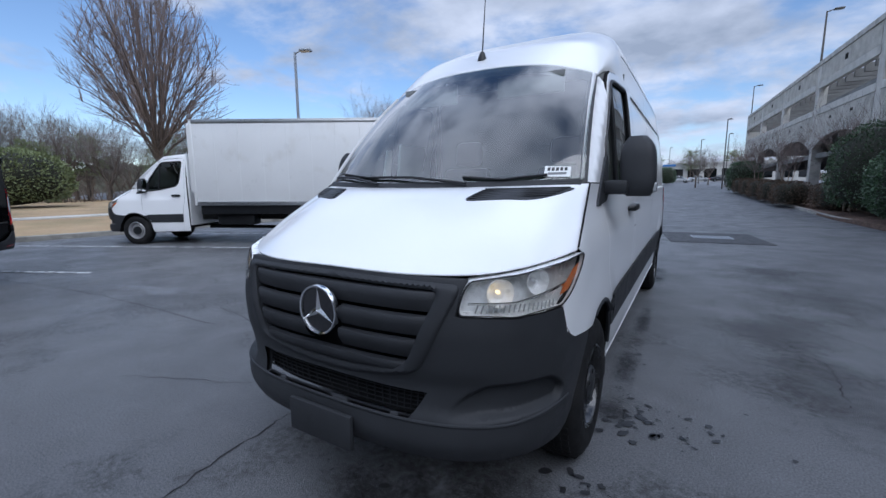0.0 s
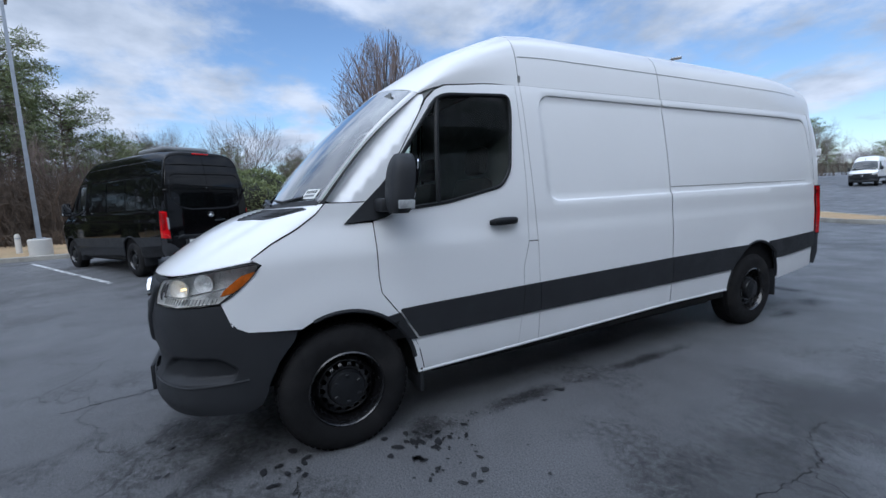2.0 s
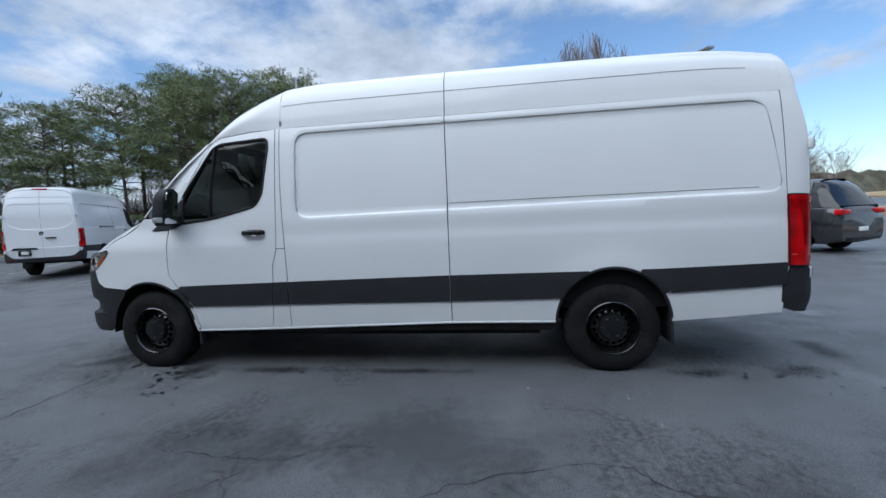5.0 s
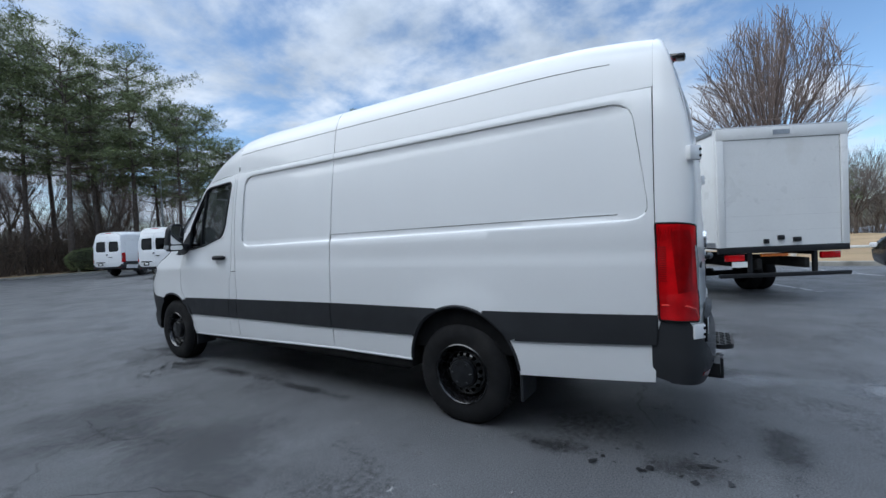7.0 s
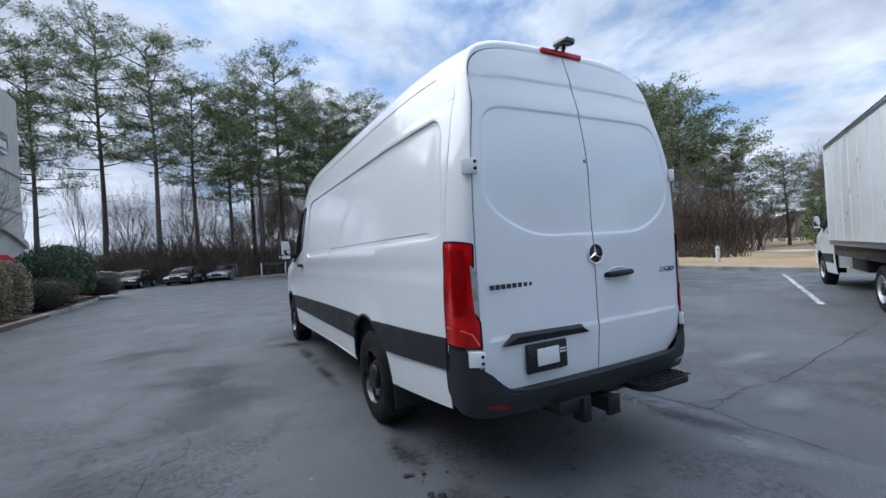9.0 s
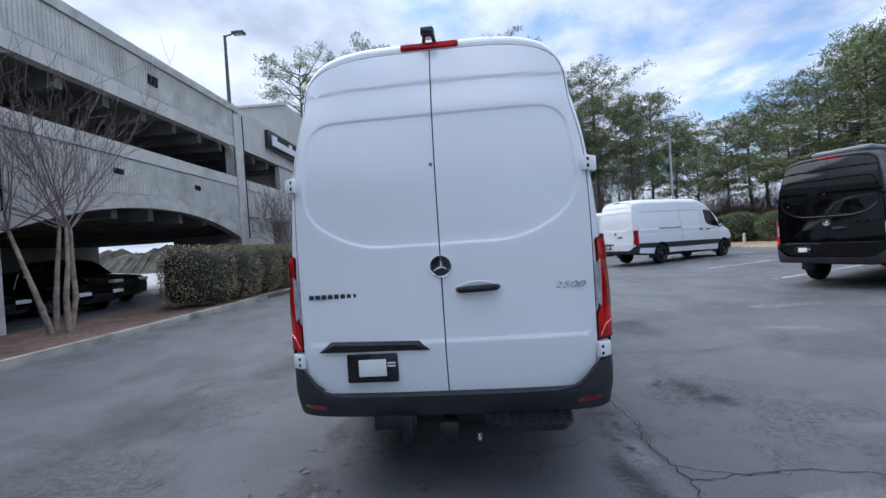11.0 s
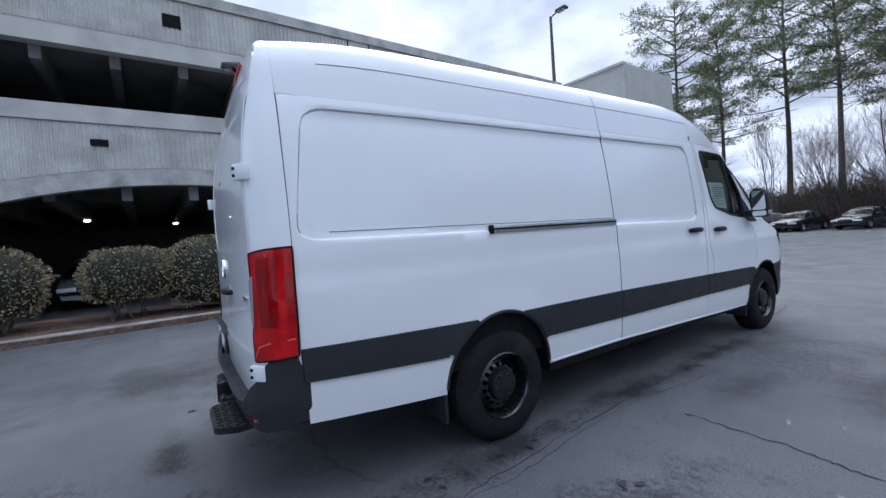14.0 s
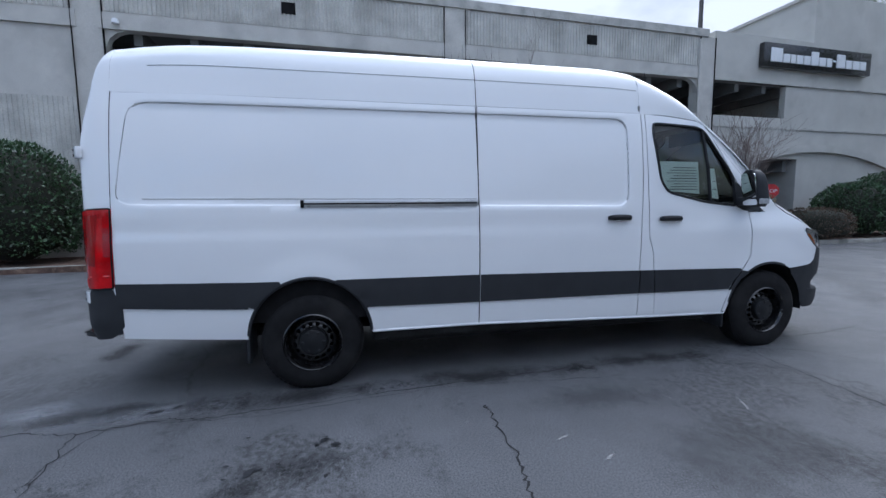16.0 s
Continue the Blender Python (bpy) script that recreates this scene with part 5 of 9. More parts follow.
    foot = lathe([(0.0, 0.07), (0.018, 0.055), (0.03, 0.02), (0.036, -0.01), (0.0, -0.015)], 16, pose(-0.07, 0.735, 2.375, 0, -90, 0) @ Matrix.Rotation(0, 4, "X"))
    part("aerial_foot", foot, TRIM_BLACK, ab)
    # running gear
    under = bx(-0.60, 0.60, -0.75, 5.55, 0.40, 0.56, 0.03)
    part("underbody", under, UNDERBODY, van)
    # floor pan hung low, out of sight, to block light from the ground below
    belly = bx(-0.86, 0.86, 0.60, 3.75, 0.27, 0.55, 0.02)
    part("floor_pan", belly, UNDERBODY, van)
    tailp = bx(-0.80, 0.80, 4.90, 5.60, 0.46, 0.58, 0.02)
    part("rear_floor", tailp, UNDERBODY, van)
    sill = bx(0.90, 0.945, 0.52, 3.86, 0.325, 0.42, 0.012)
    both("sill", sill, UNDERBODY)
    ax = bmesh.new()
    tube(ax, [(-0.8, 4.34, 0.375), (0.8, 4.34, 0.375)], 0.05, 10)
    axle = part("rear_axle", ax, UNDERBODY, van)
    for sgn in (1, -1):
        sp = bmesh.new()
        tube(sp, [(sgn * 0.66, 3.65, 0.44), (sgn * 0.66, 4.34, 0.33), (sgn * 0.66, 5.1, 0.48)], 0.035, 6)
        part("leaf_spring", sp, UNDERBODY, axle)
    ex = bmesh.new()
    tube(ex, [(-0.35, 1.2, 0.36), (-0.35, 3.3, 0.34), (-0.45, 3.6, 0.34)], 0.05, 10)
    part("exhaust", ex, UNDERBODY, van)
    if hitch:
        bar = bx(-0.36, 0.36, 5.70, 5.80, 0.36, 0.45, 0.008)
        tow = part("tow_bar", bar, TRIM_BLACK, van, "black receiver hitch")
        part("receiver", bx(-0.035, 0.045, 5.70, 6.00, 0.335, 0.425, 0.006), TRIM_BLACK, tow)
        part("receiver_collar", bx(-0.045, 0.055, 5.965, 5.995, 0.322, 0.435, 0.006), TRIM_BLACK, tow)
        part("side_plate", bx(0.18, 0.42, 5.86, 5.98, 0.40, 0.475, 0.006), TRIM_BLACK, tow)
        part("bracket", bx(0.20, 0.26, 5.90, 6.0, 0.33, 0.47, 0.006, m=pose(0, 0, 0.0)), TRIM_BLACK, tow)
        pin = bmesh.new()
        tube(pin, [(-0.16, 6.0, 0.345), (-0.16, 6.0, 0.385)], 0.012, 8)
        part("pin", pin, CHROME, tow)
        o = rounded([(-0.20, 5.86), (-0.65, 5.86), (-0.67, 5.97), (-0.60, 6.08), (-0.26, 6.08), (-0.19, 6.00)], 0.04)
        tread = sheet(lambda x, y: (x, y, 0.455), o, (), (0.1, 0.1), flange=(0, 0, -0.035))
        stp = part("rear_step", tread, TRIM_BLACK, van, "black chequered tow step")
        for i in range(9):
            for j in range(5):
                n = bx(-0.016, 0.016, -0.005, 0.005, 0.0, 0.006)
                n.transform(pose(-0.24 - 0.049 * i, 5.885 + 0.04 * j, 0.455, 0, 0, 45 if (i + j) % 2 else -45))
                part("tread_stud", n, TRIM_BLACK, stp)
        part("step_arm", bx(-0.30, -0.24, 5.70, 5.95, 0.40, 0.44, 0.006), TRIM_BLACK, stp)
    if interior:
        cab_interior(van)
    else:
        part("partition", bx(-0.84, 0.84, 1.405, 1.425, 0.6, 2.3), DARK, van)
        part("dashboard", bx(-0.84, 0.84, -0.1, 0.3, 1.0, 1.38, 0.05), DASH, van)
    for y in (0.0, 4.335):
        for sgn in (1, -1):
            wheel_at(van, sgn * 0.848, y, 0.372 if truck else 0.346, scale=1.0 if truck else 1.03, rim_mat=RIM_GREY if truck else None)
    # sliding door rail and handle on the right flank
    rail = bx(-0.985, -0.955, 2.99, 4.37, 1.405, 1.452, 0.004)
    rl = part("slide_rail", rail, ALUMINIUM, van, "bright sliding door rail")
    part("rail_gap", bx(-0.988, -0.975, 3.0, 4.36, 1.424, 1.436), DARK, rl)
    part("rail_end", bx(-0.992, -0.955, 4.36, 4.385, 1.400, 1.458, 0.004), DARK, rl)
    door_handle(van, 1.672, 1.292, True)
    if badges:
        y = stern(0.64, 1.145)[1] + 0.002
        b = bmesh.new()
        for i in range(8):
            box(b, 0.49 + 0.0375 * i, 0.518 + 0.0375 * i, y - 0.004, y + 0.005, 1.132, 1.158, 0.003, segments=1)
        part("model_lettering", b, INK, van, "dark raised model lettering bar")
        text_part("2500", 0.048, pose(-0.70, stern(-0.70, 1.14)[1] + 0.002, 1.14, 90, 0, 180), SILVER_INK, van, "model_number", shear=0.3, wide=1.75)
    if stickers:
        st = sheet(lambda a, b: screen(a, b, 0.008), [(0.78, 0.035), (0.915, 0.030), (0.915, 0.098), (0.78, 0.103)], (), (0.1, 0.1))
        tag = part("stock_sticker", outward(st, mid), PAPER, van, "white windscreen stock label")
        marks = bmesh.new()
        for i in range(5):
            s = sheet(lambda a, b: screen(a, b, 0.0095), [(0.795 + 0.022 * i, 0.070), (0.810 + 0.022 * i, 0.070), (0.810 + 0.022 * i, 0.092), (0.795 + 0.022 * i, 0.092)], (), (0.1, 0.1))
            part("label_mark", outward(s, mid), INK, tag)
        s = sheet(lambda a, b: screen(a, b, 0.0095), [(0.80, 0.045), (0.895, 0.045), (0.895, 0.060), (0.80, 0.060)], (), (0.1, 0.1))
        part("label_mark", outward(s, mid), GREY_ROOF, tag)
        for o, lines in (([(0.79, 1.50), (1.19, 1.53), (1.22, 1.80), (0.79, 1.80)], 9), ([(0.56, 1.45), (0.66, 1.46), (0.66, 1.74), (0.60, 1.74)], 6)):
            sh = part("price_sheet", mirrored(outward(sheet(lambda y, z: (side(y, z) - 0.024, y, z), o, (), (0.1, 0.1)), mid)), PAPER, van, "printed price sheet inside the door window")
            y0, y1 = o[0][0] + 0.03, o[1][0] - 0.03
            for i in range(lines):
                z = 1.54 + 0.025 * i
                q = [(y0, z), (y1 - 0.04 * (i % 3), z), (y1 - 0.04 * (i % 3), z + 0.006), (y0, z + 0.006)]
                part("print_line", mirrored(sheet(lambda y, z: (side(y, z) - 0.0215, y, z), q, (), (0.2, 0.1), edge=0.2)), GREY_ROOF if i % 4 else INK, sh)
    if side_windows:
        for y0, y1 in ((1.50, 2.93), (3.01, 4.15), (4.23, 5.45)):
            o = rounded([(y0, 1.44), (y1, 1.44), (y1 - 0.02 - 0.1 * (y1 > 5), 2.12), (y0, 2.12)], 0.08)
            both("side_window", outward(sheet(lambda y, z: (side(y, z) + 0.008, y, z), o, (), (0.1, 0.1), (), (-0.02, 0, 0)), mid), PRIVACY)
    if roof_unit:
        ac = bx(-0.50, 0.50, 4.0, 5.2, 2.68, 2.81, 0.06, segments=3)
        part("roof_air_conditioner", ac, GREY_ROOF, van, "grey roof air conditioner")
    if truck:
        gone = ("side_panel", "rear_quarter", "roof_middle", "roof_rear", "rear_frame", "rear_door", "load_bay", "panel_trim", "flank_lip", "flap_joint", "sill_trim", "rear_trim", "rear_bumper", "tail_light", "rear_door_handle", "plate_light_strip",
                "plate_frame", "high_brake_light", "grommet", "rear_door_seal", "quarter_seal", "panel_seal", "door_gap_seal", "panel_seam", "roof_bead", "roof_seal", "slide_rail", "rear_floor", "floor_pan", "sill", "underbody", "leaf_spring", "rear_axle", "pillar_trim", "mud_flap", "badge")
        drop = [o for o in van.children_recursive if o.name.split(".")[0] in gone and (o.name.split(".")[0] != "badge" or o.parent == van)]
        for ob in van.children:
            base = ob.name.split(".")[0]
            if (base == "wheel" and ob.location.y > 2) or (base in ("arch_lip", "wheel_liner") and max(v.co.y for v in ob.data.vertices) > 3) or (base == "door_handle" and min(v.co.y for v in ob.data.vertices) > 1.5):
                drop.append(ob)
        for name in {c.name for ob in drop for c in (ob, *ob.children_recursive)}:
            bpy.data.objects.remove(bpy.data.objects[name])
        for ob in van.children:
            if ob.name.split(".")[0] in ("roof_front", "headliner", "aerial"):
                for v in ob.data.vertices:
                    if v.co.z > 2.27:
                        v.co.z = 2.27 + (v.co.z - 2.27) * 0.22
                ob.data.update()
        return van
    # a shorter body: the stretch between the axles is drawn in
    if short:
        done = set()
        for ob in set(bpy.data.objects) - before:
            if ob.type == "MESH" and ob.data not in done and ob.parent and ob.parent.name.split(".")[0] != "wheel":
                done.add(ob.data)
                co = np.empty(len(ob.data.vertices) * 3)
                ob.data.vertices.foreach_get("co", co)
                y = co[1::3]
                co[1::3] = y - short * np.clip((y - 1.5) / 2.0, 0, 1)
                ob.data.vertices.foreach_set("co", co)
                ob.data.update()
            elif ob.name.split(".")[0] == "wheel" and ob.location.y > 2:
                ob.location.y -= short
    return van


# ---------- ground, kerbs, lawns ----------
def height(x, y):
    """The lot is flat round the van and climbs gently beyond."""
    west_rise = min(0.010 * max(0.0, -x - 4), 0.12) * min(max((4 - y) / 8, 0.0), 1.0)
    return west_rise + 0.025 * max(0.0, y - 22) + 0.035 * step(15, 28, y) * min(max(0.0, -x - 8), 30)


def asphalt_material():
    m = material("asphalt", (0.126, 0.130, 0.138), 0.50, scale=0.7, vary=0.12, fine=100, fine_vary=0.50, bump=0.010, bump_scale=170, rough_vary=0.12, second=(0.102, 0.105, 0.112), second_at=(0.44, 0.64), second_scale=0.4, specular=0.5)
    n, l = m.node_tree.nodes, m.node_tree.links
    p = n["Principled BSDF"]
    old = p.inputs["Base Color"].links[0].from_socket
    co = n.new("ShaderNodeTexCoord")
    warp = n.new("ShaderNodeTexNoise")
    warp.inputs["Scale"].default_value, warp.inputs["Detail"].default_value = 1.7, 5.0
    l.new(co.outputs["Object"], warp.inputs["Vector"])
    add = n.new("ShaderNodeVectorMath")
    add.operation = "MULTIPLY_ADD"
    add.inputs[1].default_value = (0.9, 0.9, 0.9)
    l.new(warp.outputs["Color"], add.inputs[0])
    l.new(co.outputs["Object"], add.inputs[2])
    vor = n.new("ShaderNodeTexVoronoi")
    vor.feature = "DISTANCE_TO_EDGE"
    vor.inputs["Scale"].default_value = 0.30
    l.new(add.outputs[0], vor.inputs["Vector"])
    thin = n.new("ShaderNodeMapRange")
    for i, v in enumerate((0.0, 0.006, 0.45, 1.0)):
        thin.inputs[i + 1].default_value = v
    l.new(vor.outputs["Distance"], thin.inputs[0])
    keep = n.new("ShaderNodeTexNoise")
    keep.inputs["Scale"].default_value = 0.35
    l.new(co.outputs["Object"], keep.inputs["Vector"])
    some = n.new("ShaderNodeMapRange")
    for i, v in enumerate((0.50, 0.56, 1.0, 0.0)):
        some.inputs[i + 1].default_value = v
    l.new(keep.outputs["Fac"], some.inputs[0])
    both_ = n.new("ShaderNodeMath")
    both_.operation = "MAXIMUM"
    l.new(thin.outputs[0], both_.inputs[0])
    l.new(some.outputs[0], both_.inputs[1])
    mul = n.new("ShaderNodeMix")
    mul.data_type, mul.blend_type = "RGBA", "MULTIPLY"
    mul.inputs[0].default_value = 1.0
    l.new(old, mul.inputs[6])
    l.new(both_.outputs[0], mul.inputs[7])
    # pale dried water marks and dark damp spots
    damp = n.new("ShaderNodeTexNoise")
    damp.inputs["Scale"].default_value, damp.inputs["Detail"].default_value, damp.inputs["Roughness"].default_value = 0.9, 7.0, 0.62
    l.new(co.outputs["Object"], damp.inputs["Vector"])
    dr = n.new("ShaderNodeMapRange")
    for i, v in enumerate((0.57, 0.66, 1.0, 1.14)):
        dr.inputs[i + 1].default_value = v
    l.new(damp.outputs["Fac"], dr.inputs[0])
    mul2 = n.new("ShaderNodeMix")
    mul2.data_type, mul2.blend_type = "RGBA", "MULTIPLY"
    mul2.inputs[0].default_value = 1.0
    l.new(mul.outputs[2], mul2.inputs[6])
    l.new(dr.outputs[0], mul2.inputs[7])
    # worn coarse patches with ragged edges and pale stones showing
    worn = n.new("ShaderNodeTexNoise")
    worn.inputs["Scale"].default_value, worn.inputs["Detail"].default_value, worn.inputs["Roughness"].default_value = 0.55, 10.0, 0.68
    l.new(co.outputs["Object"], worn.inputs["Vector"])
    wr = n.new("ShaderNodeMapRange")
    for i, v in enumerate((0.515, 0.56, 0.0, 1.0)):
        wr.inputs[i + 1].default_value = v
    l.new(worn.outputs["Fac"], wr.inputs[0])
    grit = n.new("ShaderNodeTexNoise")
    grit.inputs["Scale"].default_value, grit.inputs["Detail"].default_value = 24.0, 6.0
    l.new(co.outputs["Object"], grit.inputs["Vector"])
    gr = n.new("ShaderNodeMapRange")
    for i, v in enumerate((0.36, 0.66, 0.42, 1.12)):
        gr.inputs[i + 1].default_value = v
    l.new(grit.outputs["Fac"], gr.inputs[0])
    mul3 = n.new("ShaderNodeMix")
    mul3.data_type, mul3.blend_type = "RGBA", "MULTIPLY"
    l.new(wr.outputs[0], mul3.inputs[0])
    l.new(mul2.outputs[2], mul3.inputs[6])
    l.new(gr.outputs[0], mul3.inputs[7])
    # loose pale specks
    spk = n.new("ShaderNodeTexVoronoi")
    spk.inputs["Scale"].default_value = 7.0
    l.new(co.outputs["Object"], spk.inputs["Vector"])
    sr = n.new("ShaderNodeMapRange")
    for i, v in enumerate((0.020, 0.035, 0.6, 0.0)):
        sr.inputs[i + 1].default_value = v
    l.new(spk.outputs["Distance"], sr.inputs[0])
    pale = n.new("ShaderNodeMix")
    pale.data_type = "RGBA"
    pale.inputs[7].default_value = (0.26, 0.26, 0.26, 1)
    l.new(sr.outputs[0], pale.inputs[0])
    l.new(mul3.outputs[2], pale.inputs[6])
    l.new(pale.outputs[2], p.inputs["Base Color"])
    return m


ASPHALT = asphalt_material()
CONCRETE = material("weathered_concrete", (0.54, 0.525, 0.49), 0.85, scale=1.2, vary=0.10, fine=50, fine_vary=0.10, bump=0.004, bump_scale=35, second=(0.40, 0.39, 0.365), second_at=(0.50, 0.72), second_scale=0.9)
CONCRETE_DIRTY = material("stained_concrete", (0.46, 0.45, 0.42), 0.88, scale=2.2, vary=0.2, fine=40, fine_vary=0.12, bump=0.004, bump_scale=30, second=(0.28, 0.275, 0.25), second_at=(0.52, 0.74), second_scale=2.0)
RIBBED = material("ribbed_concrete", (0.54, 0.53, 0.495), 0.88, scale=1.6, vary=0.14, fine=30, fine_vary=0.12, bump=0.003, bump_scale=40, second=(0.42, 0.41, 0.38), second_at=(0.48, 0.72), second_scale=1.1)
PLASTER_WALL = material("pale_plaster", (0.50, 0.49, 0.455), 0.85, scale=1.0, vary=0.08, fine=60, fine_vary=0.05, second=(0.41, 0.40, 0.37), second_at=(0.55, 0.75), second_scale=0.8)
# concrete darkened in its colour for the shade inside the garage
INSIDE_SHADED = material("garage_inside", (0.17, 0.172, 0.170), 0.9, scale=0.8, vary=0.3)
KERB = material("kerb_concrete", (0.30, 0.29, 0.26), 0.85, scale=2.5, vary=0.22, fine=60, fine_vary=0.14, bump=0.005, bump_scale=40, second=(0.16, 0.155, 0.14), second_at=(0.52, 0.68), second_scale=1.6)
MULCH = material("pine_bark_mulch", (0.115, 0.070, 0.052), 0.95, scale=3, vary=0.35, fine=45, fine_vary=0.45, bump=0.03, bump_scale=30, second=(0.18, 0.12, 0.085), second_at=(0.5, 0.6), second_scale=9)
DRY_GRASS = material("dormant_grass", (0.38, 0.27, 0.155), 0.95, scale=0.25, vary=0.18, fine=60, fine_vary=0.25, bump=0.02, bump_scale=45, second=(0.29, 0.225, 0.12), second_at=(0.48, 0.62), second_scale=0.35)
LINE_PAINT = material("worn_white_line", (0.50, 0.51, 0.52), 0.7, scale=4, vary=0.2, fine=40, fine_vary=0.3, second=(0.14, 0.145, 0.15), second_at=(0.50, 0.58), second_scale=7)
GALVANISED = material("galvanised_steel", (0.36, 0.39, 0.43), 0.45, metal=0.6, scale=3, vary=0.12)
LAMP_BROWN = material("bronze_lamp", (0.07, 0.065, 0.06), 0.5, scale=4)

gm = bmesh.new()
gxs = [-400, -200, -120, -80, -60, -45, -38, -32, -26, -20, -16, -14, -12, -10, -8, -6, -4, 0, 4, 8, 14, 30, 60, 120, 400]
gys = [-400, -150, -80, -40, -20, -4, -2, 0, 2, 4, 10, 15, 18, 21, 24, 28, 34, 42, 52, 65, 80, 110, 150, 220, 400]
net = [[gm.verts.new((x, y, height(x, min(y, 130)))) for y in gys] for x in gxs]
for a, b in zip(net, net[1:]):
    for j in range(len(gys) - 1):
        gm.faces.new((a[j], b[j], b[j + 1], a[j + 1]))
tagged(obj("ground", gm, ASPHALT), "dark grey worn asphalt parking lot with cracks", "asphalt", kind="structure")


def kerb_along(points, name="kerb", wide=0.16, tall=0.15):
    """A cast concrete kerb swept along a line, rounded at its top edges, with a gutter strip."""
    bm = bmesh.new()
    pts = [Vector(p) for p in points]
    prof = [(0, -0.05), (0, tall - 0.03), (0.012, tall - 0.008), (0.035, tall), (wide - 0.03, tall), (wide, tall - 0.02), (wide, -0.05)]
    rings = []
    for i, p in enumerate(pts):
        d = (pts[min(i + 1, len(pts) - 1)] - pts[max(i - 1, 0)]).normalized()
        side_ = Vector((d.y, -d.x))
        rings.append([bm.verts.new((*(p + side_ * a), height(p.x, p.y) + z)) for a, z in prof])
    for a, b in zip(rings, rings[1:]):
        for k in range(len(prof) - 1):
            bm.faces.new((a[k], b[k], b[k + 1], a[k + 1]))
    bm.faces.new(rings[0])
    bm.faces.new(rings[-1][::-1])
    bmesh.ops.recalc_face_normals(bm, faces=bm.faces)
    return tagged(obj(name, bm, KERB, angle=35), "weathered concrete kerb edging the asphalt", "kerb", kind="structure")


def plot(name, outline, mat, label, category, lift=0.13, grid=3.0, rough=0.03):
    bm = sheet(lambda x, y: (x, y, height(x, y) + lift + rough * noise.noise((x * 0.35, y * 0.35, 2.0))), outline, (), (grid, grid), flange=(0, 0, -0.25), edge=grid)
    bmesh.ops.recalc_face_normals(bm, faces=bm.faces)
    return tagged(obj(name, bm, mat), label, category, kind="structure")


def smooth_line(points, n=6):
    """A rounded line through points."""
    out = []
    p = [Vector(points[0]), *[Vector(q) for q in points], Vector(points[-1])]
    for i in range(1, len(p) - 2):
        for k in range(n):
            t = k / n
            out.append(0.5 * ((2 * p[i]) + (p[i + 1] - p[i - 1]) * t + (2 * p[i - 1] - 5 * p[i] + 4 * p[i + 1] - p[i + 2]) * t * t + (3 * p[i] - p[i - 1] - 3 * p[i + 1] + p[i + 2]) * t ** 3))
    out.append(p[-1])
    return [(q.x, q.y) for q in out]


# bed before the garage
TILT_G = radians(2.5)
bed_edge = [(9.2, -24), (7.9, -20.5), (7.35, -16), (7.15, -8), (6.95, 0), (6.85, 8), (6.65, 16), (6.3, 28), (5.9, 42), (5.3, 60), (4.9, 74)]
edge_line = smooth_line(bed_edge)
kerb_along(edge_line)
plot("planting_bed", edge_line[::4] + [(7.2, 74), (9.9, 0), (10.8, -24)], MULCH, "brown bark mulch bed in front of the garage", "mulch bed", lift=0.12, grid=0.8, rough=0.06)
# lawns on the far side, with the stall kerb
west = smooth_line([(-14.3, 16.5), (-14.45, 8), (-14.4, 0), (-14.6, -8), (-14.9, -16), (-14.6, -24), (-13.6, -30), (-10, -33.5), (-4, -34.2), (0.5, -34.6), (2.2, -36.5)])
kerb_along(west[::-1])
plot("lawn", west[::3] + [(2.2, -80), (-150, -80), (-150, 18), (-16, 18)], DRY_GRASS, "tan dormant lawn beside the parking lot", "lawn")
isle = smooth_line([(-16, 23.5), (-9, 22.6), (-3.2, 18.6), (-2.2, 20.2), (-8, 24.6), (-16, 26.0)])
kerb_along(isle[::-1])
plot("lawn_strip", isle[::3] + [(-60, 29), (-60, 26)], DRY_GRASS, "tan grass island between the drive lanes", "lawn", grid=1.5)
plot("lawn_far", [(-14, 36), (-150, 36), (-150, 140), (-60, 140), (-22, 60)], DRY_GRASS, "tan dormant grass across the drive", "lawn", grid=6)
path_edge = [(-24, 18), (-23, 4), (-26, -14), (-34, -30), (-35.4, -29.4), (-27.4, -13.5), (-24.4, 4), (-25.4, 18)]
plot("footpath", path_edge, CONCRETE, "pale concrete footpath across the lawn", "path", lift=0.19, grid=1.0, rough=0.0)

# stall lines, worn white
def stall_line(name, a, b, wide=0.10):
    a, b = Vector(a), Vector(b)
    d = (b - a).normalized()
    n = Vector((-d.y, d.x)) * wide / 2
    bm = bmesh.new()
    vs = [bm.verts.new((*p, height(p.x, p.y) + 0.006)) for p in (a + n, b + n, b - n, a - n)]
    f = bm.faces.new(vs)
    if f.normal.z < 0:
        f.normal_flip()
    ext = bmesh.ops.extrude_face_region(bm, geom=[f])
    bmesh.ops.translate(bm, vec=(0, 0, -0.003), verts=[v for v in ext["geom"] if isinstance(v, bmesh.types.BMVert)])
    bmesh.ops.recalc_face_normals(bm, faces=bm.faces)
    return tagged(obj(name, bm, LINE_PAINT, smooth=False), "worn white parking stall line on asphalt", "line", kind="structure")


for k in (-6, -5, -4, -3, -2, -1, 0, 1, 2, 3):
    y0 = 0.70 + 3.55 * k
    stall_line("stall_line", (-7.5, y0), (-13.3, y0 - 3.05))



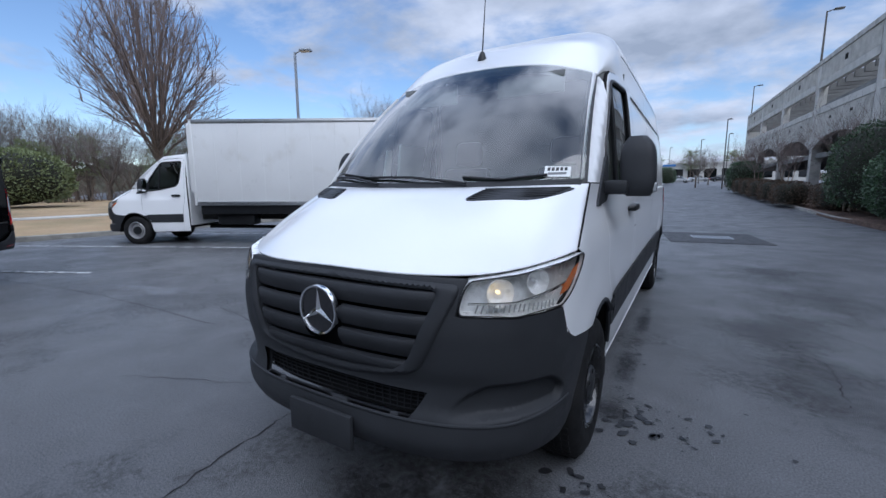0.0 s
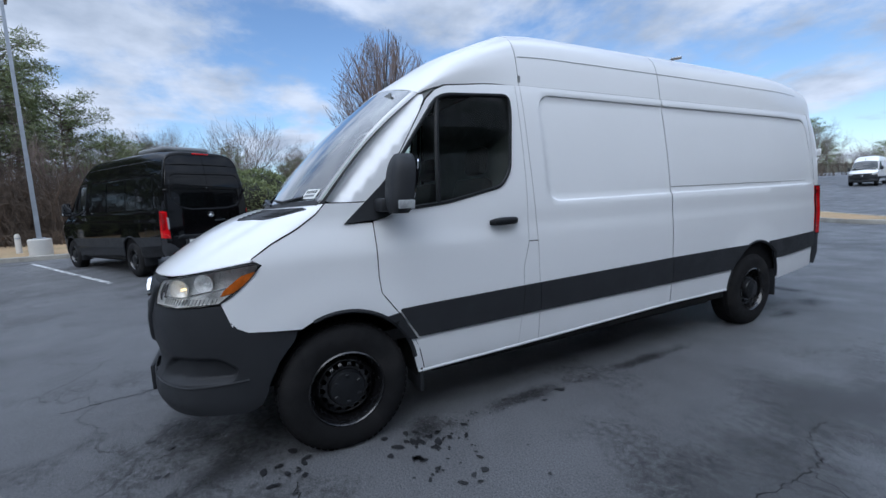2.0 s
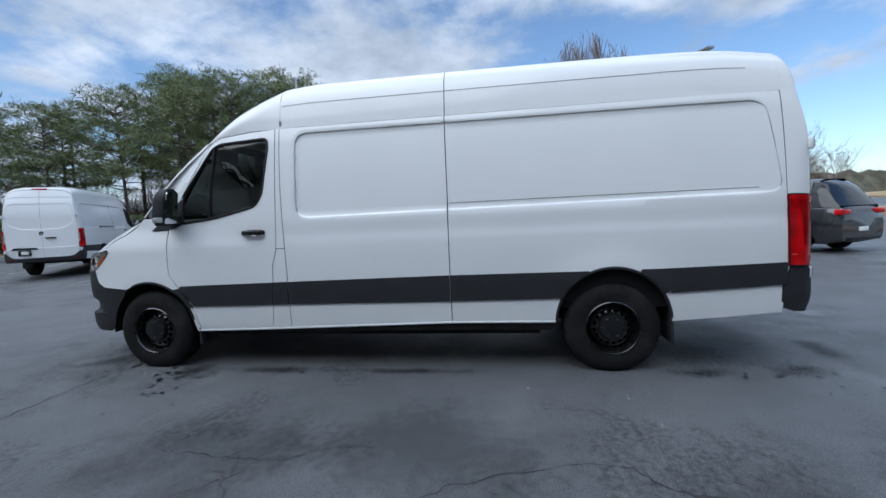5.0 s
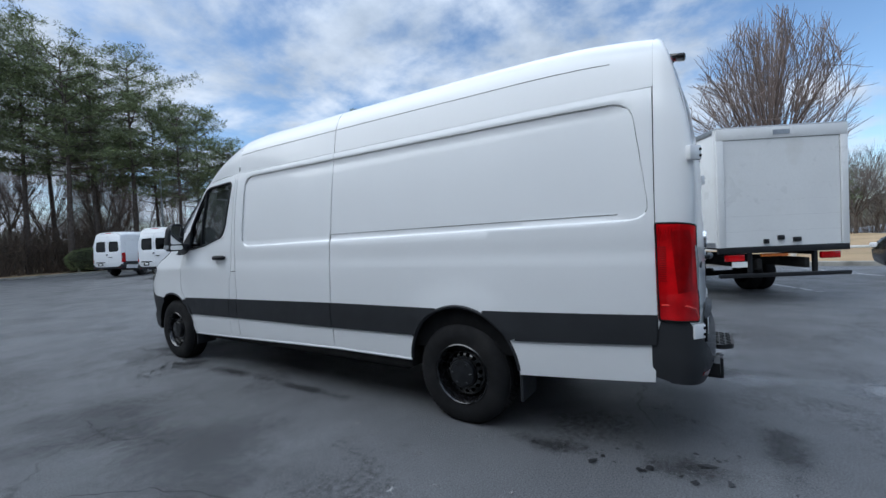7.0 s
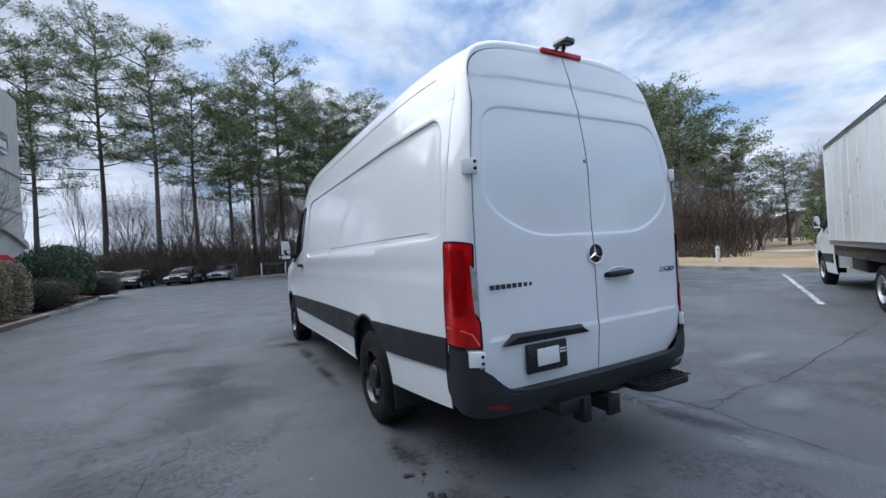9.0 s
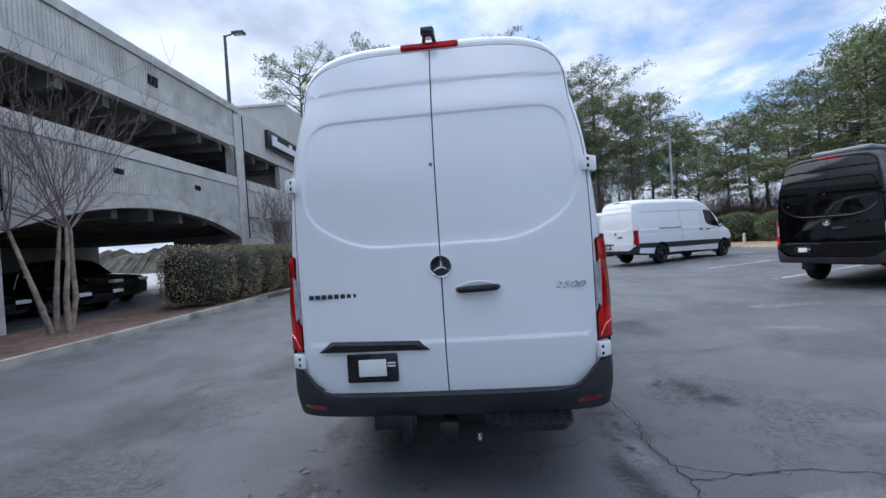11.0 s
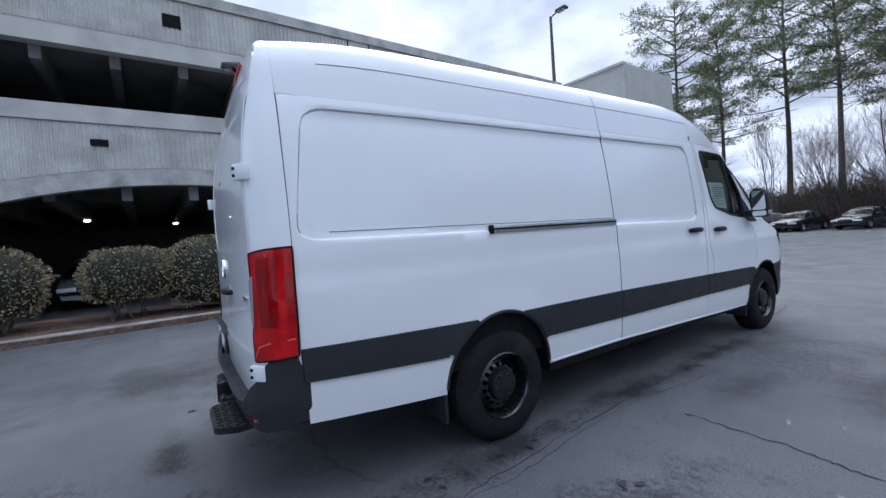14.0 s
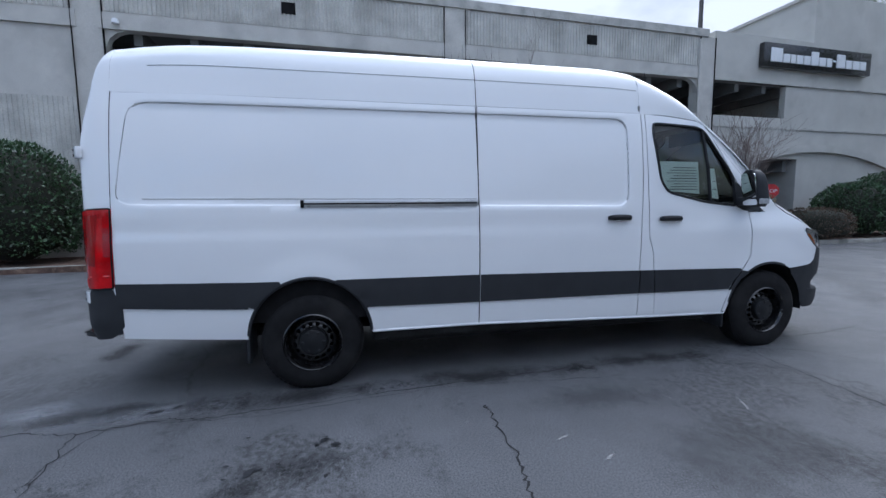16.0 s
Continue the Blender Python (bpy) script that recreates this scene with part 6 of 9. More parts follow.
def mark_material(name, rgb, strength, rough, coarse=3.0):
    """A soft-edged ragged mark: it fades out from the middle of its sheet and breaks up in grains."""
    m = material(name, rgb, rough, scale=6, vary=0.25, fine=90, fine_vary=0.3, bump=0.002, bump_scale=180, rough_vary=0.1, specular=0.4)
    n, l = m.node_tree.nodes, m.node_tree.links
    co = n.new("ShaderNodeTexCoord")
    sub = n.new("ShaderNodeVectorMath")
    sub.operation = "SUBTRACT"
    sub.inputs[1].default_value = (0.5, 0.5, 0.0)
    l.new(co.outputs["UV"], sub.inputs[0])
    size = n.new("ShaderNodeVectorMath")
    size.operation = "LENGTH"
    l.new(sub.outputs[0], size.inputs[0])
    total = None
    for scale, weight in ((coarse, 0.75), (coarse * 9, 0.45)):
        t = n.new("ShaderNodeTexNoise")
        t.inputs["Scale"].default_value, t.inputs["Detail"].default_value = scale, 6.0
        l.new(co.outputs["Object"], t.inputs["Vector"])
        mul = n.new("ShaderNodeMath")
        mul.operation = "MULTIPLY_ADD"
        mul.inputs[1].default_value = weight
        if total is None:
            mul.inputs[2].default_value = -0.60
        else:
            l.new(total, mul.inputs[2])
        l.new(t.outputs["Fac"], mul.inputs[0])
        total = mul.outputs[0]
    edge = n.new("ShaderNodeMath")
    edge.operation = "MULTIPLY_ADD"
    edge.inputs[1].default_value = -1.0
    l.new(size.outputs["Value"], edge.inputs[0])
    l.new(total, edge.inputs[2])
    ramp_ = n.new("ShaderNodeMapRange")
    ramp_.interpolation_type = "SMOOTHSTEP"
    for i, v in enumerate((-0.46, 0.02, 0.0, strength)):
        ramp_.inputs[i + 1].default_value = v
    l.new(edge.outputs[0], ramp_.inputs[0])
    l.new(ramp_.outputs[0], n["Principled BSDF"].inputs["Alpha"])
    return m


# dark tone for damp asphalt and for painted shade beside the van
DAMP_SHADE = mark_material("damp_asphalt", (0.030, 0.031, 0.034), 0.62, 0.5, 4.0)
WORN = mark_material("coarse_worn_asphalt", (0.060, 0.062, 0.066), 0.42, 0.7, 1.6)
CHALKY = mark_material("dried_water_mark", (0.27, 0.28, 0.30), 0.55, 0.5, 2.5)
SCUFF = mark_material("pale_scuff", (0.34, 0.34, 0.34), 0.7, 0.6, 14.0)
MARKS = []


def ground_mark(name, label, mat, x, y, rx, ry, turn=0.0):
    """A thin mark lying on the asphalt, rx by ry metres from its middle."""
    bm = bmesh.new()
    uv = bm.loops.layers.uv.new("uv")
    c, q = math.cos(radians(turn)), math.sin(radians(turn))
    lift = 0.0020 + 0.00012 * len(MARKS)
    corners = [(-1, -1), (1, -1), (1, 1), (-1, 1)]
    vs = [bm.verts.new((x + a * rx * c - b * ry * q, y + a * rx * q + b * ry * c, height(x, y) + lift)) for a, b in corners]
    face = bm.faces.new(vs)
    for loop, (a, b) in zip(face.loops, corners):
        loop[uv].uv = (0.5 + a / 2, 0.5 + b / 2)
    MARKS.append(name)
    return tagged(obj(name, bm, mat, smooth=False), label, "stain", kind="structure")


for x, y, rx, ry, turn in ((2.35, 1.6, 0.75, 1.1, 10), (2.2, 3.0, 0.8, 1.2, -5), (2.9, 4.6, 0.8, 1.3, 10), (3.2, -0.6, 0.9, 0.6, 0), (2.6, 6.4, 1.2, 0.8, 30), (-2.4, 1.7, 0.5, 0.9, 0), (-1.6, 2.2, 0.3, 0.9, 0)):
    ground_mark("worn_patch", "coarse dark worn patch in the asphalt", WORN, x, y, rx, ry, turn)
# damp spots; those along flanks and bumpers also paint the van's soft shadow
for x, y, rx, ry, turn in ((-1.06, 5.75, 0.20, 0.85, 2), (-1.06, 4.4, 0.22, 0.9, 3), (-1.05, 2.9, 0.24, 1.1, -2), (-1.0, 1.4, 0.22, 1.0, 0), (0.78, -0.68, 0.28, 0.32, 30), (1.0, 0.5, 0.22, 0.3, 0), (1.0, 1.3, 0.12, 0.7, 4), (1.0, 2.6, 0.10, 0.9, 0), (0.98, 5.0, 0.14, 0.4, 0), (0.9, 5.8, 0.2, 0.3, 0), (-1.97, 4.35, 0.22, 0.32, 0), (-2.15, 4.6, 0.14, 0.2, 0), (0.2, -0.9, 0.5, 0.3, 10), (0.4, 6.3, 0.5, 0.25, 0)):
    ground_mark("damp_spot", "dark spot of damp and painted van-side shade on the asphalt", DAMP_SHADE, x, y, rx, ry, turn)
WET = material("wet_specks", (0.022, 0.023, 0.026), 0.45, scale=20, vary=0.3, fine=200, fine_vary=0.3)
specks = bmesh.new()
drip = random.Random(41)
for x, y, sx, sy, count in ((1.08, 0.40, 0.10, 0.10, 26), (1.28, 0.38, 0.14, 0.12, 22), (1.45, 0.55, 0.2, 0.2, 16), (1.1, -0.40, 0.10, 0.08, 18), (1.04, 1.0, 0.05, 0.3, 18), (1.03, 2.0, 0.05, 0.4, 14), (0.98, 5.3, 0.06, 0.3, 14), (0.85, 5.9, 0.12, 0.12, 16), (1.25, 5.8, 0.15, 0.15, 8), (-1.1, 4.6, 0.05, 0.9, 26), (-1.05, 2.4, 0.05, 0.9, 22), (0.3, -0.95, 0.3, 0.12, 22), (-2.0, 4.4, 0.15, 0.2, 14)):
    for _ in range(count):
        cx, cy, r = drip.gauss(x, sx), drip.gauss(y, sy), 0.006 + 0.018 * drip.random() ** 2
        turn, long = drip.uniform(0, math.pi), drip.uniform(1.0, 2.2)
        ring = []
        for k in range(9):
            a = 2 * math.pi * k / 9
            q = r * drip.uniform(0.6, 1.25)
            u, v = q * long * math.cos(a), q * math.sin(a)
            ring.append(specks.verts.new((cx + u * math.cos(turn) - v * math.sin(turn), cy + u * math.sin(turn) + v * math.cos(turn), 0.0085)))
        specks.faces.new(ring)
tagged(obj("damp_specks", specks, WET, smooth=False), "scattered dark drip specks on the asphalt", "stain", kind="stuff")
for x, y, rx, ry, turn in ((-1.13, 5.55, 0.16, 0.75, 8), (-0.98, 6.3, 0.26, 0.55, 4), (-1.1, 7.2, 0.4, 0.7, 10), (-1.95, 6.0, 0.6, 0.22, 8), (-3.1, 5.2, 0.8, 0.25, 6), (0.35, -0.62, 0.10, 0.20, 40), (-5.3, 0.6, 1.1, 0.3, 8), (-4.2, 2.2, 0.9, 0.25, -6)):
    ground_mark("water_mark", "pale dried water mark on the asphalt", CHALKY, x, y, rx, ry, turn)
for x, y, rx, ry, turn in ((-2.06, 2.78, 0.02, 0.09, 20), (-2.3, 2.6, 0.02, 0.08, 25), (-1.95, 1.3, 0.02, 0.13, 60), (-1.9, 1.2, 0.015, 0.06, -10), (-2.5, 3.5, 0.05, 0.04, 0), (-1.75, 3.3, 0.02, 0.02, 0), (1.35, 3.6, 0.02, 0.06, 80), (1.42, 3.85, 0.02, 0.05, 60), (1.5, 4.3, 0.02, 0.05, 70), (1.6, 5.0, 0.03, 0.02, 0), (-1.6, 1.9, 0.05, 0.02, 0), (-1.3, 4.0, 0.02, 0.02, 0), (1.9, 4.4, 0.05, 0.03, 30), (1.75, 4.6, 0.02, 0.05, 0)):
    ground_mark("scuff", "small pale scuff on the asphalt", SCUFF, x, y, rx, ry, turn)

CRACK = material("crack_fill", (0.022, 0.022, 0.024), 0.9, vary=0.2)


def crack(points, wide=0.012):
    """A crack: a ragged dark groove line on the asphalt."""
    line = smooth_line(points, 12)
    bm = bmesh.new()
    last = None
    for i, (x, y) in enumerate(line):
        x += random.uniform(-1, 1) * 0.018
        y += random.uniform(-1, 1) * 0.018
        w = wide * random.uniform(0.35, 1.2)
        a, b = line[max(i - 1, 0)], line[min(i + 1, len(line) - 1)]
        d = Vector((b[0] - a[0], b[1] - a[1])).normalized()
        pair = [bm.verts.new((x - d.y * w / 2, y + d.x * w / 2, height(x, y) + 0.0035)), bm.verts.new((x + d.y * w / 2, y - d.x * w / 2, height(x, y) + 0.0035))]
        if last:
            bm.faces.new((last[0], last[1], pair[1], pair[0]))
        last = pair
    bmesh.ops.recalc_face_normals(bm, faces=bm.faces)
    for f in bm.faces:
        if f.normal.z < 0:
            f.normal_flip()
    return tagged(obj("crack", bm, CRACK, smooth=False), "dark crack in the asphalt", "crack", kind="structure")


for pts, wide in (([(2.3, -0.38), (1.71, -0.35), (1.4, -0.37), (1.12, -0.35)], 0.010), ([(2.36, 1.32), (2.40, 1.66), (2.42, 2.0), (2.39, 2.17), (2.28, 2.32), (2.25, 2.61)], 0.009), ([(2.42, 2.0), (2.6, 1.9), (2.75, 1.7)], 0.006), ([(2.9, 2.7), (2.56, 3.17), (2.33, 3.97), (2.55, 4.3), (2.53, 5.08)], 0.006),
                  ([(-1.55, 3.11), (-1.69, 3.11), (-2.2, 3.12), (-2.51, 3.17), (-3.0, 3.1)], 0.016), ([(-1.03, 0.26), (-1.6, 0.31), (-2.2, 0.36), (-3.6, 0.62)], 0.011), ([(-1.02, 0.1), (-1.3, -0.4), (-2.4, -0.9)], 0.007),
                  ([(-0.97, 0.72), (-1.05, 2.2), (-1.15, 3.65), (-1.29, 4.96), (-1.25, 5.3), (-1.33, 5.79), (-1.26, 6.14), (-1.2, 7.2)], 0.010), ([(-1.3, 1.8), (-1.2, 3.4), (-1.34, 4.7), (-1.31, 5.58), (-1.91, 5.73)], 0.006), ([(-1.33, 5.79), (-1.9, 5.68), (-2.65, 5.73), (-3.8, 5.6), (-6.31, 5.33)], 0.009),
                  ([(-0.62, -1.8), (-0.7, -1.42), (-0.79, -0.67)], 0.013), ([(-0.79, -0.67), (-0.76, -0.3)], 0.008), ([(-8.1, -0.29), (-5.96, 0.07), (-2.98, 0.19)], 0.012), ([(3.4, 6.2), (2.6, 7.0), (1.9, 8.4), (1.2, 9.2)], 0.006)):
    crack(pts, wide)

# storm drain in its square of newer asphalt
PATCH = material("asphalt_patch", (0.030, 0.031, 0.034), 0.6, scale=3, vary=0.2, fine=200, fine_vary=0.25, bump=0.002, bump_scale=200)
dr = thing("storm_drain", "storm drain grate set in a dark asphalt patch", "drain", at=pose(1.9, 11.6, 0, 0, 0, 8))
part("collar", bx(-1.15, 1.15, -1.25, 1.25, -0.05, 0.012), PATCH, dr)
part("grate_frame", bx(-0.55, 0.55, -0.42, 0.42, -0.04, 0.018, 0.004), material("cast_iron", (0.05, 0.05, 0.05), 0.6), dr)
for i in range(11):
    part("grate_bar", bx(-0.48 + 0.09 * i, -0.435 + 0.09 * i, -0.36, 0.36, 0.0, 0.026, 0.004), GALVANISED, dr)

# ---------- parking garage ----------
GM = Matrix.Translation((10, 0, 0)) @ Matrix.Rotation(TILT_G, 4, "Z")
BAYS = [(-9.95, 0.5), (0.5, 11.0), (16.6, 27.0), (27.0, 37.4), (37.4, 47.8), (47.8, 58.2), (58.2, 68.6)]
COLUMNS = [-9.95, 0.5, 11.0, 16.6, 27.0, 37.4, 47.8, 58.2, 68.6]
garage = thing("parking_garage", "weathered two-deck concrete parking garage with arched openings", "garage", at=GM)


def arch_z(v, v0, v1, lo, hi):
    s = (v - (v0 + v1) / 2) / ((v1 - v0) / 2)
    return lo + (hi - lo) * (1 - abs(s) ** 2.1)


def slab(v0, v1, lower, upper, x0, x1, n=1, bevel=False):
    """A wall piece along the front between two height lines."""
    bm = bmesh.new()
    cols = []
    for i in range(n + 1):
        v = v0 + (v1 - v0) * i / n
        a, b = (lower(v) if callable(lower) else lower), (upper(v) if callable(upper) else upper)
        cols.append([bm.verts.new(p) for p in ((x0, v, a), (x1, v, a), (x1, v, b), (x0, v, b))])
    for p, q in zip(cols, cols[1:]):
        for k in range(4):
            bm.faces.new((p[k], p[(k + 1) % 4], q[(k + 1) % 4], q[k]))
    bm.faces.new(cols[0][::-1])
    bm.faces.new(cols[-1])
    bmesh.ops.recalc_face_normals(bm, faces=bm.faces)
    return bm


def ribs(v0, v1, lower, upper, x, pitch=0.115):
    """Vertical ribbed facing: trapezoid ribs with recessed grooves."""
    bm = bmesh.new()
    v, cols = v0, []
    while v < v1 - 0.01:
        for dv, dx in ((0.0, 0.0), (0.035, 0.0), (0.05, 0.028), (0.098, 0.028)):
            q = min(v + dv + 0.004 * math.sin(v * 37), v1)
            lo, hi = (lower(q) if callable(lower) else lower), (upper(q) if callable(upper) else upper)
            cols.append((bm.verts.new((x + dx, q, lo)), bm.verts.new((x + dx, q, hi))))
        v += pitch
    for p, q in zip(cols, cols[1:]):
        bm.faces.new((p[0], q[0], q[1], p[1]))
    bmesh.ops.recalc_face_normals(bm, faces=bm.faces)
    for f in bm.faces:
        if f.normal.x > 0:
            f.normal_flip()
    return bm


def spandrel(v0, v1, open_=True):
    g = 0.36
    a, b = v0 + g, v1 - g
    # parapet: cap, ribbed field, ledge
    part("parapet_cap", slab(v0, v1, 8.02, 8.30, -0.10, 0.30), CONCRETE_DIRTY, garage, smooth=False)
    p = part("parapet", slab(a, b, 6.86, 8.02, -0.02, 0.22), CONCRETE, garage, smooth=False)
    part("ribbed_facing", ribs(a + 0.05, b - 0.05, 6.90, 7.98, -0.055), RIBBED, p, smooth=False)
    part("ledge", slab(a - 0.1, b + 0.1, 6.42, 6.86, -0.08, 0.22), CONCRETE, garage, smooth=False)
    if not open_:
        part("infill_panel", slab(a, b, 4.62, 6.42, 0.0, 0.2), CONCRETE, garage, smooth=False)
        q = part("lower_panel", slab(a, b, 0.0, 4.62, 0.0, 0.2), CONCRETE, garage, smooth=False)
        part("ribbed_facing", ribs(a + 0.05, b - 0.05, 2.6, 4.55, -0.035), RIBBED, q, smooth=False)
        return
    # lower deck front: ledge, ribbed field, arched ledge
    low = lambda v: arch_z(v, a, b, 2.34, 3.22)
    mid_ = lambda v: arch_z(v, a, b, 2.80, 3.62)
    part("ledge", slab(a - 0.1, b + 0.1, 4.66, 5.06, -0.08, 0.22), CONCRETE, garage, smooth=False)
    q = part("deck_front", slab(a, b, mid_, 4.66, -0.02, 0.22, 30), CONCRETE, garage, smooth=False)
    part("ribbed_facing", ribs(a + 0.05, b - 0.05, lambda v: mid_(v) + 0.03, 4.62, -0.055), RIBBED, q, smooth=False)
    part("arch_ledge", slab(a - 0.1, b + 0.1, low, mid_, -0.09, 0.25, 40), CONCRETE_DIRTY, garage, smooth=False)
    for v in (a + 2.9, b - 3.2):
        part("scupper", bx(-0.075, 0.0, v - 0.17, v + 0.17, 4.12, 4.28), DARK, q)
    part("scupper", bx(-0.075, 0.0, (a + b) / 2 - 0.2, (a + b) / 2 + 0.2, 7.30, 7.62), DARK, p)
    for sgn, v in ((1, a), (-1, b)):
        # quarter-round brackets at the ends of the upper opening
        br = bmesh.new()
        pts = [(v, 6.42), (v + sgn * 0.55, 6.42), (v + sgn * 0.30, 6.34), (v + sgn * 0.12, 6.18), (v, 5.9)]
        f1 = [br.verts.new((0.0, y, z)) for y, z in pts]
        f2 = [br.verts.new((0.22, y, z)) for y, z in pts]
        br.faces.new(f1)
        br.faces.new(f2[::-1])
        for i in range(5):
            br.faces.new((f1[i - 1], f1[i], f2[i], f2[i - 1]))
        bmesh.ops.recalc_face_normals(br, faces=br.faces)
        part("bracket", br, CONCRETE, garage, smooth=False)


for v0, v1 in BAYS:
    spandrel(v0, v1)
spandrel(11.0, 16.6, False)
for v in COLUMNS:
    c = part("column", slab(v - 0.30, v + 0.30, 0.0, 2.36, -0.03, 0.55), CONCRETE_DIRTY, garage, smooth=False)
    part("column_shaft", slab(v - 0.36, v + 0.36, 2.36, 8.02, -0.05, 0.42), CONCRETE, garage, smooth=False)
    if v > 16:
        continue
    part("joint", slab(v - 0.375, v - 0.362, 2.36, 8.0, -0.095, 0.0), DARK, c, smooth=False)
    part("joint", slab(v + 0.362, v + 0.375, 2.36, 8.0, -0.095, 0.0), DARK, c, smooth=False)
pipe = bmesh.new()
tube(pipe, [(-0.10, -9.55, 0.1), (-0.10, -9.55, 7.9)], 0.05, 8)
part("downpipe", pipe, CONCRETE, garage)
# decks, beams, back wall, in concrete whose colour carries the interior shade
DEPTH = 16.0
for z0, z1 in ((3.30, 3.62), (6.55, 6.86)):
    part("deck", slab(-20.0, 69.0, z0, z1, 0.2, DEPTH), INSIDE_SHADED, garage, smooth=False)
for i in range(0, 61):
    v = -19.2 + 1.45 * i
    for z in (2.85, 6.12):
        part("deck_beam", slab(v, v + 0.22, z, z + 0.46, 0.25, DEPTH), INSIDE_SHADED, garage, smooth=False)
part("back_wall", slab(-20.0, 69.0, 0.0, 6.9, DEPTH, DEPTH + 0.2), INSIDE_SHADED, garage, smooth=False)
part("end_wall", slab(68.8, 69.1, 3.3, 8.0, 0.0, DEPTH), CONCRETE, garage, smooth=False)
part("garage_floor", slab(-20.0, 69.0, -0.05, 0.02, 0.3, DEPTH), ASPHALT, garage, smooth=False)
LAMP_GARAGE = glow("garage_lamp", (1.0, 0.93, 0.8), 4.0)
for v, x, z in ((2.6, 5.0, 2.72), (-3.5, 5.0, 2.72), (8.2, 5.0, 2.72), (5.6, 8.0, 2.72), (-6.5, 8, 2.72), (-13.2, 3.0, 5.98), (5.0, 6.0, 5.98), (21, 5, 2.72)):
    lamp = part("garage_lamp", lathe([(0.14, 0.0), (0.13, 0.06), (0.08, 0.1), (0.0, 0.11)], 16, pose(x, v, z + 0.1, 0, 90, 0)), GALVANISED, garage)
    part("lamp_lens", lathe([(0.10, 0.0), (0.08, 0.03), (0, 0.04)], 16, pose(x, v, z - 0.01, 0, 90, 0)), LAMP_GARAGE, lamp, "lit lens")
# past the closed panel the decks stand higher, with the climbing drive
for ob in garage.children_recursive:
    vs = ob.data.vertices
    if min(q.co.y for q in vs) > 16.0:
        for q in vs:
            if q.co.z > 0.05:
                q.co.z += (1.15 + 0.022 * (q.co.y - 16.6)) * min(q.co.z / 2.3, 1.0)
# stair tower end, short bay and sign
part("short_ledge", slab(-15.1, -10.3, 6.42, 8.30, -0.05, 0.25), PLASTER_WALL, garage, smooth=False)
part("short_front", slab(-15.1, -10.3, 3.36, 5.06, -0.03, 0.25, 16), PLASTER_WALL, garage, smooth=False)
part("wall_band", slab(-21.0, -10.3, 4.60, 4.66, -0.06, 0.1), CONCRETE_DIRTY, garage, smooth=False)
part("wall_band", slab(-21.0, -10.3, 6.42, 6.47, -0.08, 0.1), CONCRETE_DIRTY, garage, smooth=False)
part("jamb", slab(-15.1, -14.2, 5.06, 6.42, 0.0, 0.25), PLASTER_WALL, garage, smooth=False)
tower = part("stair_tower", slab(-21.0, -15.1, 0.0, 8.3, 0.0, 7.0), PLASTER_WALL, garage, smooth=False)
part("tower_top", slab(-21.0, -15.6, 8.3, 10.35, 0.0, 0.3), PLASTER_WALL, tower, smooth=False)
part("tower_side", slab(-15.9, -15.6, 8.3, 10.3, 0.3, 6.0), PLASTER_WALL, tower, smooth=False)
part("tower_end", slab(-21.0, -20.7, 8.3, 10.3, 0.3, 6.0), PLASTER_WALL, tower, smooth=False)
part("tower_coping", slab(-16.0, -15.5, 10.28, 10.42, 0.0, 6.0), CONCRETE, tower, smooth=False)
part("arch_ledge", slab(-21.2, -11.6, lambda v: 3.68 - 0.037 * (v + 16.3) ** 2, lambda v: 3.98 - 0.037 * (v + 16.3) ** 2, -0.16, 0.0, 36), PLASTER_WALL, garage, smooth=False)
part("doorway_side", slab(-13.0, -10.3, 0.0, 3.36, 0.05, 0.25), PLASTER_WALL, garage, smooth=False)
SIGN_BLACK = material("sign_black", (0.012, 0.012, 0.013), 0.3, coat=0.5, vary=0.1)
SIGN_WHITE = material("sign_letter_white", (0.78, 0.80, 0.82), 0.4, vary=0.03)
sign = thing("wall_sign", "long black sign with white lettering bars on the garage wall", "sign", at=GM @ pose(-0.06, -15.6, 7.52))
part("sign_board", bx(-0.22, 0.0, -3.05, 3.05, -0.48, 0.48, 0.02), SIGN_BLACK, sign)
for i, (w, tall) in enumerate(((0.62, 0.56), (0.36, 0.36), (0.26, 0.36), (0.34, 0.36), (0.36, 0.36), (0.40, 0.56), (0.36, 0.36), (0.30, 0.36), (0.18, 0.08), (0.48, 0.56), (0.36, 0.36), (0.40, 0.36), (0.34, 0.36))):
    start = 2.72 - sum(q + 0.055 for q in (0.62, 0.36, 0.26, 0.34, 0.36, 0.40, 0.36, 0.30, 0.18, 0.48, 0.36, 0.40, 0.34)[:i])
    z0 = -0.28 if i != 8 else -0.06
    # bars stand in for the name
    part("letter_bar", bx(-0.26, -0.21, start - w, start, z0, z0 + tall, 0.02), SIGN_WHITE, sign, smooth=False)


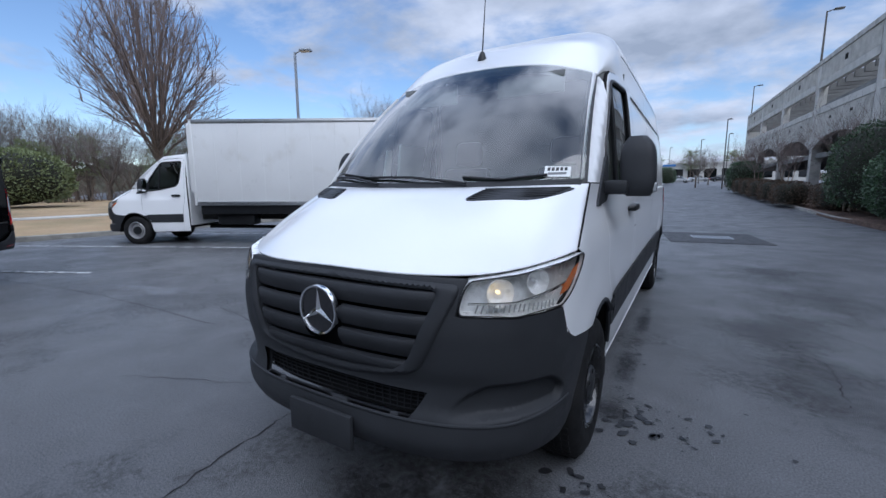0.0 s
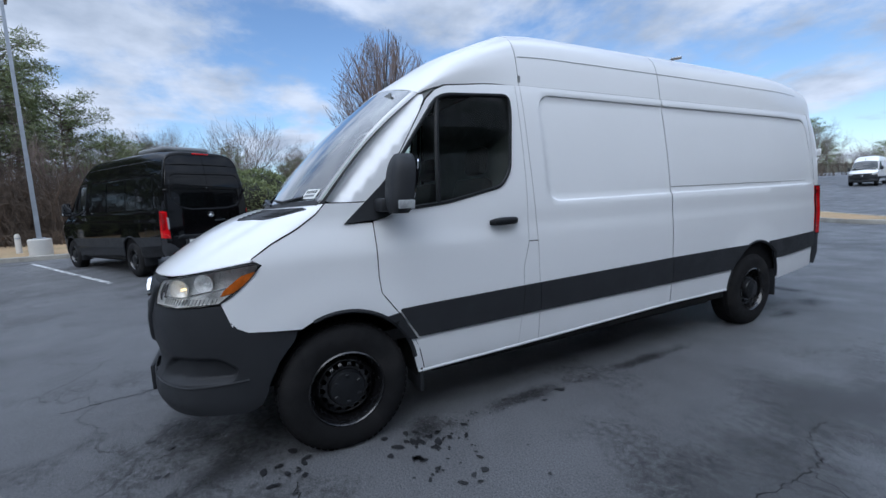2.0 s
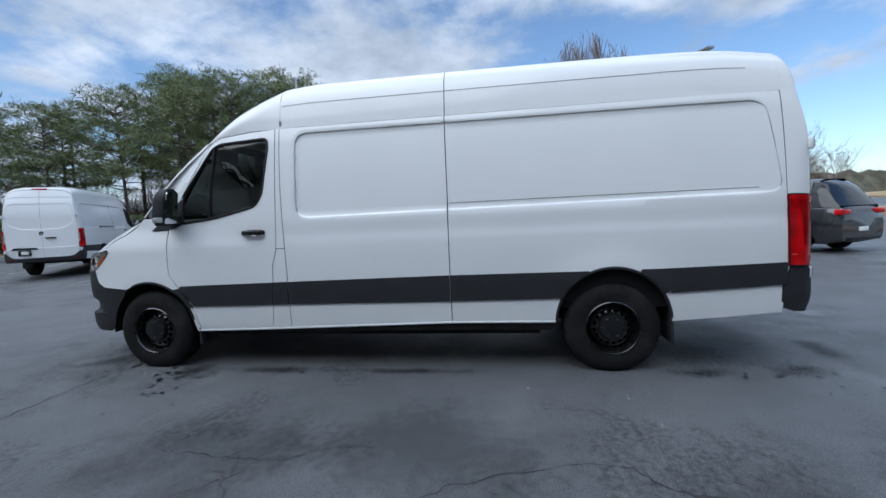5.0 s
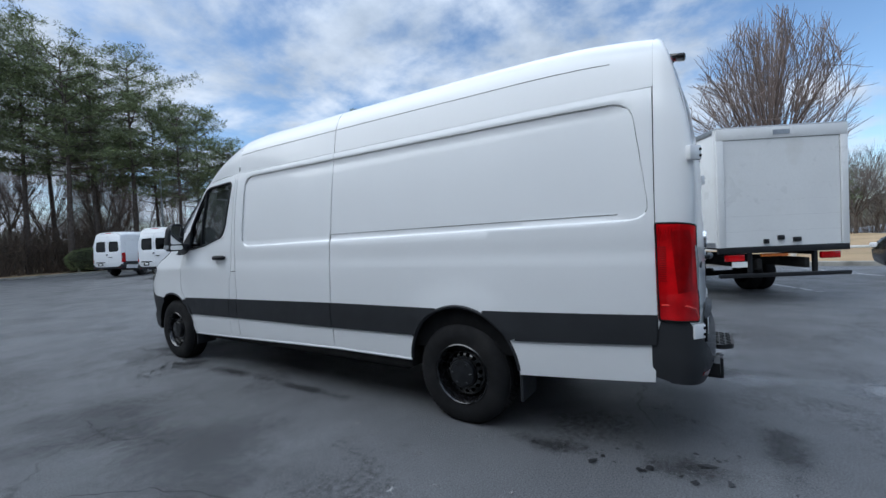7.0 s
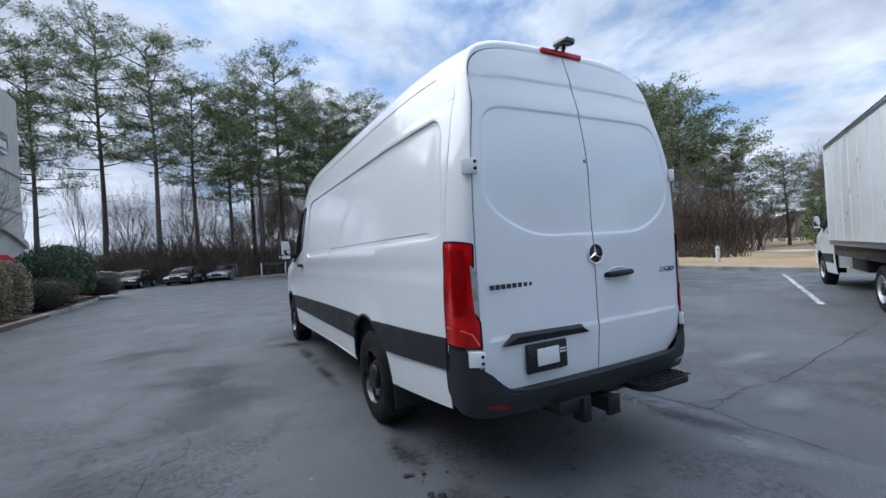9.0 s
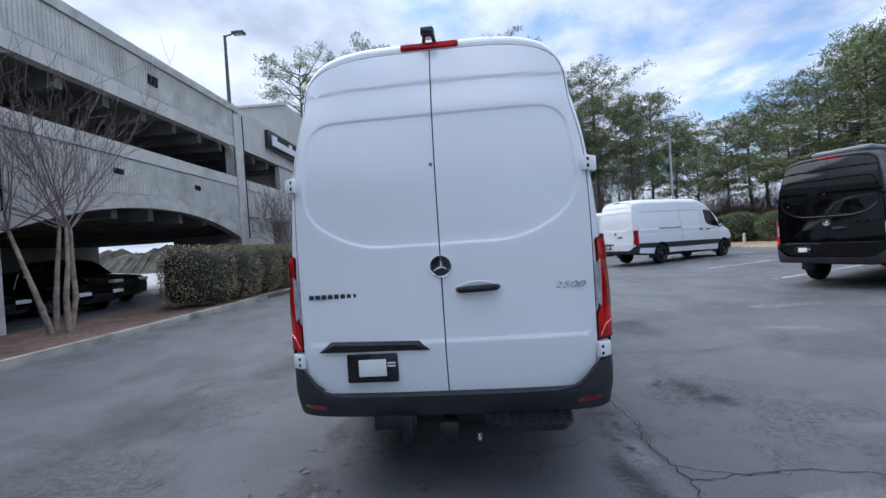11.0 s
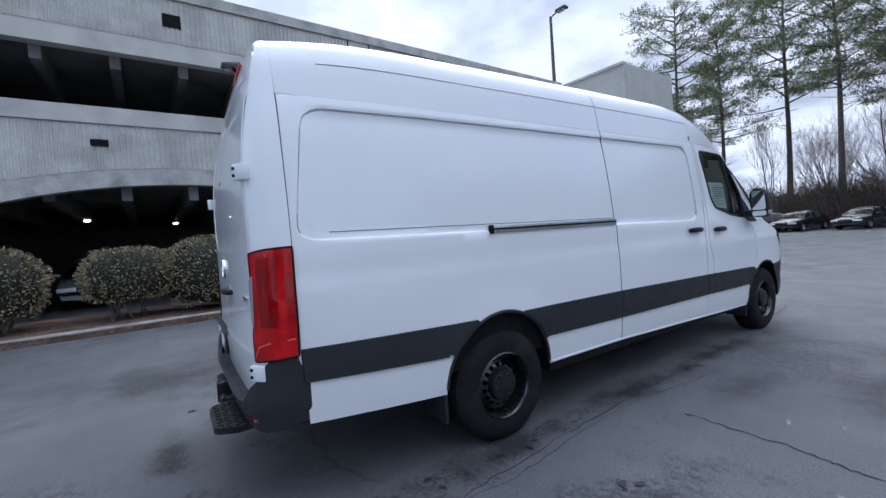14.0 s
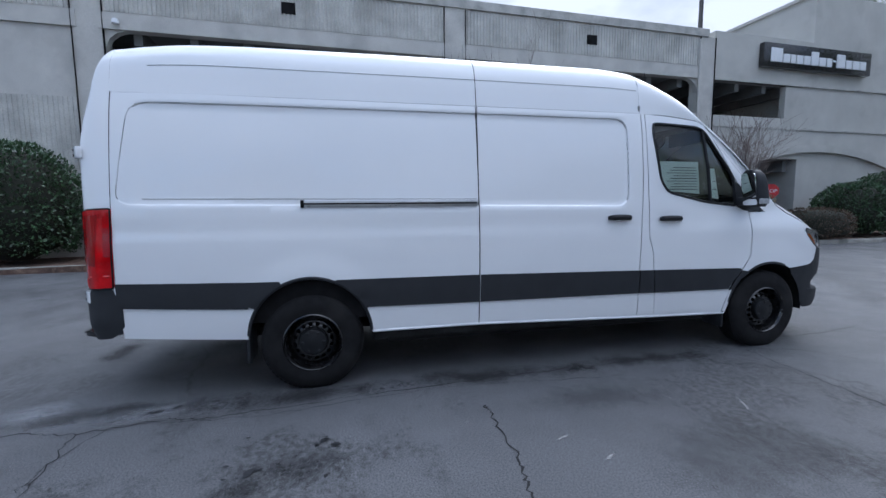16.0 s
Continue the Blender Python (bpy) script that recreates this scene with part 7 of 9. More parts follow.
def lot_lamp(at, tall, mat, arm, head_mat, base=0.0, square=True, label="tall steel parking lot lamp post"):
    """A pole with a flat head on a short arm."""
    lamp = thing("lot_lamp", label, "lamp post", "parking lot lamps", at=at)
    if base:
        part("concrete_base", lathe([(0.0, 0.0), (0.30, 0.0), (0.30, base - 0.03), (0.27, base), (0.0, base)], 28, pose(0, 0, 0, 0, -90, 0)), CONCRETE, lamp)
    pole = bmesh.new()
    tube(pole, [(0, 0, base), (0, 0, tall)], [0.085, 0.06], 4 if square else 12)
    part("pole", pole, mat, lamp, smooth=not square)
    part("pole_foot", bx(-0.15, 0.15, -0.15, 0.15, base, base + 0.03, 0.005), mat, lamp)
    bar = bmesh.new()
    tube(bar, [(0, 0, tall - 0.05), (arm, 0, tall + 0.06)], 0.035, 8)
    part("arm", bar, mat, lamp)
    head = bx(arm - 0.05, arm + 0.50 * (1 if arm > 0 else -1), -0.16, 0.16, tall + 0.0, tall + 0.11, 0.03)
    h = part("lamp_head", head, head_mat, lamp)
    part("lens", bx(arm + 0.02, arm + 0.42 * (1 if arm > 0 else -1), -0.12, 0.12, tall - 0.008, tall + 0.002), CLEAR_LENS, h)
    return lamp


for v, tall, foot_z in ((-9.7, 3.2, 8.25), (38.2, 3.6, 9.8), (67.5, 3.8, 10.4)):
    lot_lamp(GM @ pose(0.12, v, foot_z, 0, 0, 180 if v < 0 else 0), tall, LAMP_BROWN, 0.42, LAMP_BROWN, label="bronze lamp post on the garage parapet")
for x, y, tall, yaw in ((-14.8, -6.1, 8.05, 200), (-14.74, 11.62, 7.45, 20), (-15.1, -25.1, 8.4, 30), (-1.5, -42, 8.2, 0), (-14.7, -36.0, 8.5, 30), (-13.2, 23.0, 8.6, 30)):
    lot_lamp(pose(x, y, height(x, y) + 0.12, 0, 0, yaw), tall, GALVANISED, 0.30, GALVANISED, base=0.55, label="grey steel lot lamp post on a concrete base")
for x, y, tall in ((4.4, 62, 8.6), (2.0, 96, 8.5), (-12, 110, 8.5), (-5, 130, 9), (5.5, 78, 8)):
    lot_lamp(pose(x, y, height(x, y), 0, 0, 60), tall, LAMP_BROWN, 0.4, LAMP_BROWN)


# ---------- other vehicles ----------
CAR_GLASS = material("car_glass", (0.006, 0.007, 0.008), 0.04, coat=0.9, specular=0.1, vary=0, fine_vary=0, rough_vary=0.01)


def car_paint(name, rgb):
    return material(name, rgb, 0.25, metal=0.2, coat=1.0, scale=3, vary=0.06, fine_vary=0.02, rough_vary=0.03)


def build_car(name, label, category, paint, at, kind="sedan", group="", rim=True):
    """A parked car lofted along its length; nose to -y, rear to +y, wheels as parts."""
    shapes = {
        "sedan": dict(L=4.75, W=0.90, belt=[(0, 0.62), (0.25, 0.74), (1.2, 0.90), (3.6, 0.98), (4.5, 0.96), (4.75, 0.80)], top=[(1.15, 0.90), (1.95, 1.36), (2.5, 1.44), (3.2, 1.40), (4.05, 1.00)], wb=(0.92, 3.72), r=0.33),
        "suv": dict(L=4.85, W=0.95, belt=[(0, 0.80), (0.2, 0.98), (1.3, 1.10), (3.8, 1.18), (4.7, 1.15), (4.85, 0.95)], top=[(1.2, 1.10), (1.9, 1.66), (2.6, 1.76), (4.2, 1.72), (4.72, 1.16)], wb=(0.93, 3.78), r=0.37),
        "minivan": dict(L=5.1, W=0.96, belt=[(0, 0.72), (0.2, 0.92), (1.0, 1.10), (4.0, 1.20), (4.95, 1.18), (5.1, 0.95)], top=[(0.85, 1.08), (1.75, 1.74), (2.4, 1.88), (4.4, 1.88), (5.0, 1.20)], wb=(0.92, 4.12), r=0.345),
        "pickup": dict(L=5.6, W=0.98, belt=[(0, 0.85), (0.2, 1.02), (1.5, 1.14), (3.7, 1.18), (5.5, 1.18), (5.6, 1.0)], top=[(1.45, 1.12), (2.05, 1.70), (2.5, 1.78), (3.5, 1.76), (3.75, 1.2)], wb=(1.0, 4.35), r=0.39),
    }
    s = shapes[kind]
    car = thing(name, label, category, group, at=at)
    L, W = s["L"], s["W"]
    belt = pchip([a for a, _ in s["belt"]], [b for _, b in s["belt"]])
    roofl = pchip([a for a, _ in s["top"]], [b for _, b in s["top"]])

    def plan(y):
        q = abs(y - L / 2) / (L / 2)
        return W * (1 - 0.16 * q ** 5)
    body = bmesh.new()
    rows = []
    ys = [L * i / 48 for i in range(49)]
    for y in ys:
        w, t = plan(y), belt(y)
        lo = 0.24 + 0.10 * max(0, 1 - min(y, L - y) / 0.4)
        pts = [(0.55 * w, lo - 0.03), (0.93 * w, lo), (0.985 * w, lo + 0.12), (w, lo + 0.3), (0.995 * w, t - 0.18), (0.96 * w, t - 0.05), (0.88 * w, t), (0.5 * w, t + 0.025), (0, t + 0.03)]
        for c in s["wb"]:
            d = s["r"] * 1.14
            if abs(y - c) < d:
                arch = s["r"] + math.sqrt(d * d - (y - c) ** 2)
                pts = [(x, z if x < 0.6 * w else max(z, min(arch, t - 0.08))) for x, z in pts]
        rows.append([body.verts.new((x, y, z)) for x, z in pts] + [body.verts.new((-x, y, z)) for x, z in pts[-2::-1]])
    for a, b in zip(rows, rows[1:]):
        for i in range(len(a) - 1):
            body.faces.new((a[i], b[i], b[i + 1], a[i + 1]))
    body.faces.new(rows[0][::-1])
    body.faces.new(rows[-1])
    bmesh.ops.recalc_face_normals(body, faces=body.faces)
    part("body", body, paint, car, angle=40)
    # glasshouse and roof
    y0, y1 = s["top"][0][0], s["top"][-1][0]
    gh = bmesh.new()
    rows = []
    for i in range(33):
        y = y0 + (y1 - y0) * i / 32
        w, b, t = plan(y), belt(y) - 0.02, max(roofl(y), belt(y))
        k = (t - b) / 0.5
        pts = [(0.93 * w, b), (0.93 * w - 0.10 * k, b + (t - b) * 0.55), (0.93 * w - 0.20 * k, b + (t - b) * 0.93), (0.93 * w - 0.30 * k, t - 0.005), (0, t + 0.02 * k)]
        rows.append([gh.verts.new((x, y, z)) for x, z in pts] + [gh.verts.new((-x, y, z)) for x, z in pts[-2::-1]])
    for a, b in zip(rows, rows[1:]):
        for i in range(len(a) - 1):
            gh.faces.new((a[i], b[i], b[i + 1], a[i + 1]))
    bmesh.ops.recalc_face_normals(gh, faces=gh.faces)
    part("glazing", gh, CAR_GLASS, car, "dark tinted windows", angle=50)
    top = bmesh.new()
    rows = []
    ya, yb = s["top"][1][0] - 0.05, s["top"][-2][0] + 0.05
    for i in range(21):
        y = ya + (yb - ya) * i / 20
        w, b, t = plan(y), belt(y) - 0.02, roofl(y)
        k = (t - b) / 0.5
        pts = [(0.93 * w - 0.19 * k, b + (t - b) * 0.90), (0.93 * w - 0.27 * k, t + 0.010), (0.4, t + 0.02 * k + 0.012), (0, t + 0.02 * k + 0.014)]
        rows.append([top.verts.new((x, y, z)) for x, z in pts] + [top.verts.new((-x, y, z)) for x, z in pts[-2::-1]])
    for a, b in zip(rows, rows[1:]):
        for i in range(len(a) - 1):
            top.faces.new((a[i], b[i], b[i + 1], a[i + 1]))
    bmesh.ops.recalc_face_normals(top, faces=top.faces)
    part("roof", top, paint, car)
    for y in (s["top"][1][0] + 0.2, (y0 + y1) / 2 + 0.2, s["top"][-2][0] - 0.1):
        for sgn in (1, -1):
            w, b, t = plan(y), belt(y), roofl(y)
            k = (t - b) / 0.5
            pl = bmesh.new()
            tube(pl, [(sgn * (0.935 * w + 0.004), y, b - 0.02), (sgn * (0.93 * w - 0.20 * k + 0.006), y + 0.03, b + (t - b) * 0.93)], 0.03, 6)
            part("pillar", pl, paint, car)
    for sgn in (1, -1):
        part("headlight", bx(sgn * 0.42 * W, sgn * 0.90 * W, -0.01, 0.22, belt(0.1) - 0.13, belt(0.1) - 0.01, 0.03), REFLECTOR, car)
        part("tail_light", bx(sgn * 0.52 * W, sgn * 0.91 * W, L - 0.16, L + 0.012, belt(L - 0.1) - 0.16, belt(L - 0.1) - 0.02, 0.03), RED_LENS, car)
        part("door_mirror", bx(sgn * (W - 0.04), sgn * (W + 0.12), y0 + 0.30, y0 + 0.42, belt(y0) + 0.02, belt(y0) + 0.15, 0.04), paint, car)
        for dy in (0.9, 1.9):
            part("door_handle", bx(sgn * (W - 0.005), sgn * (W + 0.02), y0 + dy, y0 + dy + 0.16, belt(y0 + dy) - 0.16, belt(y0 + dy) - 0.13, 0.006), CHROME, car)
    part("front_grille", bx(-0.42 * W, 0.42 * W, -0.02, 0.05, 0.42, belt(0) - 0.05, 0.02), TRIM_BLACK, car)
    part("bumper_insert", bx(-0.7 * W, 0.7 * W, L - 0.06, L + 0.015, 0.32, 0.42, 0.02), TRIM_BLACK, car)
    part("number_plate", bx(-0.17, 0.17, L + 0.0, L + 0.02, 0.55, 0.66, 0.004), PAPER, car)
    for c in s["wb"]:
        for sgn in (1, -1):
            wheel_at(car, sgn * (W - 0.13), c, s["r"] * 1.0, steel=False, scale=s["r"] / 0.378)
    return car


def build_truck(at):
    """Cab and long white box body on an open chassis."""
    t = build_van("white box truck with van cab and plain white box body", WHITE, at, truck=True)
    t.name = "box_truck"
    t["category"] = "truck"
    part("cab_back", bx(-0.93, 0.93, 1.45, 1.47, 0.5, 2.34, 0.03), WHITE, t)
    y0, y1, w, z0, z1 = 1.72, 6.60, 1.10, 1.02, 3.12
    b = part("box_body", bx(-w, w, y0, y1, z0, z1, 0.02), BOX_WHITE, t, "plain white box body")
    for x in (-w, w):
        for z in (z0, z1 - 0.07):
            part("edge_rail", bx(x - 0.012, x + 0.012, y0, y1, z, z + 0.07 + 0.03 * (z == z0), 0.004), ALUMINIUM, b)
        for y in (y0, y1 - 0.06):
            part("corner_post", bx(x - 0.014, x + 0.014, y, y + 0.06, z0, z1, 0.006), BOX_WHITE, b)
        for i in range(1, 8):
            y = y0 + (y1 - y0) * i / 8
            part("panel_joint", bx(x - 0.004, x + 0.004, y - 0.008, y + 0.008, z0 + 0.1, z1 - 0.07), BOX_WHITE, b)
    part("roof_cap", bx(-w - 0.015, w + 0.015, y0 - 0.02, y1 + 0.02, z1, z1 + 0.025, 0.008), ALUMINIUM, b)
    part("front_fairing", bx(-w + 0.03, w - 0.03, y0 - 0.10, y0, z0 + 0.3, z1 - 0.05, 0.09, segments=4), BOX_WHITE, b)
    # rear: frame and roll-up door
    part("rear_frame", bx(-w, w, y1, y1 + 0.03, z1 - 0.20, z1, 0.006), BOX_WHITE, b)
    for x in (-w + 0.06, w - 0.06):
        part("rear_post", bx(x - 0.06, x + 0.06, y1, y1 + 0.03, z0, z1 - 0.2, 0.006), BOX_WHITE, b)
    part("door_shadow", bx(-w + 0.12, w - 0.12, y1 - 0.012, y1 + 0.002, z0, z1 - 0.19), DARK, b)
    for i in range(7):
        z = z0 + 0.005 + i * (z1 - 0.21 - z0) / 7
        part("door_slat", bx(-w + 0.13, w - 0.13, y1 - 0.002, y1 + 0.012, z, z + (z1 - 0.21 - z0) / 7 - 0.001), BOX_WHITE, b, smooth=False)
    part("rear_sign", bx(-0.14, 0.14, y1 + 0.03, y1 + 0.04, z1 - 0.14, z1 - 0.06), GALVANISED, b)
    for x, z, s in ((0.05, 1.16, 0.05), (-0.22, 1.12, 0.06), (0.30, 1.10, 0.04)):
        part("latch", bx(x - s, x + s, y1 + 0.01, y1 + 0.06, z - 0.03, z + 0.05, 0.01), TRIM_BLACK, b)
    part("rear_sill", bx(-w, w, y1 - 0.05, y1 + 0.03, z0 - 0.11, z0, 0.008), TRIM_BLACK, b)
    bar = bx(-w, w, y1 - 0.02, y1 + 0.06, 0.48, 0.55, 0.01)
    part("under_ride_bar", bar, TRIM_BLACK, t)
    for x in (-0.55, 0.55):
        part("bar_hanger", bx(x - 0.03, x + 0.03, y1 - 0.06, y1, 0.5, z0 - 0.08), TRIM_BLACK, t)
        part("chassis_rail", bx(x - 0.15 * (1 if x > 0 else -1) - 0.04, x - 0.15 * (1 if x > 0 else -1) + 0.04, 0.8, y1, 0.62, 0.80), UNDERBODY, t)
        part("tail_lamp", bx(x + 0.10 * (1 if x > 0 else -1), x + 0.42 * (1 if x > 0 else -1), y1 - 0.06, y1 + 0.0, z0 - 0.25, z0 - 0.13, 0.01), RED_LENS, t)
    part("plate", bx(0.60, 0.86, y1 - 0.03, y1 - 0.01, z0 - 0.36, z0 - 0.26), PAPER, t)
    part("yellow_bar", bx(-0.1, 0.35, y1 - 0.06, y1 - 0.02, z0 - 0.18, z0 - 0.13), AMBER, t)
    part("side_skirt", bx(w - 0.10, w - 0.06, y0 + 0.1, y1 - 0.6, z0 - 0.22, z0, 0.01), TRIM_BLACK, t)
    part("side_skirt", bx(-w + 0.06, -w + 0.10, y0 + 0.1, y1 - 0.6, z0 - 0.22, z0, 0.01), TRIM_BLACK, t)
    part("fuel_tank", bx(0.45, 0.85, 2.1, 3.1, 0.50, 0.85, 0.06), TRIM_BLACK, t)
    part("mud_flap", bx(0.55, 1.0, 5.15, 5.17, 0.25, 0.85), TRIM_BLACK, t)
    for sgn in (1, -1):
        for dx in (0.0, 0.27):
            wheel_at(t, sgn * (0.90 - dx), 4.62, 0.372, rim_mat=RIM_GREY)
    ax = bmesh.new()
    tube(ax, [(-0.8, 4.62, 0.375), (0.8, 4.62, 0.375)], 0.06, 10)
    part("rear_axle", ax, UNDERBODY, t)
    part("engine_bay", bx(-0.6, 0.6, -0.75, 1.4, 0.42, 0.8, 0.05), UNDERBODY, t)
    return t


def bollard(at):
    b = thing("bollard", "short pale concrete bollard on the lawn edge", "bollard", "lawn bollards", at=at)
    part("post", lathe([(0.0, 0.0), (0.085, 0.0), (0.08, 0.62), (0.05, 0.68), (0.0, 0.69)], 16, pose(0, 0, 0, 0, -90, 0)), CONCRETE, b)
    part("band", lathe([(0.087, 0.52), (0.087, 0.55), (0.080, 0.56), (0.080, 0.51)], 16, pose(0, 0, 0, 0, -90, 0), closed=True), GALVANISED, b)
    return b


# ---------- plants ----------
BARK = material("bark", (0.105, 0.085, 0.072), 0.95, scale=4, vary=0.3, fine=40, fine_vary=0.3, bump=0.02, bump_scale=18)
BARK_PALE = material("pale_smooth_bark", (0.30, 0.235, 0.185), 0.85, scale=6, vary=0.25, fine=40, fine_vary=0.2, second=(0.19, 0.14, 0.11), second_at=(0.48, 0.62), second_scale=5)
TWIG = material("bare_twigs", (0.19, 0.15, 0.135), 0.95, vary=0.25, scale=1.0)
TWIG_GREY = material("grey_bare_twigs", (0.17, 0.15, 0.14), 0.95, vary=0.25, scale=1.0)
NEEDLES = material("pine_needles", (0.150, 0.182, 0.080), 0.75, scale=0.6, vary=0.35, fine=6, fine_vary=0.25, island=0.35)
HOLLY = material("holly_leaves", (0.045, 0.090, 0.038), 0.35, scale=2, vary=0.3, fine=14, fine_vary=0.3, island=0.4, specular=0.6)
HEDGE = material("hedge_leaves", (0.235, 0.20, 0.115), 0.6, scale=2, vary=0.3, fine=14, fine_vary=0.3, island=0.45)
HEDGE_BROWN = material("rusty_hedge_leaves", (0.085, 0.055, 0.034), 0.65, scale=2, vary=0.3, fine=14, fine_vary=0.3, island=0.45)
BRUSH = material("bare_brush", (0.105, 0.080, 0.062), 0.95, scale=0.5, vary=0.35, fine=5, fine_vary=0.3, island=0.3)
# near-black fill that paints the shade deep between the leaves
SHADE_CORE = material("shrub_core", (0.020, 0.022, 0.014), 0.95, vary=0.3)


def raw(name, verts, faces, mat, parent, label="", smooth=False):
    me = bpy.data.meshes.new(name)
    me.from_pydata(verts, [], faces)
    me.materials.append(mat)
    if smooth:
        me.polygons.foreach_set("use_smooth", [True] * len(me.polygons))
    me.update()
    ob = new(name, me)
    ob.parent = parent
    if label:
        ob["label"] = label
    return ob


class Net:
    """Collects many small pieces for one mesh."""

    def __init__(self):
        self.v, self.f = [], []

    def limb(self, points, radii, sides=4):
        up, start = None, len(self.v)
        for i, p in enumerate(points):
            d = (points[min(i + 1, len(points) - 1)] - points[max(i - 1, 0)]).normalized()
            up = d.orthogonal().normalized() if up is None else (up - d * up.dot(d)).normalized()
            s = d.cross(up)
            self.v += [tuple(p + radii[i] * (math.cos(2 * math.pi * k / sides) * up + math.sin(2 * math.pi * k / sides) * s)) for k in range(sides)]
        for i in range(len(points) - 1):
            a, b = start + i * sides, start + (i + 1) * sides
            self.f += [(a + k, a + (k + 1) % sides, b + (k + 1) % sides, b + k) for k in range(sides)]

    def blade(self, p, d, n, length, wide):
        s = d.cross(n).normalized() * wide / 2
        i = len(self.v)
        self.v += [tuple(p - s * 0.5), tuple(p + d * length * 0.5 - s), tuple(p + d * length), tuple(p + d * length * 0.5 + s)]
        self.f.append((i, i + 1, i + 2, i + 3))

    def tuft(self, rng, p, r, blades=9, wide=0.35):
        for _ in range(blades):
            d = Vector((rng.gauss(0, 1), rng.gauss(0, 1), rng.gauss(0.25, 0.8))).normalized()
            n = Vector((rng.gauss(0, 1), rng.gauss(0, 1), rng.gauss(0, 1)))
            self.blade(p + d * r * 0.1, d, n, r * rng.uniform(0.6, 1.1), r * wide)


def rnd_dir(rng, d, spread):
    return (d + Vector((rng.gauss(0, spread), rng.gauss(0, spread), rng.gauss(0, spread)))).normalized()


def branch_tree(name, label, at, seed, tall, trunk, spread, levels, kids, bark, twig, up_pull=0.2, low=0.18, first=7, group="", vase=0.6, thin=0.012):
    """A bare tree: tapered trunk, limbs and many twigs."""
    rng = random.Random(seed)
    tree = thing(name, label, "tree", group, at=at)
    wood, fine = Net(), Net()

    def grow(p, d, length, r, level):
        n = 4 if level < 2 else 3
        pts, radii = [p], [r]
        for i in range(1, n + 1):
            d = rnd_dir(rng, d + Vector((0, 0, up_pull * 0.35)), spread * 0.28)
            pts.append(pts[-1] + d * length / n)
            radii.append(max(r * (1 - 0.62 * i / n), thin * 0.5))
        (wood if level < 2 else fine).limb(pts, radii, 6 if level < 1 else (4 if level < 2 else 3))
        if level >= levels:
            return
        for k in range(kids[level]):
            t = rng.uniform(0.35, 1.0)
            i = min(int(t * n), n - 1)
            q = pts[i].lerp(pts[i + 1], t * n - i)
            nd = rnd_dir(rng, d, spread)
            nd = (nd + Vector((0, 0, up_pull))).normalized()
            grow(q, nd, length * rng.uniform(0.50, 0.78), max(radii[i] * 0.55, thin * 0.6), level + 1)
    top = tall * low
    wood.limb([Vector((0, 0, -0.1)), Vector((0.02, 0, top * 0.3)), Vector((0.0, 0.02, top))], [trunk * 1.3, trunk, trunk * 0.9], 10)
    for k in range(first):
        a = 2 * math.pi * (k + rng.uniform(-0.3, 0.3)) / first
        d = Vector((math.cos(a) * vase, math.sin(a) * vase, 1)).normalized()
        grow(Vector((0, 0, top * rng.uniform(0.75, 1.0))), d, tall * rng.uniform(0.42, 0.52), trunk * 0.5, 0)
    raw("trunk", wood.v, wood.f, bark, tree, smooth=True)
    raw("crown", fine.v, fine.f, twig, tree)
    return tree


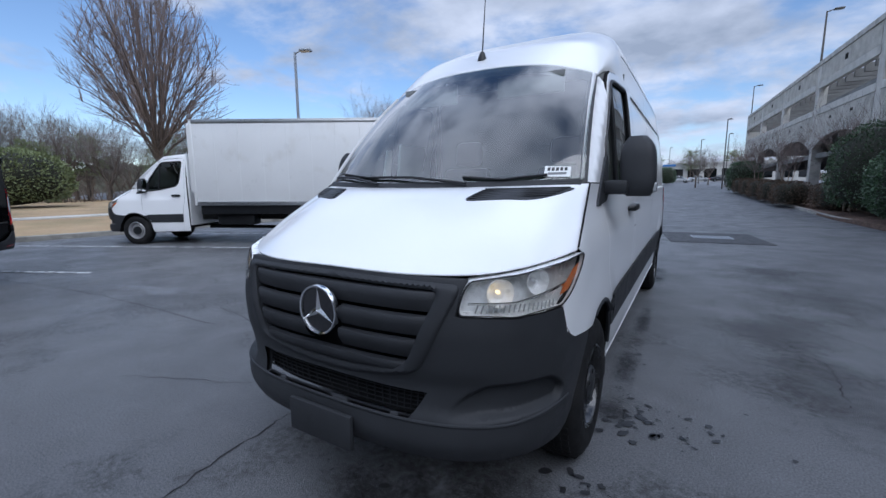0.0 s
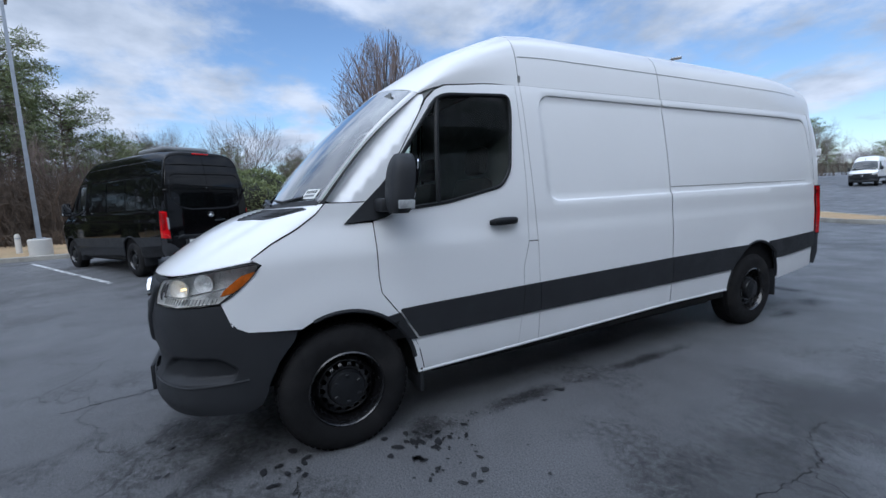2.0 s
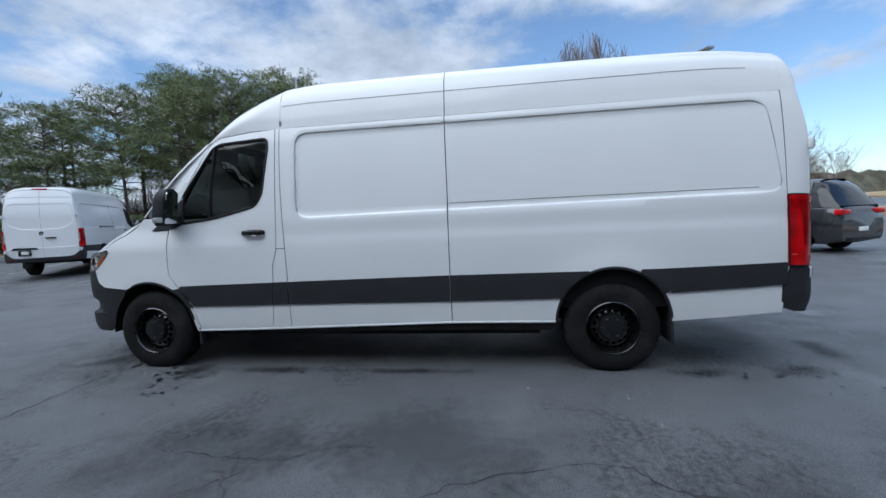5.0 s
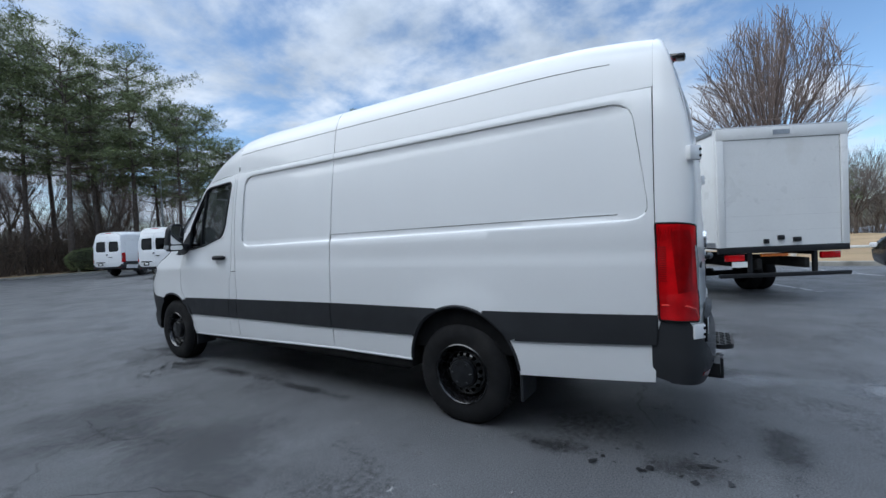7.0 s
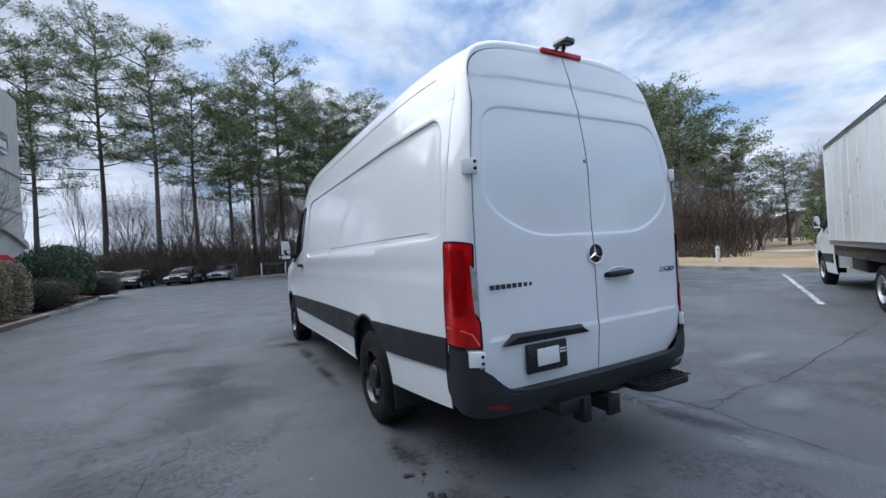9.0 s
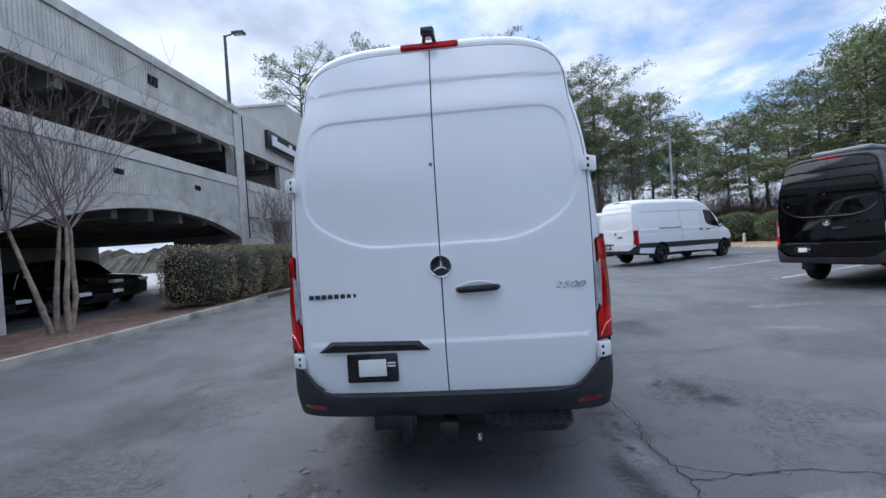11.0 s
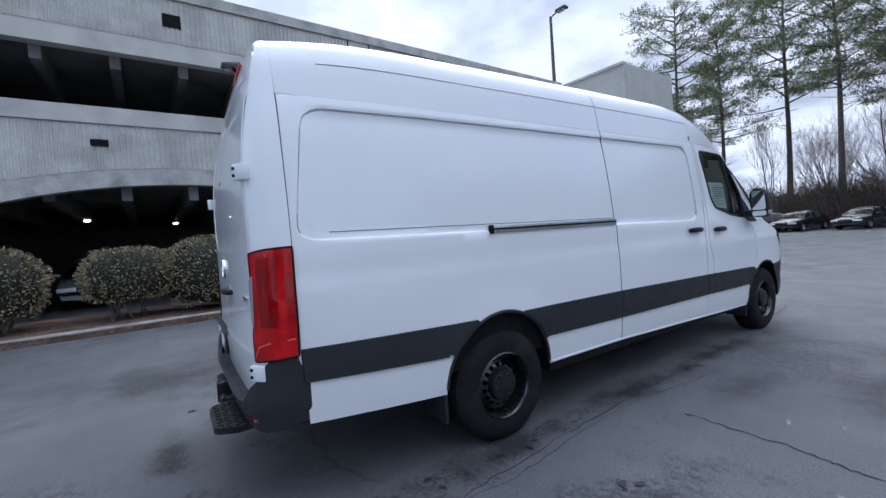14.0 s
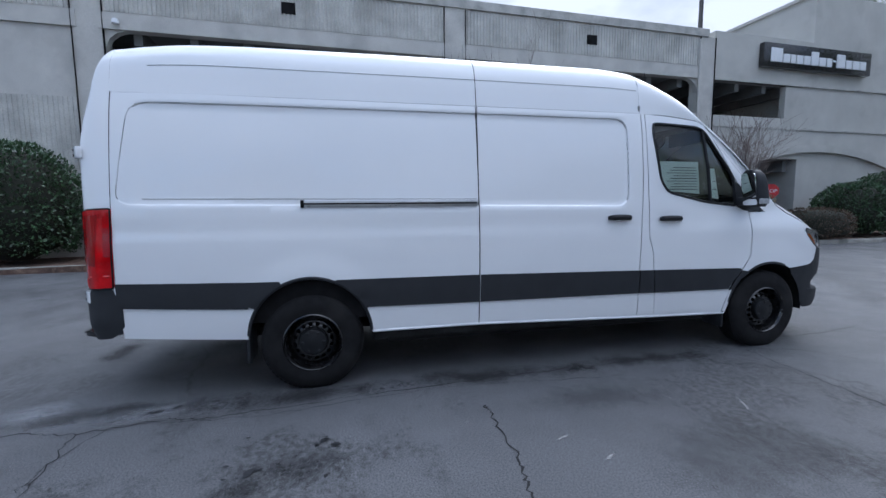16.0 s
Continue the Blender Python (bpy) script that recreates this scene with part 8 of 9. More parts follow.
def oval_tree(name, label, at, seed, low, top, radius, group=""):
    """A bare tree with an egg-shaped crown: limbs leave the trunk low, arc upwards and split into fine twigs that end on the outline."""
    rng = random.Random(seed)
    tree = thing(name, label, "tree", group, at=at)
    wood, fine = Net(), Net()
    mid_z, half_z = low + (top - low) * 0.50, (top - low) * 0.50

    def rim(a, h):
        """A point of the outline at a bearing and a share of its height."""
        w = math.sqrt(max(1 - (2 * h - 1) ** 2, 0.0)) * (1.06 - 0.22 * h)
        k = radius * w * rng.uniform(0.86, 1.05)
        return Vector((math.cos(a) * k, math.sin(a) * k, mid_z + (2 * h - 1) * half_z))

    def bend(p, q, lift, n):
        """A curve that leaves p steeply and reaches q leaning outwards."""
        c = Vector((p.x + (q.x - p.x) * 0.30, p.y + (q.y - p.y) * 0.30, p.z + (q.z - p.z) * lift))
        return [p * (1 - t) ** 2 + c * 2 * t * (1 - t) + q * t * t + Vector((rng.gauss(0, 0.03), rng.gauss(0, 0.03), rng.gauss(0, 0.03))) * (0 < i < n) for i, t in ((i, i / n) for i in range(n + 1))]
    fork = low * 0.92
    wood.limb([Vector((0, 0, -0.1)), Vector((0.03, 0, fork * 0.5)), Vector((0, 0.02, fork)), Vector((0.03, 0.0, fork * 1.25))], [0.19, 0.15, 0.15, 0.10], 10)
    limbs = 34
    for i in range(limbs):
        a = i * 2.39996 + rng.uniform(-0.2, 0.2)
        h = 0.16 + 0.84 * ((i + 0.5) / limbs) ** 0.85
        start = Vector((0, 0, fork * rng.uniform(0.86, 1.22)))
        end = rim(a, min(h, 0.985))
        main = bend(start, end, 0.52, 8)
        wood.limb(main, [0.046 * (1 - k / 8) ** 0.8 + 0.006 for k in range(9)], 5)
        for j in range(15):
            t = rng.uniform(0.22, 0.92)
            k = min(int(t * 8), 7)
            p = main[k].lerp(main[k + 1], t * 8 - k)
            q = rim(a + rng.gauss(0, 0.42), min(max(h + rng.gauss(0.06, 0.13), 0.06), 0.985))
            q = p.lerp(q, min(1.0, rng.uniform(0.75, 1.0)))
            side_limb = bend(p, q, 0.56, 5)
            fine.limb(side_limb, [0.013 * (1 - u / 5) + 0.005 for u in range(6)], 3)
            for _ in range(5):
                u = rng.randint(1, 4)
                d = (side_limb[u + 1] - side_limb[u]).normalized()
                d = rnd_dir(rng, d + Vector((0, 0, 0.25)), 0.30)
                length = (q - side_limb[u]).length * rng.uniform(0.35, 0.75)
                r = side_limb[u]
                fine.limb([r, r + d * length * 0.5, r + d * length + Vector((0, 0, 0.06 * length))], [0.009, 0.007, 0.004], 3)
    raw("trunk", wood.v, wood.f, BARK, tree, smooth=True)
    raw("crown", fine.v, fine.f, TWIG, tree)
    return tree


def clump_tree(name, label, at, seed, tall, trunk):
    """Crape myrtle: several smooth bare stems from the ground, fanning into fine twigs."""
    rng = random.Random(seed)
    tree = thing(name, label, "tree", "bare ornamental trees", at=at)
    fine = Net()

    def grow(wood, p, d, length, r, level):
        pts, radii = [p], [r]
        for i in range(1, 4):
            d = rnd_dir(rng, d + Vector((0, 0, 0.10)), 0.10)
            pts.append(pts[-1] + d * length / 3)
            radii.append(r * (1 - 0.5 * i / 3))
        (wood if level < 1 else fine).limb(pts, radii, 7 if level < 1 else (5 if level < 2 else 3))
        if level < 4:
            for _ in range((6, 4, 3, 3)[level]):
                t = 3 if level == 0 else rng.randint(1, 3)
                grow(wood, pts[t], rnd_dir(rng, d, 0.52 if level == 0 else 0.36), length * rng.uniform(0.55, 0.85), max(radii[t] * 0.6, 0.0045), level + 1)
    for k in range(4):
        a = 2 * math.pi * k / 4 + rng.uniform(-0.4, 0.4)
        wood = Net()
        grow(wood, Vector((0.20 * math.cos(a), 0.20 * math.sin(a), -0.05)), Vector((0.07 * math.cos(a), 0.07 * math.sin(a), 1)).normalized(), tall * 0.38, trunk, 0)
        raw("stem", wood.v, wood.f, BARK_PALE, tree, smooth=True)
    raw("crown", fine.v, fine.f, TWIG, tree)
    return tree


def pine(label, at, seed, tall, crown_from=0.45, wide=0.22, dense_=1.0):
    """A tall pine: long bare trunk, tiered limbs and needle tufts in clumps."""
    rng = random.Random(seed)
    tree = thing("pine_tree", label, "tree", "pine trees", at=at)
    wood, leaf = Net(), Net()
    lean = Vector((rng.uniform(-0.02, 0.02), rng.uniform(-0.02, 0.02), 0))
    spine = [Vector((lean.x * h + 0.1 * math.sin(h * 0.35 + seed), lean.y * h, h)) for h in [tall * i / 10 for i in range(11)]]
    spine[0].z = -0.2
    r0 = 0.011 * tall + 0.04
    wood.limb(spine, [r0 * (1 - 0.86 * i / 10) for i in range(11)], 9)
    n = int(40 * dense_)
    for k in range(n):
        s = (k + rng.random()) / n
        t = crown_from + (1 - crown_from) * s
        i = min(int(t * 10), 9)
        p = spine[i].lerp(spine[i + 1], t * 10 - i)
        reach = tall * wide * (0.30 + 0.85 * math.sin(math.pi * min(0.22 + 0.70 * s, 1.0))) * rng.choice((0.55, 0.85, 1.0, 1.2)) * rng.uniform(0.85, 1.15)
        a = k * 2.39996 + rng.uniform(-0.5, 0.5)
        flat = Vector((math.cos(a), math.sin(a), 0))
        rise = rng.uniform(-0.06, 0.22) + 0.45 * s * s
        pts = [p + flat * reach * u + Vector((0, 0, reach * (rise * u + 0.12 * u * u))) for u in (0, 0.35, 0.7, 1.0)]
        wood.limb(pts, [0.045 + 0.002 * tall, 0.036, 0.022, 0.010], 4)
        side_way = Vector((-flat.y, flat.x, 0))
        for j in range(max(4, int(reach * 2.0))):
            u = 0.38 + 0.64 * rng.random()
            root = pts[0].lerp(pts[3], u)
            root.z = p.z + reach * (rise * u + 0.12 * u * u)
            tip = root + side_way * rng.uniform(-0.42, 0.42) * reach * 0.7 * (1.15 - 0.5 * u) + flat * rng.uniform(0.0, 0.25) * reach + Vector((0, 0, rng.uniform(0.02, 0.30)))
            wood.limb([root, tip], [0.014, 0.006], 3)
            for _ in range(6):
                c = root.lerp(tip, rng.uniform(0.35, 1.05)) + Vector((rng.gauss(0, 0.40), rng.gauss(0, 0.40), rng.gauss(0.08, 0.13)))
                leaf.tuft(rng, c, rng.uniform(0.30, 0.48), 10, 0.11)
    # dead stubs below the crown
    for k in range(7):
        t = rng.uniform(0.2, crown_from)
        i = min(int(t * 10), 9)
        p = spine[i].lerp(spine[i + 1], t * 10 - i)
        a = rng.uniform(0, 2 * math.pi)
        q = p + Vector((math.cos(a), math.sin(a), 0.2)) * rng.uniform(0.5, 1.8)
        wood.limb([p, q], [0.03, 0.008], 3)
    raw("trunk", wood.v, wood.f, BARK, tree, smooth=True)
    raw("crown", leaf.v, leaf.f, NEEDLES, tree)
    return tree


def shrub(name, label, at, seed, sx, sy, sz, mat, leaves, boxy=2.0, size=0.07, group="", lift=0.0, bare=0.0):
    """A clipped or loose shrub: added dark solid for the shade within, twigs and a ragged coat of small leaves."""
    rng = random.Random(seed)
    s = thing(name, label, "shrub", group, at=at)
    core = bmesh.new()
    bmesh.ops.create_icosphere(core, subdivisions=3, radius=1)

    def form(v, k=1.0):
        q = (abs(v.x) ** boxy + abs(v.y) ** boxy + abs(v.z) ** boxy) ** (1 / boxy)
        d = v / q
        bumpy = 1 + 0.10 * noise.noise(Vector((d.x * 2.2 + seed, d.y * 2.2, d.z * 2.2))) + 0.05 * noise.noise(Vector((d.x * 6, d.y * 6 + seed, d.z * 6)))
        return Vector((d.x * sx * bumpy * k, d.y * sy * bumpy * k, max((d.z * bumpy * k * 0.5 + 0.5) * sz, 0.02) + lift))
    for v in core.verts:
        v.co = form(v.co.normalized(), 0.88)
    part("heart", core, SHADE_CORE, s, angle=None)
    net = Net()
    for _ in range(leaves):
        v = Vector((rng.gauss(0, 1), rng.gauss(0, 1), rng.gauss(0, 1))).normalized()
        if v.z < -0.75:
            continue
        p = form(v, rng.uniform(0.90, 1.035))
        out = Vector((v.x, v.y, v.z + 0.3))
        d = rnd_dir(rng, out, 0.7)
        net.blade(p, d, Vector((rng.gauss(0, 1), rng.gauss(0, 1), rng.gauss(0.6, 1))), size * rng.uniform(0.7, 1.3), size * rng.uniform(0.5, 0.75))
    raw("leaves", net.v, net.f, mat, s)
    tw = Net()
    for _ in range(60):
        v = Vector((rng.gauss(0, 1), rng.gauss(0, 1), abs(rng.gauss(0.2, 0.8)))).normalized()
        p = form(v, 0.9)
        tw.limb([p, p + rnd_dir(rng, v, 0.3) * (0.12 + 0.06 * sz)], [0.005, 0.002], 3)
    raw("twigs", tw.v, tw.f, TWIG, s)
    return s


def brush(name, label, at, seed, sx, sy, sz, count, mat):
    """A tangle of bare stems nobody could count."""
    rng = random.Random(seed)
    net = Net()
    for _ in range(count):
        p = Vector((rng.uniform(-sx, sx), rng.uniform(-sy, sy), 0))
        h = sz * rng.uniform(0.4, 1.0)
        d = rnd_dir(rng, Vector((0, 0, 1)), 0.25)
        q = p + d * h * 0.5
        e = q + rnd_dir(rng, d, 0.3) * h * 0.5
        net.limb([p, q, e], [0.025, 0.016, 0.006], 3)
        for _ in range(5):
            t = q.lerp(e, rng.random())
            net.limb([t, t + rnd_dir(rng, d, 0.7) * h * rng.uniform(0.15, 0.4)], [0.011, 0.004], 3)
    ob = new_at(name, at)
    raw("stems", net.v, net.f, mat, ob)
    return tagged(ob, label, "brush", kind="stuff")


# ---------- the vehicles in their places ----------
hero = build_van("white high-roof panel van with black bumpers and side trims, parked", WHITE, Matrix(), badges=True, hitch=True, stickers=True)
plain = build_van("white high-roof panel van parked nosed into its stall", WHITE, pose(-11.0, -13.1, 0.07, 0, 0, -58.6), interior=False, group="white vans")
windowed = build_van("white van with dark rear door windows in its stall", WHITE, pose(-11.2, -21.7, 0.07, 0, 0, -58.6), interior=False, rear_windows=True, short=0.66, group="white vans")
copy_thing(windowed, pose(-11.0, -27.2, 0.10, 0, 0, -58.6))
for x, y, yaw in ((-17.5, 33.0, -75), (-10.0, 51, 10), (-13.6, 52, 10)):
    copy_thing(plain, pose(x, y, height(x, y) + 0.03, 0, 0, yaw))
black = build_van("glossy black passenger van with dark windows and roof unit", BLACK_PAINT, pose(-11.77, -3.52, 0.06, 0, 0, -59.8), short=0.66, rear_windows=True, side_windows=True, interior=False, roof_unit=True)
build_truck(pose(-11.57, 3.82, 0, 0, 0, -61))
DARK_BLUE, SILVER, OLIVE, MAROON, CHAR = car_paint("dark_blue_paint", (0.012, 0.016, 0.03)), car_paint("silver_paint", (0.42, 0.43, 0.44)), car_paint("olive_paint", (0.09, 0.075, 0.03)), car_paint("maroon_paint", (0.07, 0.007, 0.012)), car_paint("charcoal_paint", (0.02, 0.021, 0.024))
build_car("minivan", "black minivan with silver wheels parked in its stall", "minivan", CHAR, pose(-11.9, 10.2, 0, 0, 0, -64), "minivan")
dark_car = build_car("sedan", "dark sedan parked by the wood", "car", CHAR, pose(5.4, -31.0, 0, 0, 0, 165), group="parked cars")
silver_car = build_car("sedan", "silver sedan parked by the wood", "car", SILVER, pose(2.6, -34.0, 0, 0, 0, 160), group="parked cars")
for src, x, y, yaw in ((dark_car, 8.6, -30.3, 170), (dark_car, 12.6, -33.5, 80), (silver_car, 15.5, -31, 80), (dark_car, 18.5, -30, 80), (silver_car, 0.6, 104, 80), (silver_car, 4.5, 118, 90), (dark_car, 9, 112, 90)):
    copy_thing(src, pose(x, y, height(x, y), 0, 0, yaw))
blue_car = build_car("sedan", "dark blue sedan parked inside the garage", "car", DARK_BLUE, GM @ pose(1.9, -4.4, 0.02, 0, 0, -92), group="garage cars")
build_car("pickup", "olive pickup truck parked inside the garage", "pickup", OLIVE, GM @ pose(3.2, -7.2, 0.02, 0, 0, -88), "pickup", group="garage cars")
red_car = build_car("sedan", "maroon sedan parked inside the garage", "car", MAROON, GM @ pose(2.4, 2.6, 0.02, 0, 0, -91), group="garage cars")
suv = build_car("suv", "dark suv parked inside the garage", "car", CHAR, GM @ pose(2.6, 5.3, 0.02, 0, 0, -89), "suv", group="garage cars")
for src, x, v in ((blue_car, 2.4, -1.8), (silver_car, 2.6, 8.0), (red_car, 2.6, 13.5), (silver_car, 9.5, -5.5), (silver_car, 9.8, 1.0), (blue_car, 2.4, 19.5), (suv, 2.5, 23.0)):
    copy_thing(src, GM @ pose(x, v, 0.02, 0, 0, -90))

# ---------- small things of the lot ----------
post = bollard(pose(-16.2, 8.5, 0.13))
for x, y in ((-16.3, 4.5), (-16.3, 1.0), (-16.4, -2.4), (-16.5, -7.2), (-16.7, -10.4), (-16.9, -13.6), (-17.0, -16.8), (-17.0, -20.0), (-16.6, -23.4), (-15.6, -27.0), (-14.0, -31.0), (-11.4, -34.6), (-8.4, -35.6)):
    copy_thing(post, pose(x, y, height(x, y) + 0.12))
es = thing("entrance_sign", "low black directional sign on two white posts", "sign", at=pose(-2.4, -36.6, 0.12, 0, 0, 178))
part("board", bx(-1.05, 1.05, -0.04, 0.04, 0.85, 1.15, 0.01), SIGN_BLACK, es)
for x in (-1.1, 1.1):
    part("post", bx(x - 0.05, x + 0.05, -0.05, 0.05, 0, 1.2, 0.008), SIGN_WHITE, es)
for i in range(9):
    part("letter_bar", bx(-0.85 + 0.17 * i, -0.74 + 0.17 * i, 0.04, 0.046, 0.94, 1.05), SIGN_WHITE, es, smooth=False)
stop = thing("stop_sign", "red octagonal stop sign seen past the van nose", "sign", at=pose(8.4, -11.1, 0.1, 0, 0, 125))
part("post", tube(bmesh.new(), [(0, 0, 0), (0, 0, 2.05)], 0.03, 6), GALVANISED, stop)
octo = lathe([(0.0, 0.0), (0.28, 0.0), (0.28, 0.01), (0.0, 0.01)], 8, pose(0.03, 0, 1.8, 22.5, 0, 0))
part("face", octo, material("stop_red", (0.5, 0.02, 0.025), 0.4), stop, smooth=False)
text_part("STOP", 0.17, pose(0.045, 0, 1.8, 90, 0, 90), SIGN_WHITE, stop, "lettering")
camera_box = thing("security_camera", "small white security camera on the garage", "camera", at=GM @ pose(-0.12, 10.3, 6.62))
part("dome", lathe([(0.0, -0.09), (0.07, -0.06), (0.09, 0.0), (0.09, 0.07), (0.0, 0.08)], 18, pose(0, 0, 0, 0, 90, 0)), SIGN_WHITE, camera_box)
part("bracket", bx(0.0, 0.14, -0.03, 0.03, 0.03, 0.07, 0.005), SIGN_WHITE, camera_box)

# ---------- planting before the garage ----------
clump_tree("crape_myrtle", "bare multi-stem crape myrtle in the mulch bed", pose(8.75, 0.1, 0.12), 3, 6.0, 0.065)
clump_tree("crape_myrtle", "bare multi-stem crape myrtle near the tower", pose(8.9, -10.6, 0.12), 8, 4.8, 0.05)
myrtle = clump_tree("crape_myrtle", "bare multi-stem crape myrtle along the drive", pose(7.6, 24, 0.3), 12, 5.2, 0.05)
for y in (33, 44, 55):
    copy_thing(myrtle, pose(7.9 - 0.04 * y, y, height(5, y) + 0.1, 0, 0, y * 40))
for i, y in enumerate((-3.5, -5.0, -6.6, -8.2, -9.6)):
    shrub("clipped_hedge", "olive clipped hedge in the mulch bed", pose(8.15 + 0.02 * i, y, 0.1), 20 + i, 0.80, 0.95, 1.76, HEDGE, 6200, 4.0, 0.06, "clipped hedge")
for i, (x, y, sx, sy, low_, sz) in enumerate(((8.15, 4.8, 0.85, 1.68, 0.10, 1.72), (8.1, 7.0, 0.70, 0.80, 0.42, 1.22), (8.1, 9.25, 0.75, 0.95, 0.30, 1.46))):
    b = shrub("rounded_shrub", "olive brown rounded shrub in the mulch bed", pose(x, y, low_), 30 + i, sx, sy, sz, HEDGE, 8200 if i == 0 else 4600, 2.6, 0.055, "rounded shrubs")
    stems = Net()
    srng = random.Random(300 + i)
    for k in range(14):
        q = Vector((srng.uniform(-0.3, 0.3), srng.uniform(-0.35, 0.35), 0.12 - low_))
        e = q + Vector((srng.uniform(-0.3, 0.3), srng.uniform(-0.4, 0.4), low_ + 0.5))
        stems.limb([q, q.lerp(e, 0.5) + Vector((0.04, 0.02, 0)), e], [0.022, 0.017, 0.010], 4)
    raw("stems", stems.v, stems.f, BARK, b)
for i, (x, y, s, h) in enumerate(((7.95, 12.1, 1.25, 2.9), (7.9, 14.7, 1.3, 3.3), (7.75, 17.3, 1.25, 2.6), (8.3, 19.6, 1.35, 2.9), (8.1, 22.6, 1.7, 3.9), (8.6, -15.4, 1.15, 2.1), (8.9, -18.0, 1.4, 2.6))):
    shrub("holly", "dense dark green holly bush in the mulch bed", pose(x, y, 0.1), 40 + i, s, s * 1.05, h, HOLLY, 9000, 2.4, 0.085, "hollies")
for i, (x, y, h) in enumerate(((7.9, -12.6, 1.15), (7.8, -20.2, 1.2))):
    shrub("low_hedge", "low rusty brown hedge by the kerb", pose(x, y, 0.1), 50 + i, 0.9, 1.1, h, HEDGE_BROWN, 4200, 3.0, 0.055, "low hedges")
low = shrub("low_hedge", "low rusty brown clipped hedge along the drive", pose(7.5, 26.0, 0.2), 55, 0.8, 1.7, 1.35, HEDGE_BROWN, 5200, 4.0, 0.07, "low hedges")
for y in (29.5, 34.0, 38.5, 43.0, 47.5):
    copy_thing(low, pose(7.55 - 0.045 * y, y, height(6, y) + 0.1, 0, 0, 2))
far_holly = shrub("holly", "tall dark green holly by the drive", pose(5.6, 50, height(5, 50)), 57, 1.5, 1.6, 3.1, HOLLY, 5000, 2.4, 0.12, "hollies")
copy_thing(far_holly, pose(-3.2, 88, height(-3, 88)))
copy_thing(far_holly, pose(-9.5, 92, height(-9, 92)))

# ---------- trees ----------
oval_tree("bare_tree", "large bare tree with an egg-shaped crown behind the truck", pose(-20.7, 8.3, 0.1), 5, 3.0, 11.2, 3.75, "bare trees")
far_bare = branch_tree("bare_tree", "grey bare tree beyond the lawn", pose(-47, 1, 0.1), 9, 9.5, 0.2, 0.36, 3, (7, 6, 5), BARK, TWIG_GREY, up_pull=0.15, low=0.28, first=6, vase=0.8, group="bare trees")
slim_bare = branch_tree("bare_tree", "slim bare hardwood among the pines", pose(-7, -47, 0.1), 11, 13, 0.13, 0.34, 3, (6, 5, 4), BARK, TWIG, up_pull=0.35, low=0.35, first=4, vase=0.42, group="bare trees")
pines = [pine("tall pine with bare trunk and tufted crown", pose(*at, 0.1), seed, tall, cf, wide) for at, seed, tall, cf, wide in (
    ((-25.5, -17.0), 1, 11.8, 0.38, 0.22), ((-28.5, -11.5), 2, 10.8, 0.38, 0.24), ((-1.6, -38.5), 3, 18.5, 0.44, 0.215), ((4.2, -40.0), 4, 19.0, 0.48, 0.22), ((-10.5, -38.0), 5, 16.0, 0.42, 0.20))]
rng = random.Random(77)
west_wood = [(-27.5, -15.0, 11.9), (-24.5, -20.0, 11.5), (-27, -19.5, 12.5), (-30, -14.5, 13.0), (-31.5, -9.5, 8.0), (-29, -18, 12.6), (-33, -12, 10.5), (-22.5, -23.5, 10.1), (-25.5, -25, 11.9), (-28.5, -23, 13.0), (-20.5, -27.5, 9.1), (-23.5, -29.5, 10.1), (-18.2, -31.5, 10.5), (-21.2, -33.5, 9.6), (-15.5, -34.5, 13.5), (-18.5, -37, 14.4), (-16, -40, 15.0), (-34.5, -17, 14.5), (-36, -8, 6.5), (-31, -26, 14.0), (-27, -33, 11.5)]
north_wood = [(-13.0, -37.2, 16.0), (-8.4, -36.6, 14.9), (-6.5, -39.8, 18.1), (-4.0, -41.5, 20.5), (-9, -43, 14.9), (1.0, -41.5, 17.5), (-1.5, -45, 18.1), (6.8, -37.5, 18.5), (15.5, -38.5, 18.9), (12.0, -43, 22.0), (18.5, -36.0, 18.9), (-13, -45, 17.1)]
for wood, kinds in ((west_wood, (0, 1, 4)), (north_wood, (2, 3, 4))):
    for i, (x, y, tall) in enumerate(wood):
        k = kinds[i % 3]
        o = copy_thing(pines[k], pose(x, y, 0.1, 0, 0, rng.uniform(0, 360)))
        s = (1.14 if k in (2, 3) else 1.0) * tall / (11.8, 10.8, 18.5, 19.0, 16.0)[k]
        o.scale = (0.5 + 0.5 * s, 0.5 + 0.5 * s, s)
for i in range(30):
    x, y = ((rng.uniform(-34, -15), rng.uniform(-40, -24)) if i % 3 == 0 else (rng.uniform(-14, 22), rng.uniform(-46, -38)) if i % 3 == 1 else (rng.uniform(-36, -25), rng.uniform(-24, -7)))
    o = copy_thing(slim_bare, pose(x, y, 0.1, 0, 0, rng.uniform(0, 360)))
    s = rng.uniform(0.45, 0.75) * (1.2 if i % 3 == 1 else 0.72)
    o.scale = (s, s, s)
for i in range(64):
    x, y = ((rng.uniform(-22, 13), rng.uniform(-60, -44)) if i % 3 else (rng.uniform(-46, -30), rng.uniform(-44, -6)))
    o = copy_thing(slim_bare if i % 4 else far_bare, pose(x, y, 0.1, 0, 0, rng.uniform(0, 360)))
    s = rng.uniform(0.5, 0.8) * (1.0 if i % 3 else 0.55)
    o.scale = (s * 1.3, s * 1.3, s)
for i in range(46):
    a = rng.uniform(0, 1)
    x, y = -46 - 16 * rng.random(), -12 + 58 * a
    o = copy_thing(far_bare if i % 3 else pines[i % 2], pose(x, y, 0.1, 0, 0, rng.uniform(0, 360)))
    s = rng.uniform(0.6, 0.95) * (0.75 if i % 3 == 0 else 1)
    o.scale = (s, s, s)
